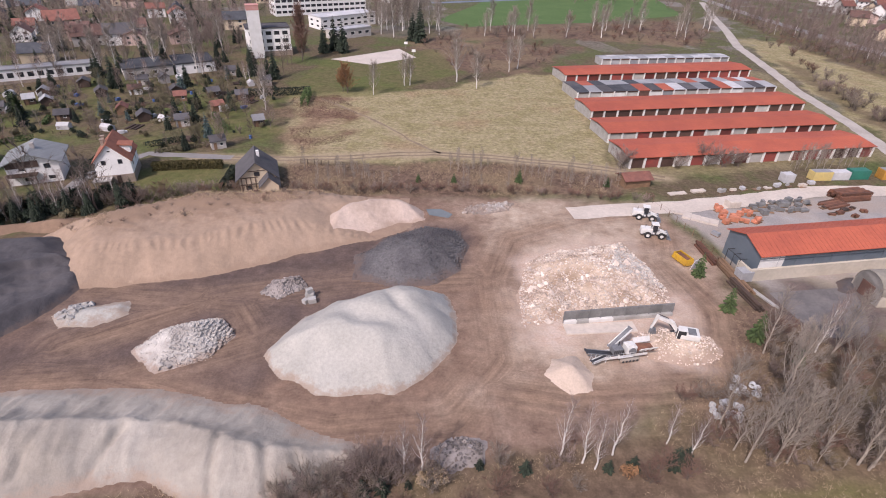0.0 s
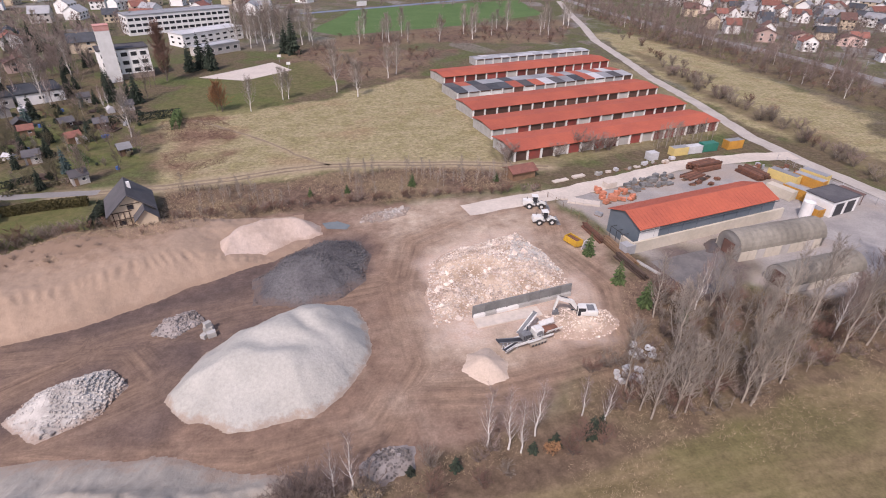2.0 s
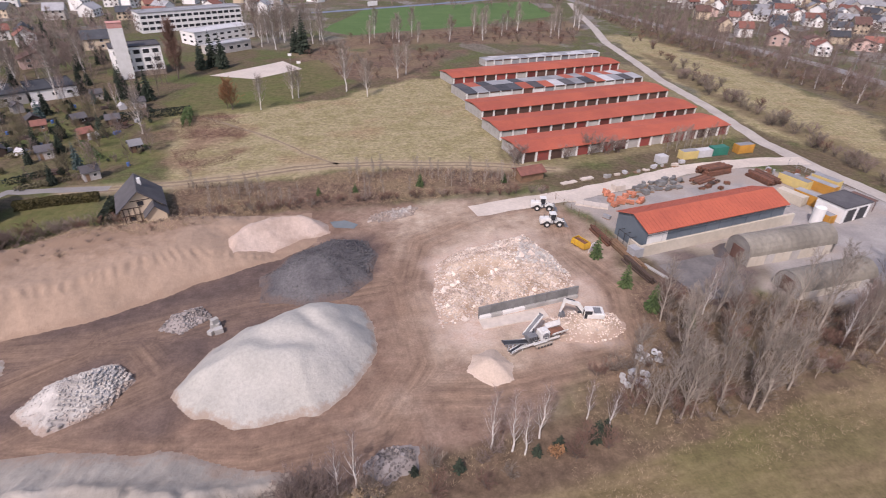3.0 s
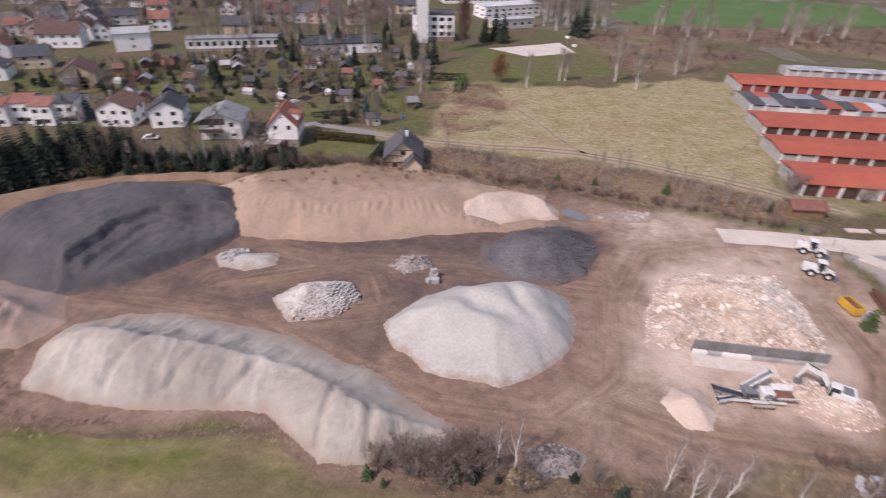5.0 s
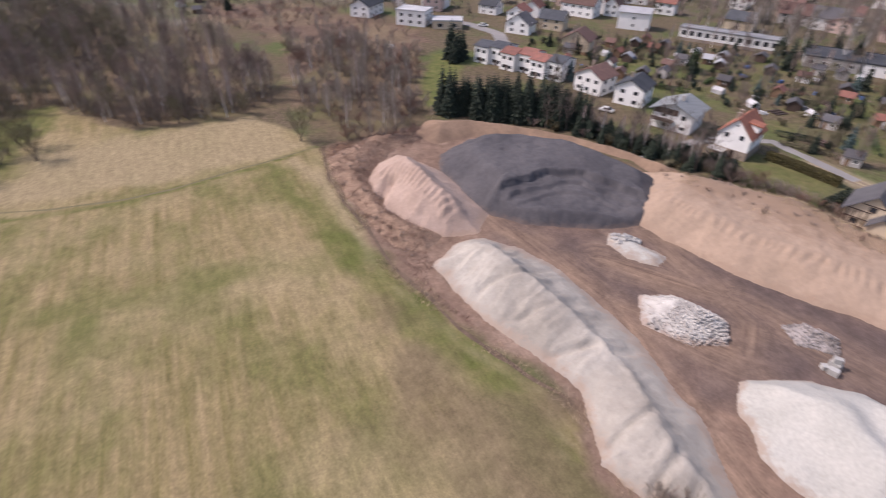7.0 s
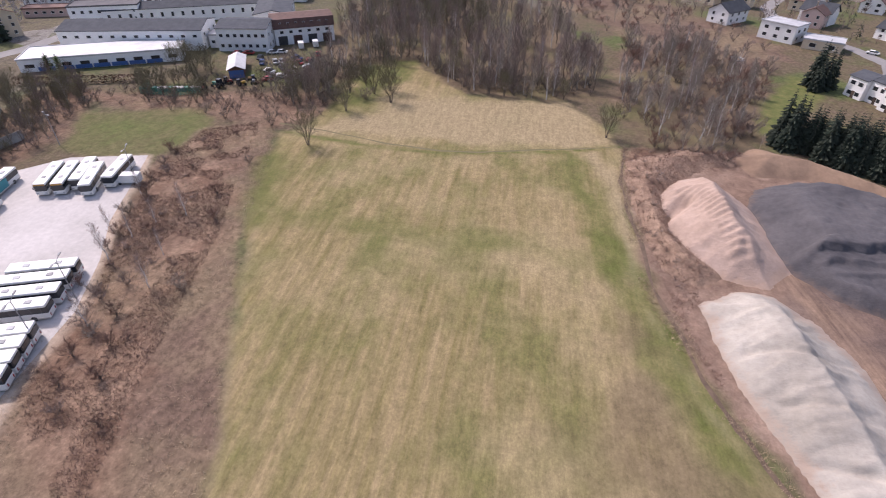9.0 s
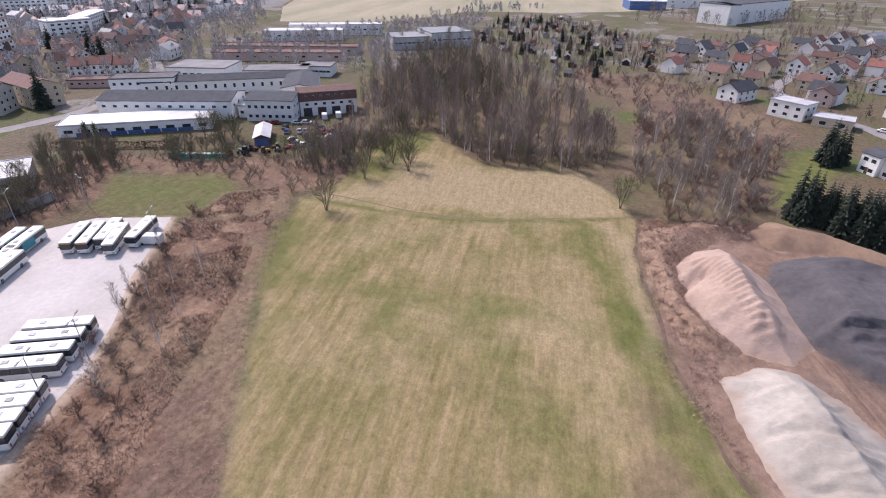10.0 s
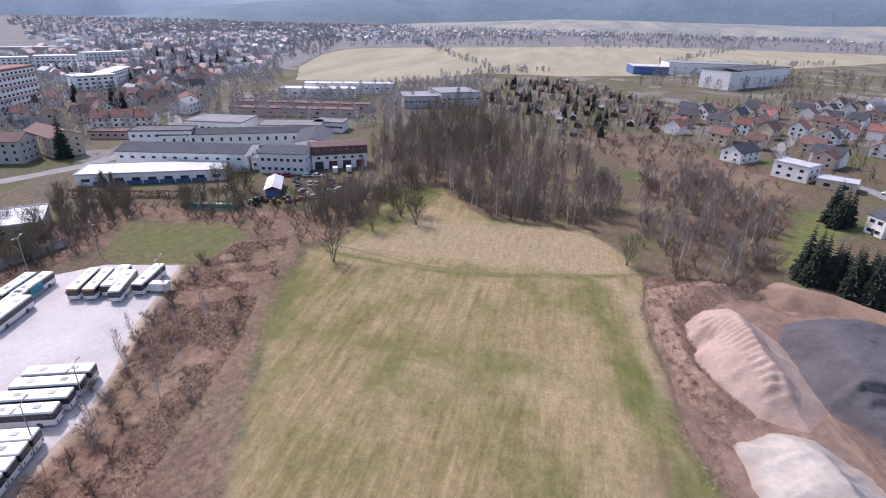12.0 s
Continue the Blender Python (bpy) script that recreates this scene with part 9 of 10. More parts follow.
def conifer(seed, height, width, needle="needle", layers=16, per=11, columnar=False):
    """A spruce: a trunk and tiers of drooping, toothed branch fans."""
    r = random.Random(seed)
    trunk = Sticks()
    trunk.stick((0, 0, -0.1), (0, 0, height * 0.97), 0.018 * height, 0.02, sides=6)
    v, f = [], []
    for i in range(layers):
        s = (i + 0.5) / layers
        z = height * (0.06 + 0.92 * s)
        rad = width / 2 * ((1 - s) ** 0.85 if not columnar else min(1, 2.6 * (1 - s)) * (0.75 + 0.25 * math.sin(3 * s + 0.5)))
        n = max(5, int(per * (1 - 0.5 * s)))
        for k in range(n):
            a = 6.283 * (k + r.random() * 0.8) / n + i * 0.7
            L = rad * r.uniform(0.75, 1.18) + 0.12
            zz = z + r.uniform(-0.3, 0.3) * height / layers
            dz = -(0.30 if not columnar else -0.8) * L
            spread = 0.34 + 0.2 * r.random()
            for t0, t1, wd in ((0.0, 0.55, 0.9), (0.3, 0.85, 1.0), (0.6, 1.05, 0.7)):
                o = len(v)
                ca, sa = math.cos(a), math.sin(a)
                half = spread * L * wd * 0.6
                p0 = (ca * L * t0, sa * L * t0, zz + dz * t0 + 0.10 * L)
                p1 = (ca * L * t1, sa * L * t1, zz + dz * t1)
                m0 = (ca * L * (t0 + t1) / 2 - sa * half, sa * L * (t0 + t1) / 2 + ca * half, zz + dz * t1 - r.uniform(0.05, 0.2) * L)
                m1 = (ca * L * (t0 + t1) / 2 + sa * half, sa * L * (t0 + t1) / 2 - ca * half, zz + dz * t1 - r.uniform(0.05, 0.2) * L)
                v += [p0, m0, p1, m1]
                f += [(o, o + 1, o + 2), (o, o + 2, o + 3)]
    return trunk.mesh("trunk", M["bark"]), raw_mesh("crown", v, f, M[needle])


def leafy(seed, width, height, material, n=420, leaf=0.22):
    """A shrub of small leaf clumps on short stems, with an uneven outline."""
    r = random.Random(seed)
    trunk = Sticks()
    for _ in range(7):
        a = r.uniform(0, 6.28)
        trunk.stick((0, 0, -0.05), (math.cos(a) * width * 0.3, math.sin(a) * width * 0.3, height * 0.7), 0.05, 0.015)
    v, f = [], []
    lobes = [(r.uniform(-0.5, 0.5), r.uniform(-0.5, 0.5), r.uniform(0.3, 0.8), r.uniform(0.25, 0.45)) for _ in range(8)]
    for _ in range(n):
        lx, ly, lz, lr = r.choice(lobes)
        d = Vector((r.gauss(0, 1), r.gauss(0, 1), r.gauss(0, 1))).normalized() * lr * r.uniform(0.6, 1.1)
        c = Vector(((lx + d.x) * width / 2 * 1.3, (ly + d.y) * width / 2 * 1.3, max(0.05, (lz + d.z * 0.8) * height)))
        u = Vector((r.gauss(0, 1), r.gauss(0, 1), r.gauss(0, 1))).normalized() * leaf * r.uniform(0.6, 1.4)
        w = u.orthogonal().normalized() * leaf * 0.6
        o = len(v)
        v += [tuple(c - u), tuple(c + w), tuple(c + u), tuple(c - w)]
        f.append((o, o + 1, o + 2, o + 3))
    return trunk.mesh("trunk", M["bark"]), raw_mesh("crown", v, f, M[material])


_joined = {}


def plant(name, meshes, label, x, y, scale=1.0, yaw=0.0, group="", category="tree", zs=1.0):
    if category == "shrub" or name == "fruit_tree":
        key = meshes[1].name
        if key not in _joined:
            parts = [[list(v.co) for v in me.vertices] for me in meshes]
            off = len(parts[0])
            faces = [list(p.vertices) for p in meshes[0].polygons] + [[i + off for i in p.vertices] for p in meshes[1].polygons]
            index = [0] * len(meshes[0].polygons) + [1] * len(meshes[1].polygons)
            _joined[key] = raw_mesh(name, parts[0] + parts[1], faces, [meshes[0].materials[0], meshes[1].materials[0]], index=index)
        ob = new(name, _joined[key])
        ob.matrix_basis = pose(x, y, 0, 0, 0, yaw) @ Matrix.Diagonal((scale, scale, scale * zs, 1))
        return tagged(ob, label, category, group)
    t = thing(name, label, category, x, y, 0, yaw, group)
    t.scale = (scale, scale, scale * zs)
    part("trunk" if category == "tree" else "stems", meshes[0], None, t)
    part("crown" if category == "tree" else "foliage", meshes[1], None, t)
    return t


ALDER = [bare_tree(k, 13.5, 4.0, 30, 6, 9, 0.16, 0.015, "bark_pale", "twig_pale", 1.8, 0.18, twig_len=1.0, lean=0.04, limb_bark=True) for k in (1, 2, 3, 4)]
BIRCH = [bare_tree(k, 10.5, 3.0, 30, 5, 10, 0.135, 0.0115, "bark_birch", "twig_birch", 2.3, 0.16, 0.05, twig_len=0.75, lean=0.03, limb_bark=True) for k in (11, 12, 13)]
BIRCH_TALL = [bare_tree(k, 12.0, 4.6, 30, 5, 9, 0.20, 0.030, "bark_birch", "twig_pale", 1.7, 0.2, twig_len=1.3) for k in (131, 132, 133)]
WOOD = [bare_tree(k, 12.5, 5.2, 26, 7, 13, 0.13, 0.019, "bark", "twig", 1.6, 0.12, twig_len=1.35) for k in (21, 22, 23)]
WOOD_PALE = [bare_tree(k, 12.5, 3.8, 22, 5, 10, 0.18, 0.018, "bark_birch", "twig_birch", 2.3, 0.2, twig_len=1.1, limb_bark=True) for k in (24, 25)]
WILLOW = [bare_tree(k, 7.2, 4.2, 45, 6, 12, 0.10, 0.014, "bark", "twig_green", 1.3, 0.08, stems=3, twig_len=0.9) for k in (31, 32)]
BUSH = [bare_tree(k, 2.4, 2.0, 36, 5, 8, 0.03, 0.013, "bark", tw, 0.9, 0.03, stems=9, twig_len=0.6, tilt_many=0.75) for k, tw in ((41, "twig"), (42, "twig_red"), (43, "twig_grey"), (44, "twig_red"))]
BUSH_LIGHT = [bare_tree(k, 2.2, 2.0, 14, 4, 7, 0.03, 0.018, "bark", tw, 0.9, 0.03, stems=7, twig_len=0.75, tilt_many=0.75) for k, tw in ((45, "twig"), (46, "twig_red"), (47, "twig_grey"))]
WOOD_LIGHT = [bare_tree(k, 11.5, 4.6, 14, 4, 8, 0.17, 0.036, bk, tw, 1.5, 0.22, twig_len=1.3) for k, tw, bk in ((26, "twig", "bark"), (27, "twig_dark", "bark"), (28, "twig_grey", "bark_pale"), (29, "twig_green", "bark"), (30, "twig_pale", "bark_pale"))]
SAPLING = [bare_tree(k, 5.0, 1.3, 16, 4, 6, 0.045, 0.012, "bark_pale", "twig_pale", 1.6, 0.2, twig_len=0.6) for k in (51, 52, 53)]
BEECH = [bare_tree(61, 10.5, 5.2, 44, 7, 16, 0.16, 0.045, "bark", "leaf_orange", 1.2, 0.08, twig_len=0.8)]
POPLAR = [bare_tree(62, 19, 6.5, 70, 7, 14, 0.25, 0.04, "bark", "twig_red", 2.4, 0.04, twig_len=1.5)]
FIR = [conifer(k, 12, 5.0, "needle", 18, 12) for k in (71, 72, 73)]
PINE_LOW = [conifer(k, 3.0, 2.4, "needle", 9, 9) for k in (85, 86)]
FIR_BLUE = [conifer(75, 10, 4.6, "needle_blue", 15, 12)]
FIR_YOUNG = [conifer(k, 6, 3.4, "needle_bright", 12, 10) for k in (77, 78)]
THUJA = [conifer(79, 6, 2.0, "needle_bright", 14, 11, True)]
SHRUB_GREEN = [leafy(k, 3.2, 2.6, "needle", 520) for k in (81, 82)]
SHRUB_OLIVE = [leafy(k, 3.2, 2.4, "twig_green", 420, 0.2) for k in (83, 84)]

pr = random.Random(77)
SCRUB_E = [(202, 430), (196.5, 303), (203, 235), (207, 187), (204, 153), (190, 120), (165, 96), (180, 90), (215, 110), (240, 150), (246, 194), (243, 248), (228, 327), (219, 470)]


def grove(name, meshes, label, spots, lo=0.8, hi=1.2, group="", category="tree", zs=(0.9, 1.15)):
    for x, y in spots:
        plant(name, pr.choice(meshes), label, x, y, pr.uniform(lo, hi), pr.uniform(0, 360), group, category, pr.uniform(*zs))


# wood between the quarry and the lane, nearest to the camera
NEAR_WOOD = [(36, 47), (45, 60), (54, 66), (66, 69), (82, 64), (98, 62), (104, 55), (88, 50), (70, 48), (54, 43.5), (44, 43)]
grove("alder_tree", ALDER, "bare pale-barked alder tree in a thicket", scatter(NEAR_WOOD, 32, 3.6, 3), 0.7, 1.15, "alder thicket")
for x, y, s in ((56.3, 43.9, 1.15), (57.2, 44.4, 1.1), (44.5, 45, 1.0), (46.0, 44.6, 0.95), (40.5, 44.5, 0.9)):
    plant("alder_tree", ALDER[int(s * 20) % 4], "tall bare pale-barked alder tree at the field edge", x, y, s, s * 700, "alder thicket")
grove("oak_tree", WOOD, "bare dark-barked oak tree beside the yard", [(84, 56), (90, 58.5), (98, 60), (103, 64), (107, 68)], 0.85, 1.05, "oaks")
plant("birch_tree", BIRCH[0], "white-barked leaning bare birch", 80, 54, 1.2, 40, "birches")
for x, y, s in ((16.2, 44.6, 1.0), (18.9, 43.6, 1.0), (20.4, 42.8, 0.9), (23.2, 45, 0.95), (-4.1, 41.4, 0.85), (-1.9, 41.7, 0.95), (31, 47, 0.7), (62, 66, 1.0), (67, 70, 0.9), (33.5, 45, 0.8)):
    plant("birch_tree", BIRCH[int(x * 7) % 3], "bare white-barked birch at the quarry's edge", x, y, s, x * 37, "birches")
grove("shrub", BUSH, "bare brown shrub at the quarry's edge", scatter([(-21, 35.5), (-10, 41), (5, 43), (17, 46), (28, 50), (40, 58), (50, 68), (62, 72), (90, 60), (100, 54), (70, 47), (44, 43), (20, 39.5), (0, 37)], 75, 1.6, 4), 0.5, 1.1, "bare shrubs", "shrub")
grove("shrub", [BUSH[0], BUSH[2]], "bare brown shrub at the foot of the sand ridge", scatter([(-20, 36.3), (-10, 42.5), (-4, 42), (-7, 38), (-14, 35.6)], 16, 1.6, 5), 0.8, 1.4, "bare shrubs", "shrub")
for x, y, s in ((11.3, 42.1, 0.8), (25.2, 42.9, 0.9), (30.9, 43.6, 1.2), (32.5, 44.2, 1.0), (5.5, 42.5, 0.6), (-8.8, 38.2, 1.0), (-6.6, 38.8, 1.0), (-3.4, 39.4, 0.5), (22, 42.6, 0.7)):
    plant("pine_shrub", PINE_LOW[int(x) % 2], "low dark green pine at the quarry's edge", x, y, s, x * 50, "evergreen shrubs", "shrub", 1.1)
for x, y in ((0.5, 40.5), (-1.5, 39.8), (24.6, 41.8)):
    plant("shrub", leafy(int(x * 10) + 60, 2.4, 1.8, "dry_grass" if x < 10 else "leaf_orange", 300, 0.16), "yellowish withered shrub below the birches", x, y, 1.0, 0, "bare shrubs", "shrub")
for x, y, s in ((-18.9, 34.8, 0.5), (-16.6, 34.4, 0.3), (52.1, 76.6, 0.9), (53.4, 68.8, 1.0), (51.0, 87.4, 0.9), (57.5, 63, 0.6)):
    plant("spruce", FIR_YOUNG[int(x) % 2], "young bright green spruce beside the lane", x, y, s, x * 20, "young spruces", "tree", 1.05)
for x, y, s in ((-7, 126.8, 0.5), (2.3, 127.3, 0.5), (19.5, 128.4, 0.75), (42.5, 127.6, 0.55)):
    plant("spruce", FIR_YOUNG[int(x) % 2], "small dark green pine in the dry strip", x, y, s * 1.0, x * 50, "young spruces", "tree", 0.9)
# dry strip between the quarry and the meadow
STRIP_IN = [(50, 126), (15, 122), (-15, 121), (-27, 119), (-38, 119), (-38, 134), (-28, 134), (2, 138.5), (26, 138.5), (48, 134)]
grove("sapling", SAPLING, "thin bare pale sapling in the dry strip", [(x, y) for x, y in scatter(STRIP_IN, 150, 1.2, 6) if float(fractal(x, y, 8, 61, 2)) > 0.15], 0.5, 1.25, "saplings", "shrub")
grove("shrub", [BUSH[1], BUSH[3], BUSH[0]], "bare reddish shrub along the quarry's rim", [(52 - k * 2.6 + pr.uniform(-1, 1), 122.3 - abs(k - 20) * 0.12 + pr.uniform(-1, 1)) for k in range(30)], 0.45, 0.8, "rim hedge", "shrub")
for x, y, s in ((49.5, 140, 1.2), (51, 142, 1.0), (75, 143.5, 1.3), (80, 143.5, 1.2), (84, 144, 1.0), (66, 141, 0.9)):
    plant("shrub", BUSH[0], "bare bush in front of the garages", x, y, s * 1.5, x * 9, "bare shrubs", "shrub")
grove("sapling", SAPLING, "thin bare pale sapling in front of the garages", scatter([(98, 141), (122, 144), (122, 149), (100, 146)], 22, 1.5, 7), 1.0, 1.4, "saplings", "shrub")
# meadow edge and school
grove("wood_tree", WOOD, "large bare brown tree behind the ball court", [(-38, 338), (-31, 334), (-24, 336), (-17, 340), (-44, 344)], 1.25, 1.6, "school trees")
grove("wood_tree", WOOD + WOOD_PALE, "bare tree beside the railway", scatter(SCRUB_E, 40, 6, 71), 0.5, 0.85, "railway trees")
grove("shrub", BUSH, "bare bush between the lane and the meadow", [(150 + 36 * k / 22 + pr.uniform(-4, 4), 110 + 220 * k / 22 + pr.uniform(-5, 5)) for k in range(23)], 0.8, 1.6, "lane hedge", "shrub")
for x, y, s in ((-38.6, 204.5, 0.95), (-40.5, 206, 0.7)):
    plant("beech_tree", BEECH[0], "beech tree with withered orange-brown leaves", x, y, s, 10, "meadow trees")
for x, y, s in ((-28.4, 203, 0.95), (-17.6, 216.7, 0.95), (-15.5, 217.5, 0.85), (3.5, 224.5, 1.5), (11.5, 216, 1.1), (27, 244, 1.1), (31.5, 250.5, 1.1), (-63.3, 181.4, 1.15)):
    plant("birch_tree", BIRCH_TALL[int(x) % 3], "bare white-barked birch at the meadow", x, y, s, x * 31, "meadow trees")
plant("poplar_tree", POPLAR[0], "broad columnar poplar with brown twigs", -67.7, 253.5, 1.15, 0, "school trees")
for x, y, s in ((-16, 302, 1.7), (-20, 305, 1.35), (-82.8, 230.5, 1.0), (-71.2, 221, 1.05), (-52, 272, 1.35), (-57, 276, 1.4), (-61, 270, 1.2), (-75, 224, 0.8), (-126.9, 202.4, 1.1), (-141, 168, 0.9)):
    plant("spruce", FIR[int(x) % 3], "dark green spruce near the school", x, y, s, x * 13, "school trees")
grove("birch_tree", BIRCH_TALL, "bare birch behind the school", scatter([(-50, 320), (-20, 305), (0, 330), (-20, 370), (-45, 350)], 16, 5, 8), 1.2, 1.6, "school trees")
grove("wood_tree", WOOD, "bare tree by the school", scatter([(-150, 215), (-128, 235), (-100, 245), (-100, 300), (-130, 300), (-140, 260)], 22, 6, 9), 0.7, 1.1, "school trees")
grove("shrub", BUSH, "bare shrub on rough ground", scatter(BROWN_N, 22, 5, 10), 1.0, 1.8, "rough ground shrubs", "shrub")
grove("birch_tree", BIRCH_TALL, "bare birch on rough ground", scatter([(20, 310), (61, 326), (130, 318), (170, 370), (150, 380), (20, 345)], 20, 5, 11), 0.9, 1.3, "rough ground birches")
grove("birch_tree", BIRCH_TALL, "tall bare birch above the allotments", [(-164, 233), (-165, 228), (-142, 220), (-122, 226), (-125, 241), (-151, 268), (-105, 226), (-110, 268), (-139, 226)], 1.1, 1.5, "garden birches")
# scrub between the lane and the railway
grove("wood_tree", WOOD, "bare brown tree in the railway scrub", scatter(SCRUB_E, 45, 5, 12), 0.45, 0.8, "railway scrub")
grove("shrub", [BUSH[0], BUSH[2]], "bare brown shrub beside the lane", [(143 + 0.085 * (y - 100) + pr.uniform(3, 9), y) for y in (pr.uniform(90, 250) for _ in range(28))], 0.9, 1.9, "lane hedge", "shrub")
# conifers and scrub on the western rim
for k in range(26):
    plant("evergreen_shrub", SHRUB_GREEN[k % 2], "dark green evergreen shrub behind the sand bank", -116 + 40 * k / 25 + pr.uniform(-1.5, 1.5), 92 + 22 * k / 25 + pr.uniform(-1.5, 1.5), pr.uniform(0.9, 1.5), k * 47, "evergreen shrubs", "shrub", 1.2)
row_spots = [(-139 + 26 * k / 46 + pr.uniform(-2.2, 2.2), 67 + 30 * k / 46 + pr.uniform(-2.2, 2.2)) for k in range(48)]
grove("spruce", FIR, "dark green spruce in a dense row", row_spots, 0.75, 1.2, "spruce row")
for x, y in ((-139, 66), (-136.5, 67.5)):
    plant("spruce", FIR_BLUE[0], "blue-green spruce at the row's end", x, y, 0.85, 0, "spruce row")
grove("spruce", FIR, "dark green spruce behind the sand bank", [(-112 + 40 * k / 19 + pr.uniform(-2, 2), 92 + 19 * k / 19 + pr.uniform(-2, 2)) for k in range(20)], 0.35, 0.65, "rim spruces")
grove("birch_tree", BIRCH, "thin bare birch behind the dark mound", [(-112 + 26 * k / 16 + pr.uniform(-2, 2), 96 + 9 * k / 16 + pr.uniform(-2, 2)) for k in range(20)], 0.6, 0.95, "rim birches")
grove("shrub", BUSH, "bare shrub behind the sand bank", [(-100 + 62 * k / 34 + pr.uniform(-2, 2), 101 + 18 * (k / 34) ** 0.7 + pr.uniform(-2, 2)) for k in range(24)], 0.8, 1.4, "rim shrubs", "shrub")
for x, y, s in ((-187, 91, 1.2), (-184, 93, 1.15), (-190, 93.5, 1.2), (-186, 96, 1.1), (-182, 90.5, 0.9)):
    plant("spruce", FIR[int(x) % 3], "tall dark spruce in a clump on the lawn", x, y, s, x, "spruce clump")
plant("willow_tree", WILLOW[0], "lone round bare willow at the field's corner", -117.4, -53.2, 1.12, 20, "field trees")
plant("willow_tree", WILLOW[1], "lone bare willow at the field's corner", -135.1, 22.3, 1.1, 70, "field trees")
# the wood beyond the field
WOOD_A = [(-149, -61), (-160, -62), (-172, -56), (-184, -52), (-189, -45), (-190, -38), (-176, -31), (-163, -20), (-160, -8), (-158, 4), (-160, 14), (-166, 21), (-196, 26), (-240, 14), (-280, 0), (-350, -35), (-370, -60), (-330, -80), (-258, -84), (-205, -76), (-175, -62)]
WOOD_HILL = [(-205, -70), (-190, -40), (-205, -15), (-290, -25), (-320, -60), (-260, -80)]
WOOD_B = [(-137, 29), (-129, 37), (-125, 50), (-136, 60), (-170, 72), (-205, 72), (-228, 68), (-215, 46), (-178, 32), (-160, 27)]
edge_spots = scatter([(-160, -62), (-172, -56), (-184, -52), (-190, -45), (-190, -38), (-176, -31), (-163, -20), (-160, -8), (-158, 4), (-160, 14), (-166, 21), (-185, 24), (-182, -10), (-198, -36), (-198, -56), (-176, -66)], 70, 3.0, 14)
grove("wood_tree", WOOD + WOOD_PALE + WOOD_PALE + [ALDER[0], ALDER[0], WILLOW[0], WILLOW[1]], "bare tree at the edge of the wood", edge_spots, 0.6, 0.95, "wood beyond the field")
grove("wood_tree", WOOD + WOOD + WOOD_PALE[:1], "bare brown tree in the wood", scatter(WOOD_A, 50, 6.0, 15), 0.8, 1.15, "wood beyond the field")
grove("birch_tree", BIRCH_TALL + WOOD_PALE[:1], "bare pale birch on the slope", scatter(WOOD_B, 34, 4.0, 16), 0.5, 0.9, "slope trees")
grove("alder_tree", ALDER, "bare grey alder on the slope", scatter(WOOD_B, 8, 4.0, 17), 0.4, 0.7, "slope trees")
grove("shrub", BUSH, "bare shrub on the slope", scatter([(-137, 29), (-122, 30), (-124, 52), (-140, 62), (-230, 70), (-240, 40), (-180, 28)], 28, 3, 18), 0.9, 1.6, "slope shrubs", "shrub")
grove("shrub", [BUSH[0], BUSH[2], WILLOW[0]], "bare shrub below the wood", scatter([(-143, -68), (-138, -50), (-158, -28), (-166, -40), (-172, -70), (-160, -80)], 22, 3, 19), 0.8, 1.3, "wood edge shrubs", "shrub")
# bank between the field and the bus yard
grove("shrub", BUSH, "bare reddish-brown shrub on the dry bank", scatter([(-40, -66), (-62, -70), (-78, -76), (-100, -84), (-122, -84), (-129, -71), (-112, -64), (-80, -58), (-56, -52), (-44, -52)], 14, 4, 20), 0.5, 1.0, "bank shrubs", "shrub", (0.6, 0.9))
grove("birch_tree", BIRCH, "thin bare birch on the dry bank", [(-66, -72), (-73, -72), (-69, -63), (-78, -70), (-74, -77), (-60, -60), (-82, -66), (-50, -64), (-88, -80)], 0.45, 0.85, "bank birches")
grove("shrub", [BUSH[0], BUSH[1]], "bare dark bush on the bank beside the buses", [(-56, -66), (-50, -64.5), (-44, -62), (-39, -60), (-47, -58), (-53, -61), (-41, -55), (-35, -57), (-60, -64), (-34, -50)], 0.55, 0.95, "bank shrubs", "shrub")
grove("shrub", BUSH, "bare shrub at the bus yard's edge", [(-60 - 7 * k + pr.uniform(-2, 2), -71.5 - 1.9 * k + pr.uniform(-1, 1)) for k in range(8)], 0.6, 1.0, "bank shrubs", "shrub")
grove("willow_tree", WILLOW, "broad bare willow in the hedge behind the bus yard", scatter([(-100, -150), (-140, -152), (-146, -136), (-128, -126), (-106, -122), (-88, -126)], 24, 4.0, 21), 0.7, 1.05, "bus yard hedge")
grove("shrub", [BUSH[0], BUSH[1]], "bare brown shrub in the hedge below the factory", scatter([(-130, -140), (-148, -146), (-156, -110), (-160, -84), (-150, -70), (-140, -86), (-146, -112)], 10, 4.5, 22), 0.6, 1.1, "factory hedge", "shrub", (0.6, 0.8))
grove("willow_tree", WILLOW, "broad bare willow in front of the factory", [(-164, -112), (-166, -108), (-168, -116), (-163, -104), (-170, -110), (-165, -118), (-161, -108)], 0.75, 1.0, "factory trees")
for x, y, s in ((-152.6, -155, 0.95), (-153.5, -152, 0.9)):
    plant("thuja", THUJA[0], "dark columnar thuja beside the factory annex", x, y, s * 1.3, 0, "thujas")
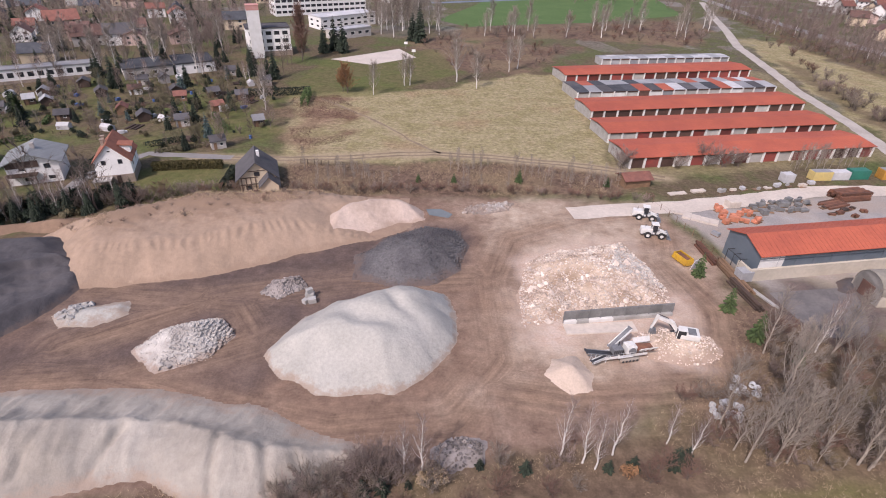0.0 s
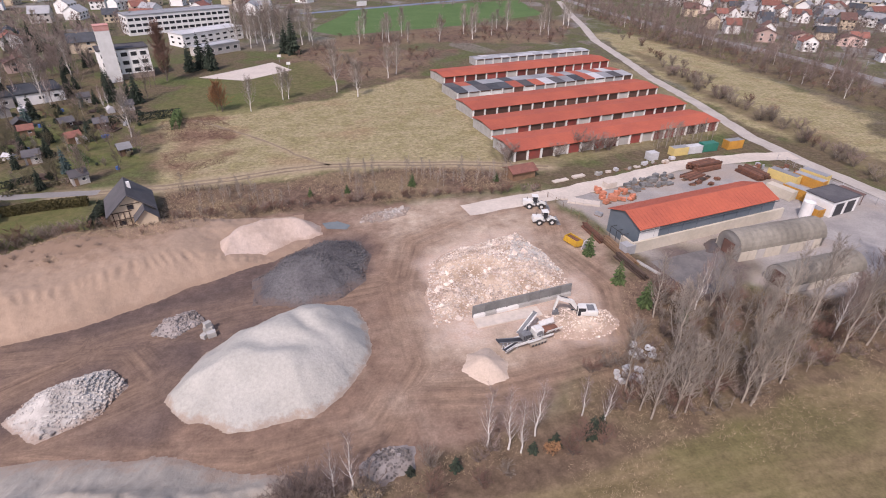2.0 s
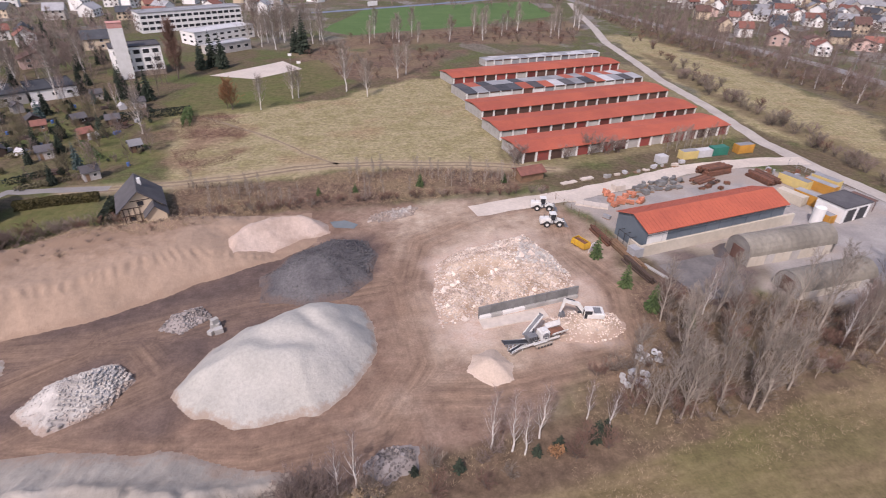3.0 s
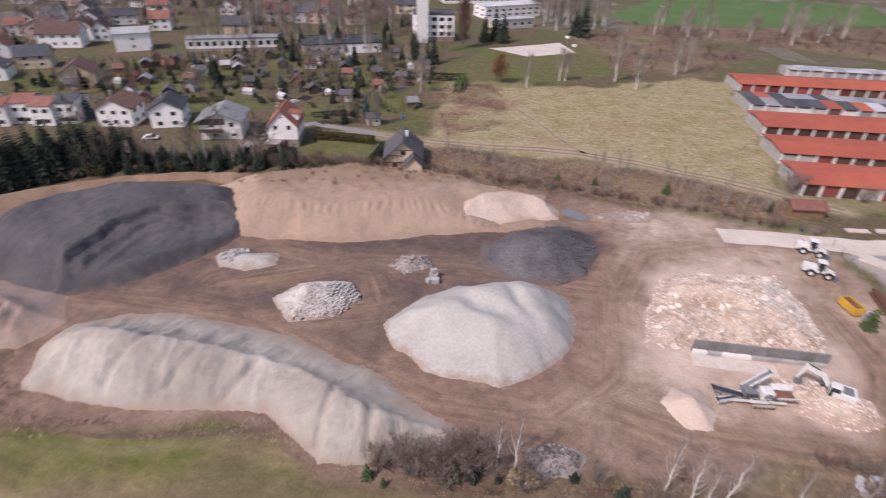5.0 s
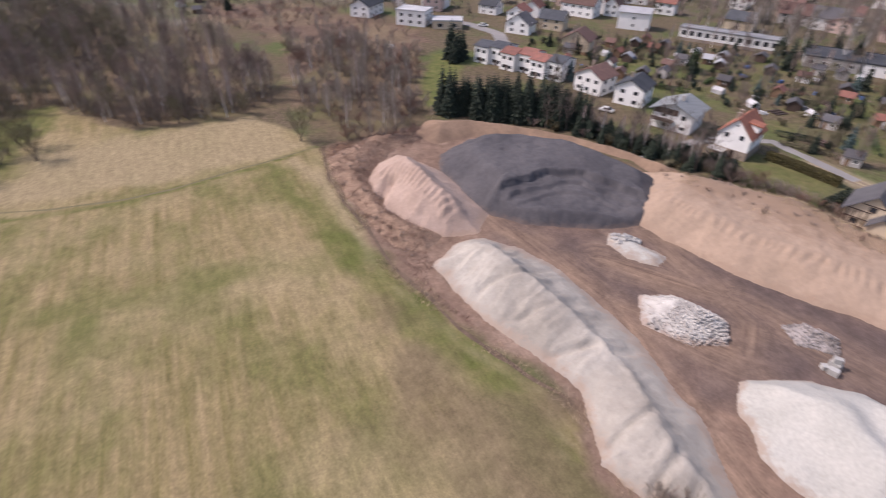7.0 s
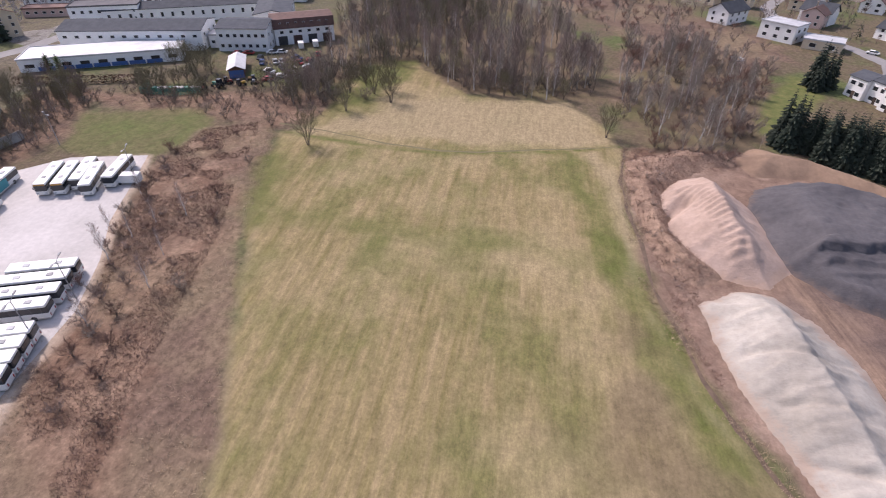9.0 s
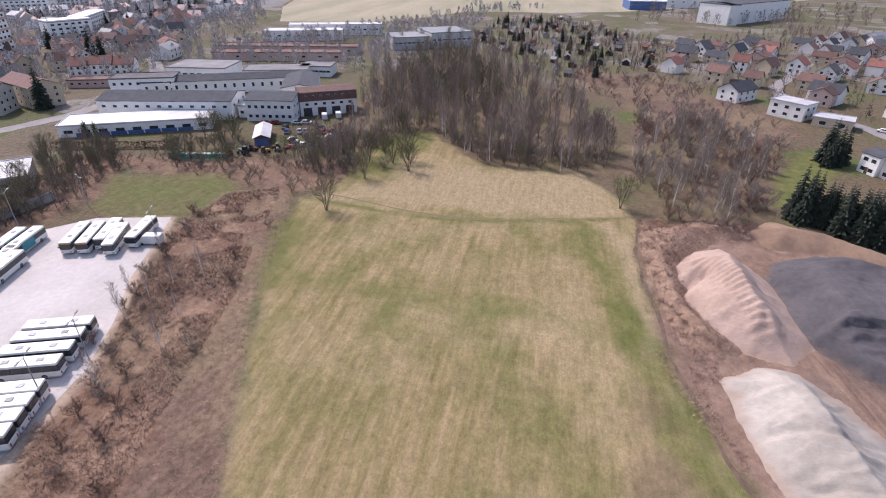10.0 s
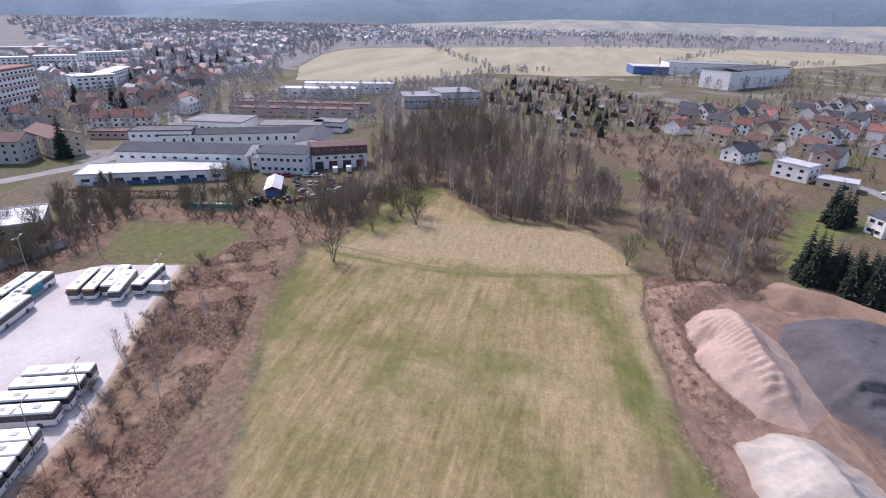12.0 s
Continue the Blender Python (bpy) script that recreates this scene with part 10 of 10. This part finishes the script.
for k, (x, y, sc) in enumerate(((-410, -435, 1.3), (-412, -430, 1.2), (-417, -429, 1.1), (-329, -336, 1.4), (-289, -271, 1.5), (-293, -268, 1.2), (-389, -343, 1.3), (-391, -340, 1.2), (-414, -344, 1.1), (-428, -344, 1.6), (-415, -322, 1.4), (-619, -477, 1.5),
                                (-610, -492, 1.4), (-536, -396, 1.6), (-527, -385, 1.5), (-553, -391, 1.6), (-493, -340, 1.5), (-578, -388, 1.5), (-615, -399, 1.5), (-552, -338, 1.4), (-308, -318, 1.3))):
    plant("spruce", FIR[k % 3], "dark spruce among the town houses", x, y, sc, 40 * k, "town spruces")
plant("spruce", FIR[0], "tall dark spruce near the town street", -184, -203, 1.5, 0, "town spruces")
# gardens and town
grove("fruit_tree", [WILLOW[0], WILLOW[1], WOOD[0]], "small bare fruit tree in an allotment", scatter(GARDENS, 60, 5, 23), 0.4, 0.75, "garden trees")
grove("spruce", FIR + FIR_BLUE + THUJA, "dark green conifer in an allotment", scatter(GARDENS, 30, 6, 24), 0.35, 0.8, "garden conifers")
grove("shrub", SHRUB_GREEN + SHRUB_OLIVE, "low green leafy garden shrub", scatter(GARDENS, 30, 3, 25), 0.4, 0.9, "garden shrubs", "shrub")
plant("thuja", THUJA[0], "tall pointed green conifer in the gardens", -137.3, 165.1, 1.6, 0, "garden conifers")
plant("spruce", FIR_BLUE[0], "broad blue-green spruce in the gardens", -99.4, 198, 0.9, 0, "garden conifers")
plant("spruce", FIR_BLUE[0], "broad blue-green spruce beside the terrace", -148.5, 119, 0.85, 0, "garden conifers")


def far_wood(name, spots, label, material, seed, size=(6, 12), conifers=0.0, twigs=80, thick=0.015):
    """Many distant trees joined: short stems and ragged tufts of twigs or needles."""
    r = random.Random(seed)
    s = Sticks()
    for x, y in spots:
        h = r.uniform(*size)
        s.stick((x, y, 0), (x, y, h * 0.6), 0.14, 0.05)
        wide = h * r.uniform(0.28, 0.42)
        fir = r.random() < conifers
        for _ in range(twigs):
            a, zz = r.uniform(0, 6.28), r.random() ** 0.8
            rad = wide * (0.75 * (1.02 - zz) if fir else math.sin(math.pi * min(0.97, 0.12 + 0.88 * zz)) ** 0.6) * r.uniform(0.3, 1.0)
            z = h * (0.12 + 0.85 * zz)
            p = (x + math.cos(a) * rad * 0.55, y + math.sin(a) * rad * 0.55, z - h * 0.06)
            s.stick(p, (x + math.cos(a) * rad, y + math.sin(a) * rad, z + (-0.06 if fir else 0.09) * h), 0.04 * h if fir else thick * h, 0, tip=True)
    ob = new(name, s.mesh(name, M[material]))
    return tagged(ob, label, "woodland", kind="stuff")


town = [(-240, 160), (-200, 240), (-120, 290), (-110, 400), (-260, 430), (-350, 250)]
# the farthest woods and town trees take colours paled by haze
for k, (x0, y0, x1, y1, n, w) in enumerate(((-620, -60, -1250, -330, 90, 10), (-880, 150, -1500, 420, 80, 14), (-760, 120, -1000, 420, 60, 12), (-1250, 60, -1700, 560, 70, 20), (-560, -120, -680, -20, 40, 12), (-1000, -380, -1500, -250, 60, 16))):
    far_wood("far_woodland", [(x0 + (x1 - x0) * q / n + pr.uniform(-w, w), y0 + (y1 - y0) * q / n + pr.uniform(-w, w)) for q in range(n)], "row of bare trees and bushes between far fields", "haze_grey", 60 + k, (4, 10), 0.0, 40, 0.05)
far_wood("far_woodland", scatter(town, 380, 5, 30), "bare trees between the town houses", "twig", 1)
far_wood("far_woodland", scatter([(255, 225), (420, 230), (430, 450), (230, 470), (215, 400), (245, 300)], 620, 4, 31), "bare trees between the railway and the houses", "twig", 2, (5, 10))
far_wood("far_woodland", scatter([(-260, 80), (-320, 60), (-520, 150), (-520, 280), (-300, 200)], 200, 5, 32), "bare trees between the villas", "twig", 3, (3, 7))
far_wood("far_woodland", scatter([(-160, -230), (-270, -200), (-470, -250), (-760, -420), (-800, -700), (-520, -640), (-300, -460)], 1300, 5.5, 33), "bare trees spread through the town", "twig_hazed", 4, (7, 12), 0.0, 56, 0.028)
far_wood("far_woodland", scatter([(-280, -90), (-340, -100), (-430, -60), (-540, -60), (-480, -130), (-360, -210), (-270, -200)], 240, 5, 34), "bare trees around the works halls", "twig_hazed", 5, (7, 12), 0.0, 70, 0.022)
far_wood("far_woodland", scatter([(-600, -330), (-760, -340), (-1150, -470), (-1900, -800), (-2600, -700), (-2400, -1500), (-1300, -1100), (-700, -700)], 2200, 8, 39), "bare woods and gardens in the far town", "haze_grey", 14, (8, 14), 0.0, 26, 0.085)
far_wood("far_conifers", scatter([(-190, -230), (-300, -250), (-700, -420), (-800, -700), (-300, -420)], 160, 8, 35), "dark conifers spread through the town", "needle", 6, (9, 17), 1.0)
far_wood("far_woodland", scatter([(-560, 60), (-640, 70), (-740, 250), (-700, 420), (-560, 300), (-520, 160)], 110, 6, 36), "bare trees around the warehouse", "twig_grey", 7, (8, 16))
band_spots = [p for p in scatter([(-1010, -350), (-1200, -110), (-1425, 132), (-1455, 389), (-1430, 720), (-2300, 1250), (-2600, 600), (-2300, 0), (-1900, -450), (-1300, -560)], 1500, 7, 52) if float(fractal(p[0], p[1], 130, 6, 2)) > -0.05]
far_wood("far_woodland", band_spots, "haze-grey bare woods behind the far fields", "haze_grey", 22, (7, 13), 0.0, 26, 0.085)
far_wood("far_woodland", scatter([(-800, -850), (-1300, -1500), (-2100, -2400), (-2700, -1700), (-1500, -1000)], 800, 12, 53), "bare woods on the valley side", "haze_grey", 23, (9, 15), 0.0, 26, 0.085)
far_wood("far_woodland", scatter([(-1100, -450), (-1500, -310), (-2000, 300), (-2100, 950), (-2700, 1150), (-2900, 500), (-2500, -500), (-1500, -900)], 1000, 12, 37), "bare woods beyond the far fields", "haze_grey", 8, (8, 15), 0.0, 26, 0.085)
far_wood("far_woodland", scatter([(190, 430), (330, 480), (200, 640), (-200, 640), (-260, 440), (-20, 430), (20, 480)], 160, 9, 38), "bare trees behind the sports pitch", "twig", 9, (8, 15))


SAND_TOP = [(-82, 93), (-70, 90), (-55, 95), (-40, 101), (-28, 107), (-26, 116), (-40, 116), (-58, 113), (-76, 102.5)]


def thicket(name, poly, n, trees, label, lo, hi, seed, z0=0.9, z1=1.15, ground=None):
    """The rest of a wood: many whole trees joined into one object."""
    r = random.Random(seed)
    base = []
    for pair in trees:
        for me in pair:
            co = np.empty(len(me.vertices) * 3)
            me.vertices.foreach_get("co", co)
            base.append((co.reshape(-1, 3), [list(p.vertices) for p in me.polygons], me.materials[0]))
    mats = []
    for b in base:
        if b[2] not in mats:
            mats.append(b[2])
    verts, faces, index, off = [], [], [], 0
    for x, y in scatter(poly, n, 1.5, seed):
        k = r.randrange(len(trees))
        s, a, zs = r.uniform(lo, hi), r.uniform(0, 6.28), r.uniform(z0, z1)
        rot = np.array(((math.cos(a), -math.sin(a), 0), (math.sin(a), math.cos(a), 0), (0, 0, zs))) * s
        for co, fs, m in base[2 * k:2 * k + 2]:
            verts.append(co @ rot.T + (x, y, ground(x, y) if ground else 0))
            faces += [[i + off for i in f] for f in fs]
            index += [mats.index(m)] * len(fs)
            off += len(co)
    ob = new(name, raw_mesh(name, np.concatenate(verts).tolist(), faces, mats, index=index))
    return tagged(ob, label, "thicket", kind="stuff")


thicket("thicket", WOOD_A, 330, WOOD_LIGHT + [WOOD_LIGHT[4], WOOD_PALE[0]], "dense bare brown wood beyond the field", 0.6, 1.1, 201)
thicket("thicket", WOOD_HILL, 70, [WOOD_LIGHT[3], WOOD_LIGHT[3], WILLOW[0]], "olive-brown bare wood around the far hall", 0.9, 1.3, 216)
thicket("thicket", [(-137, 29), (-129, 37), (-125, 50), (-136, 62), (-170, 74), (-215, 76), (-250, 66), (-262, 30), (-215, 34), (-178, 30)], 100, [BUSH_LIGHT[2], WOOD_LIGHT[4], WOOD_LIGHT[2], WOOD_PALE[0]] + SAPLING, "bare scrub on the slope", 0.5, 0.8, 202)
thicket("thicket", WOOD_B, 110, [BUSH_LIGHT[0], BUSH_LIGHT[1], BUSH_LIGHT[2]], "bare undergrowth on the slope", 0.7, 1.6, 225)
thicket("thicket", SCRUB_E, 420, [BUSH_LIGHT[0], BUSH_LIGHT[1], BUSH_LIGHT[0], WOOD_LIGHT[0]], "bare brown scrub beside the railway", 0.6, 1.3, 203)
thicket("thicket", [(-40, -66), (-62, -70), (-78, -76), (-100, -84), (-122, -84), (-129, -71), (-112, -68), (-86, -65), (-68, -63), (-52, -62)], 18, [BUSH_LIGHT[1], BUSH_LIGHT[1], BUSH_LIGHT[0]], "low reddish-brown scrub on the bank", 0.4, 0.9, 204, 0.35, 0.6)
thicket("thicket", BRUSH_W, 80, [BUSH_LIGHT[2], BUSH_LIGHT[0]], "bare brown scrub below the factory", 0.5, 1.2, 205)
thicket("thicket", [(-82, -126), (-108, -119), (-132, -126), (-150, -142), (-140, -152), (-118, -134), (-100, -131), (-86, -132)], 90, [WOOD_LIGHT[0], WOOD_LIGHT[2], BUSH_LIGHT[0], WILLOW[0]], "dense bare hedge of trees behind the bus yard", 0.4, 0.65, 217)
thicket("thicket", [(-136, -112), (-150, -128), (-158, -118), (-160, -90), (-148, -68), (-140, -60), (-138, -84)], 60, [BUSH_LIGHT[0], BUSH_LIGHT[2], WILLOW[0]], "dense bare scrub below the factory", 0.4, 0.9, 218)
thicket("thicket", [(-140, -72), (-142, -60), (-152, -58), (-166, -60), (-170, -76), (-152, -80)], 50, [WOOD_LIGHT[0], WOOD_LIGHT[2], BUSH_LIGHT[0]], "bare trees at the wood's corner", 0.5, 0.9, 219)
thicket("thicket", [(-150, -70), (-160, -62), (-184, -52), (-189, -40), (-176, -30), (-163, -18), (-160, 0), (-166, 22), (-178, 20), (-184, -24), (-198, -42), (-172, -75)], 150, [BUSH_LIGHT[0], BUSH_LIGHT[2]], "bare undergrowth at the wood's edge", 0.6, 1.3, 206)
thicket("thicket", NEAR_WOOD, 120, [BUSH_LIGHT[0], BUSH_LIGHT[2], SAPLING[0]], "bare undergrowth below the alders", 0.4, 0.9, 207)
thicket("thicket", [(-128, 26), (-108, 25), (-80, 27), (-74, 30), (-84, 31), (-108, 31), (-122, 36), (-126, 50), (-132, 45)], 60, [BUSH_LIGHT[1], BUSH_LIGHT[0]], "low bare scrub on the spoil bank", 0.25, 0.6, 208, 0.5, 0.9, spoil_h)
thicket("thicket", [(-122, 82), (-110, 92), (-96, 98), (-80, 104), (-78, 111), (-92, 112), (-108, 106), (-124, 96)], 80, [SHRUB_GREEN[0], SHRUB_OLIVE[0], BUSH_LIGHT[0], PINE_LOW[0], WOOD_LIGHT[1]], "dark evergreen scrub and bare bushes behind the sand bank", 0.6, 1.3, 226)
thicket("spruce_stand", [(-142, 68), (-138, 64.5), (-126, 78), (-113, 93), (-116, 98), (-128, 87)], 42, FIR, "dark green spruces closing the gaps of the row", 0.7, 1.15, 227)
thicket("thicket", SAND_TOP, 70, [BUSH_LIGHT[1], BUSH_LIGHT[0]], "low brown scrub on the top of the sand bank", 0.2, 0.5, 220, 0.5, 0.9, sand_h)
thicket("thicket", [(-205, 33), (-232, 43), (-290, 8), (-330, 20), (-300, 70), (-250, 88), (-216, 92), (-206, 87), (-160, 66)], 150, [BUSH_LIGHT[0], BUSH_LIGHT[2], BUSH_LIGHT[1]], "bare scrub on rough ground below the villas", 0.6, 1.5, 221)
thicket("thicket", [(-88, 104), (-60, 115), (-30, 118.5), (-8, 119.5), (-8, 122), (-30, 121.5), (-62, 119), (-92, 110)], 70, [BUSH_LIGHT[0], BUSH_LIGHT[1], BUSH_LIGHT[2]], "bare brown scrub behind the sand bank", 0.4, 0.9, 209)
thicket("thicket", GARDENS, 190, [BUSH_LIGHT[0], BUSH_LIGHT[1], SHRUB_OLIVE[0], SHRUB_GREEN[0], SHRUB_GREEN[1]], "bare and green bushes between the allotments", 0.3, 0.9, 210)
far_wood("far_woodland", scatter(ALLOT_W, 420, 3, 41), "bare fruit trees and hedges in the far allotments", "twig", 41, (2.5, 6.5))
far_wood("far_conifers", scatter(ALLOT_W, 160, 4, 42), "dark conifers in the far allotments", "needle", 42, (3, 8), 1.0)
far_wood("far_woodland", scatter([(-275, 88), (-300, 60), (-420, 60), (-560, 230), (-400, 270), (-300, 190), (-205, 130)], 240, 4, 43), "bare garden trees and hedges between the villas", "twig", 43, (2, 5))
far_wood("far_conifers", scatter([(-275, 88), (-300, 60), (-420, 60), (-560, 230), (-400, 270), (-300, 190), (-205, 130)], 110, 5, 44), "dark conifers between the villas", "needle", 44, (4, 10), 1.0)
far_wood("far_conifers", scatter(town, 90, 6, 45), "dark conifers between the houses", "needle", 45, (4, 11), 1.0)
thicket("thicket", ALLOT_W, 60, [FIR[0], FIR[1], THUJA[0]], "dark conifers in the far allotments", 0.4, 0.9, 213)
thicket("thicket", town, 150, WOOD_LIGHT + [FIR[0]], "bare trees and conifers between the houses", 0.45, 0.95, 214)
thicket("thicket", [(-176, 188), (-60, 204), (-58, 246), (-100, 252), (-184, 236)], 46, WOOD_LIGHT[:2] + [BIRCH[0]], "tall bare trees around the depots", 0.55, 1.05, 222)
thicket("thicket", [(-176, 188), (-60, 204), (-58, 246), (-100, 252), (-184, 236)], 14, [FIR[0], FIR[1]], "dark spruces around the depots", 0.5, 1.0, 223)
thicket("thicket", [(-230, 240), (-120, 262), (-95, 300), (-150, 360), (-270, 340)], 60, WOOD_LIGHT[:2] + [FIR[0]], "bare trees and spruces between the houses above the school", 0.5, 1.0, 224)
thicket("thicket", GARDENS, 60, WOOD_LIGHT + [WILLOW[0]], "bare trees between the allotments", 0.3, 0.6, 215)
thicket("thicket", BROWN_N, 120, [BUSH_LIGHT[0], BUSH_LIGHT[1]], "bare brown scrub on rough ground", 0.5, 1.2, 211)


# dry grass and weeds on the rough ground
def tufts(name, poly, n, material, label, hi, seed, blades=4, ground=None):
    r = np.random.default_rng(seed)
    xs, ys = [p[0] for p in poly], [p[1] for p in poly]
    x, y = r.uniform(min(xs), max(xs), n), r.uniform(min(ys), max(ys), n)
    keep = (poly_distance(x, y, poly) > 0) & (fractal(x, y, 9, seed, 2) > -0.25)
    x, y = np.repeat(x[keep], blades), np.repeat(y[keep], blades)
    m = len(x)
    a, w = r.uniform(0, 6.28, m), r.uniform(0.012, 0.035, m)
    h, lean = r.uniform(0.2, 0.7, m) * hi, r.uniform(-1.3, 1.3, m)
    bx, by = x + r.uniform(-0.25, 0.25, m), y + r.uniform(-0.25, 0.25, m)
    z = np.array([ground(u, v) for u, v in zip(bx, by)]) if ground else 0 * x
    p0 = np.stack([bx - np.cos(a) * w, by - np.sin(a) * w, z], -1)
    p1 = np.stack([bx + np.cos(a) * w, by + np.sin(a) * w, z], -1)
    p2 = np.stack([bx + lean * h, by + np.roll(lean, 1) * h, z + h], -1)
    verts = np.stack([p0, p1, p2], 1).reshape(-1, 3)
    faces = np.arange(3 * m).reshape(-1, 3)
    tagged(new(name, raw_mesh(name, verts.tolist(), faces.tolist(), M[material])), label, "dry grass", kind="stuff")


tufts("dry_weeds", BRUSH_SE, 16000, "dry_grass", "dry brown grass at the quarry's edge", 0.55, 1)
tufts("dry_weeds", BANK_S, 14000, "dry_grass", "dry brown grass on the bank", 0.8, 2)
tufts("dead_bracken", [(-58, 197), (-41, 201), (-30, 181), (-31, 154), (-43, 146), (-52, 166)], 9000, "twig_red", "reddish-brown dead bracken on the meadow", 0.7, 31)
tufts("bramble_stalks", BANK_RED, 40000, "twig_red", "reddish-brown dead bramble stalks on the bank", 0.8, 12)
tufts("bramble_stalks", EARTH_W, 12000, "twig_red", "reddish-brown dead stalks on the earth bank", 1.1, 13, ground=spoil_h)
tufts("dry_weeds", SAND_TOP, 9000, "dry_grass", "dry weeds on the top of the sand bank", 0.9, 14, ground=sand_h)
tufts("dry_weeds", STRIP_N, 9000, "dry_grass", "dry brown grass beside the track", 0.9, 3)
tufts("dry_weeds", BRUSH_W, 6000, "dry_grass", "dry brown grass below the factory", 0.9, 4)
tufts("dry_weeds", [(-127, 25), (-107, 22.5), (-74, 23), (-51, 29), (-41, 34), (-30, 36), (-20, 34), (-20, 36), (-33, 39), (-51, 32.5), (-74, 27), (-92, 28), (-116, 27)], 9000, "dry_grass", "dry weeds along the field's edge", 0.9, 5)


def hedge(line, width, height, material, label, n):
    r = random.Random(n)
    v, f = [], []
    for (ax, ay), (bx, by) in zip(line, line[1:]):
        L = math.hypot(bx - ax, by - ay)
        for _ in range(int(n * L)):
            s = r.random()
            nx, ny = -(by - ay) / L, (bx - ax) / L
            side = r.choice((-1, 1, 0))
            o = side * width / 2 if side else r.uniform(-width / 2, width / 2)
            z = r.uniform(0.05, height) if side else height
            c = Vector((ax + (bx - ax) * s + nx * o, ay + (by - ay) * s + ny * o, z + r.uniform(-0.08, 0.1)))
            u = Vector((r.gauss(0, 1), r.gauss(0, 1), r.gauss(0, 1))).normalized() * 0.28
            w = u.orthogonal().normalized() * 0.2
            k = len(v)
            v += [tuple(c - u), tuple(c + w), tuple(c + u), tuple(c - w)]
            f.append((k, k + 1, k + 2, k + 3))
    tagged(new("hedge", raw_mesh("hedge", v, f, M[material])), label, "hedge")


for k in range(22):
    hx, hy = pr.uniform(-190, -66), pr.uniform(134, 205)
    if inside(hx, hy, GARDENS):
        ang, half = radians(pr.choice((28, 118)) + pr.uniform(-8, 8)), pr.uniform(3, 8)
        hedge([(hx - math.cos(ang) * half, hy - math.sin(ang) * half), (hx + math.cos(ang) * half, hy + math.sin(ang) * half)], 0.9, pr.uniform(1.0, 1.9), pr.choice(("needle", "twig_green", "needle_bright")), "low garden hedge between two allotments", 26 + k)
hedge([(-77.5, 129), (-70, 130.8), (-60.0, 132)], 1.6, 2.0, "hedge_olive", "clipped olive-brown hedge along the garden lawn", 190)
hedge([(-55.5, 129), (-54.5, 118)], 1.6, 2.4, "needle", "clipped dark green hedge beside the lawn", 60)
hedge([(-92.4, 121), (-92.8, 132)], 1.6, 2.6, "needle", "dark green hedge between the houses", 60)
hedge([(-75, 196), (-60, 200), (-52, 202)], 2.4, 2.4, "needle", "dark green hedge at the gardens' end", 50)
hedge([(-52.5, 200), (-51, 186)], 2.2, 3.0, "needle_bright", "green hedge at the meadow's edge", 50)
hedge([(-143, -160), (-150, -132), (-153, -122)], 2.4, 2.0, "twig_red", "brown clipped hedge below the factory", 50)
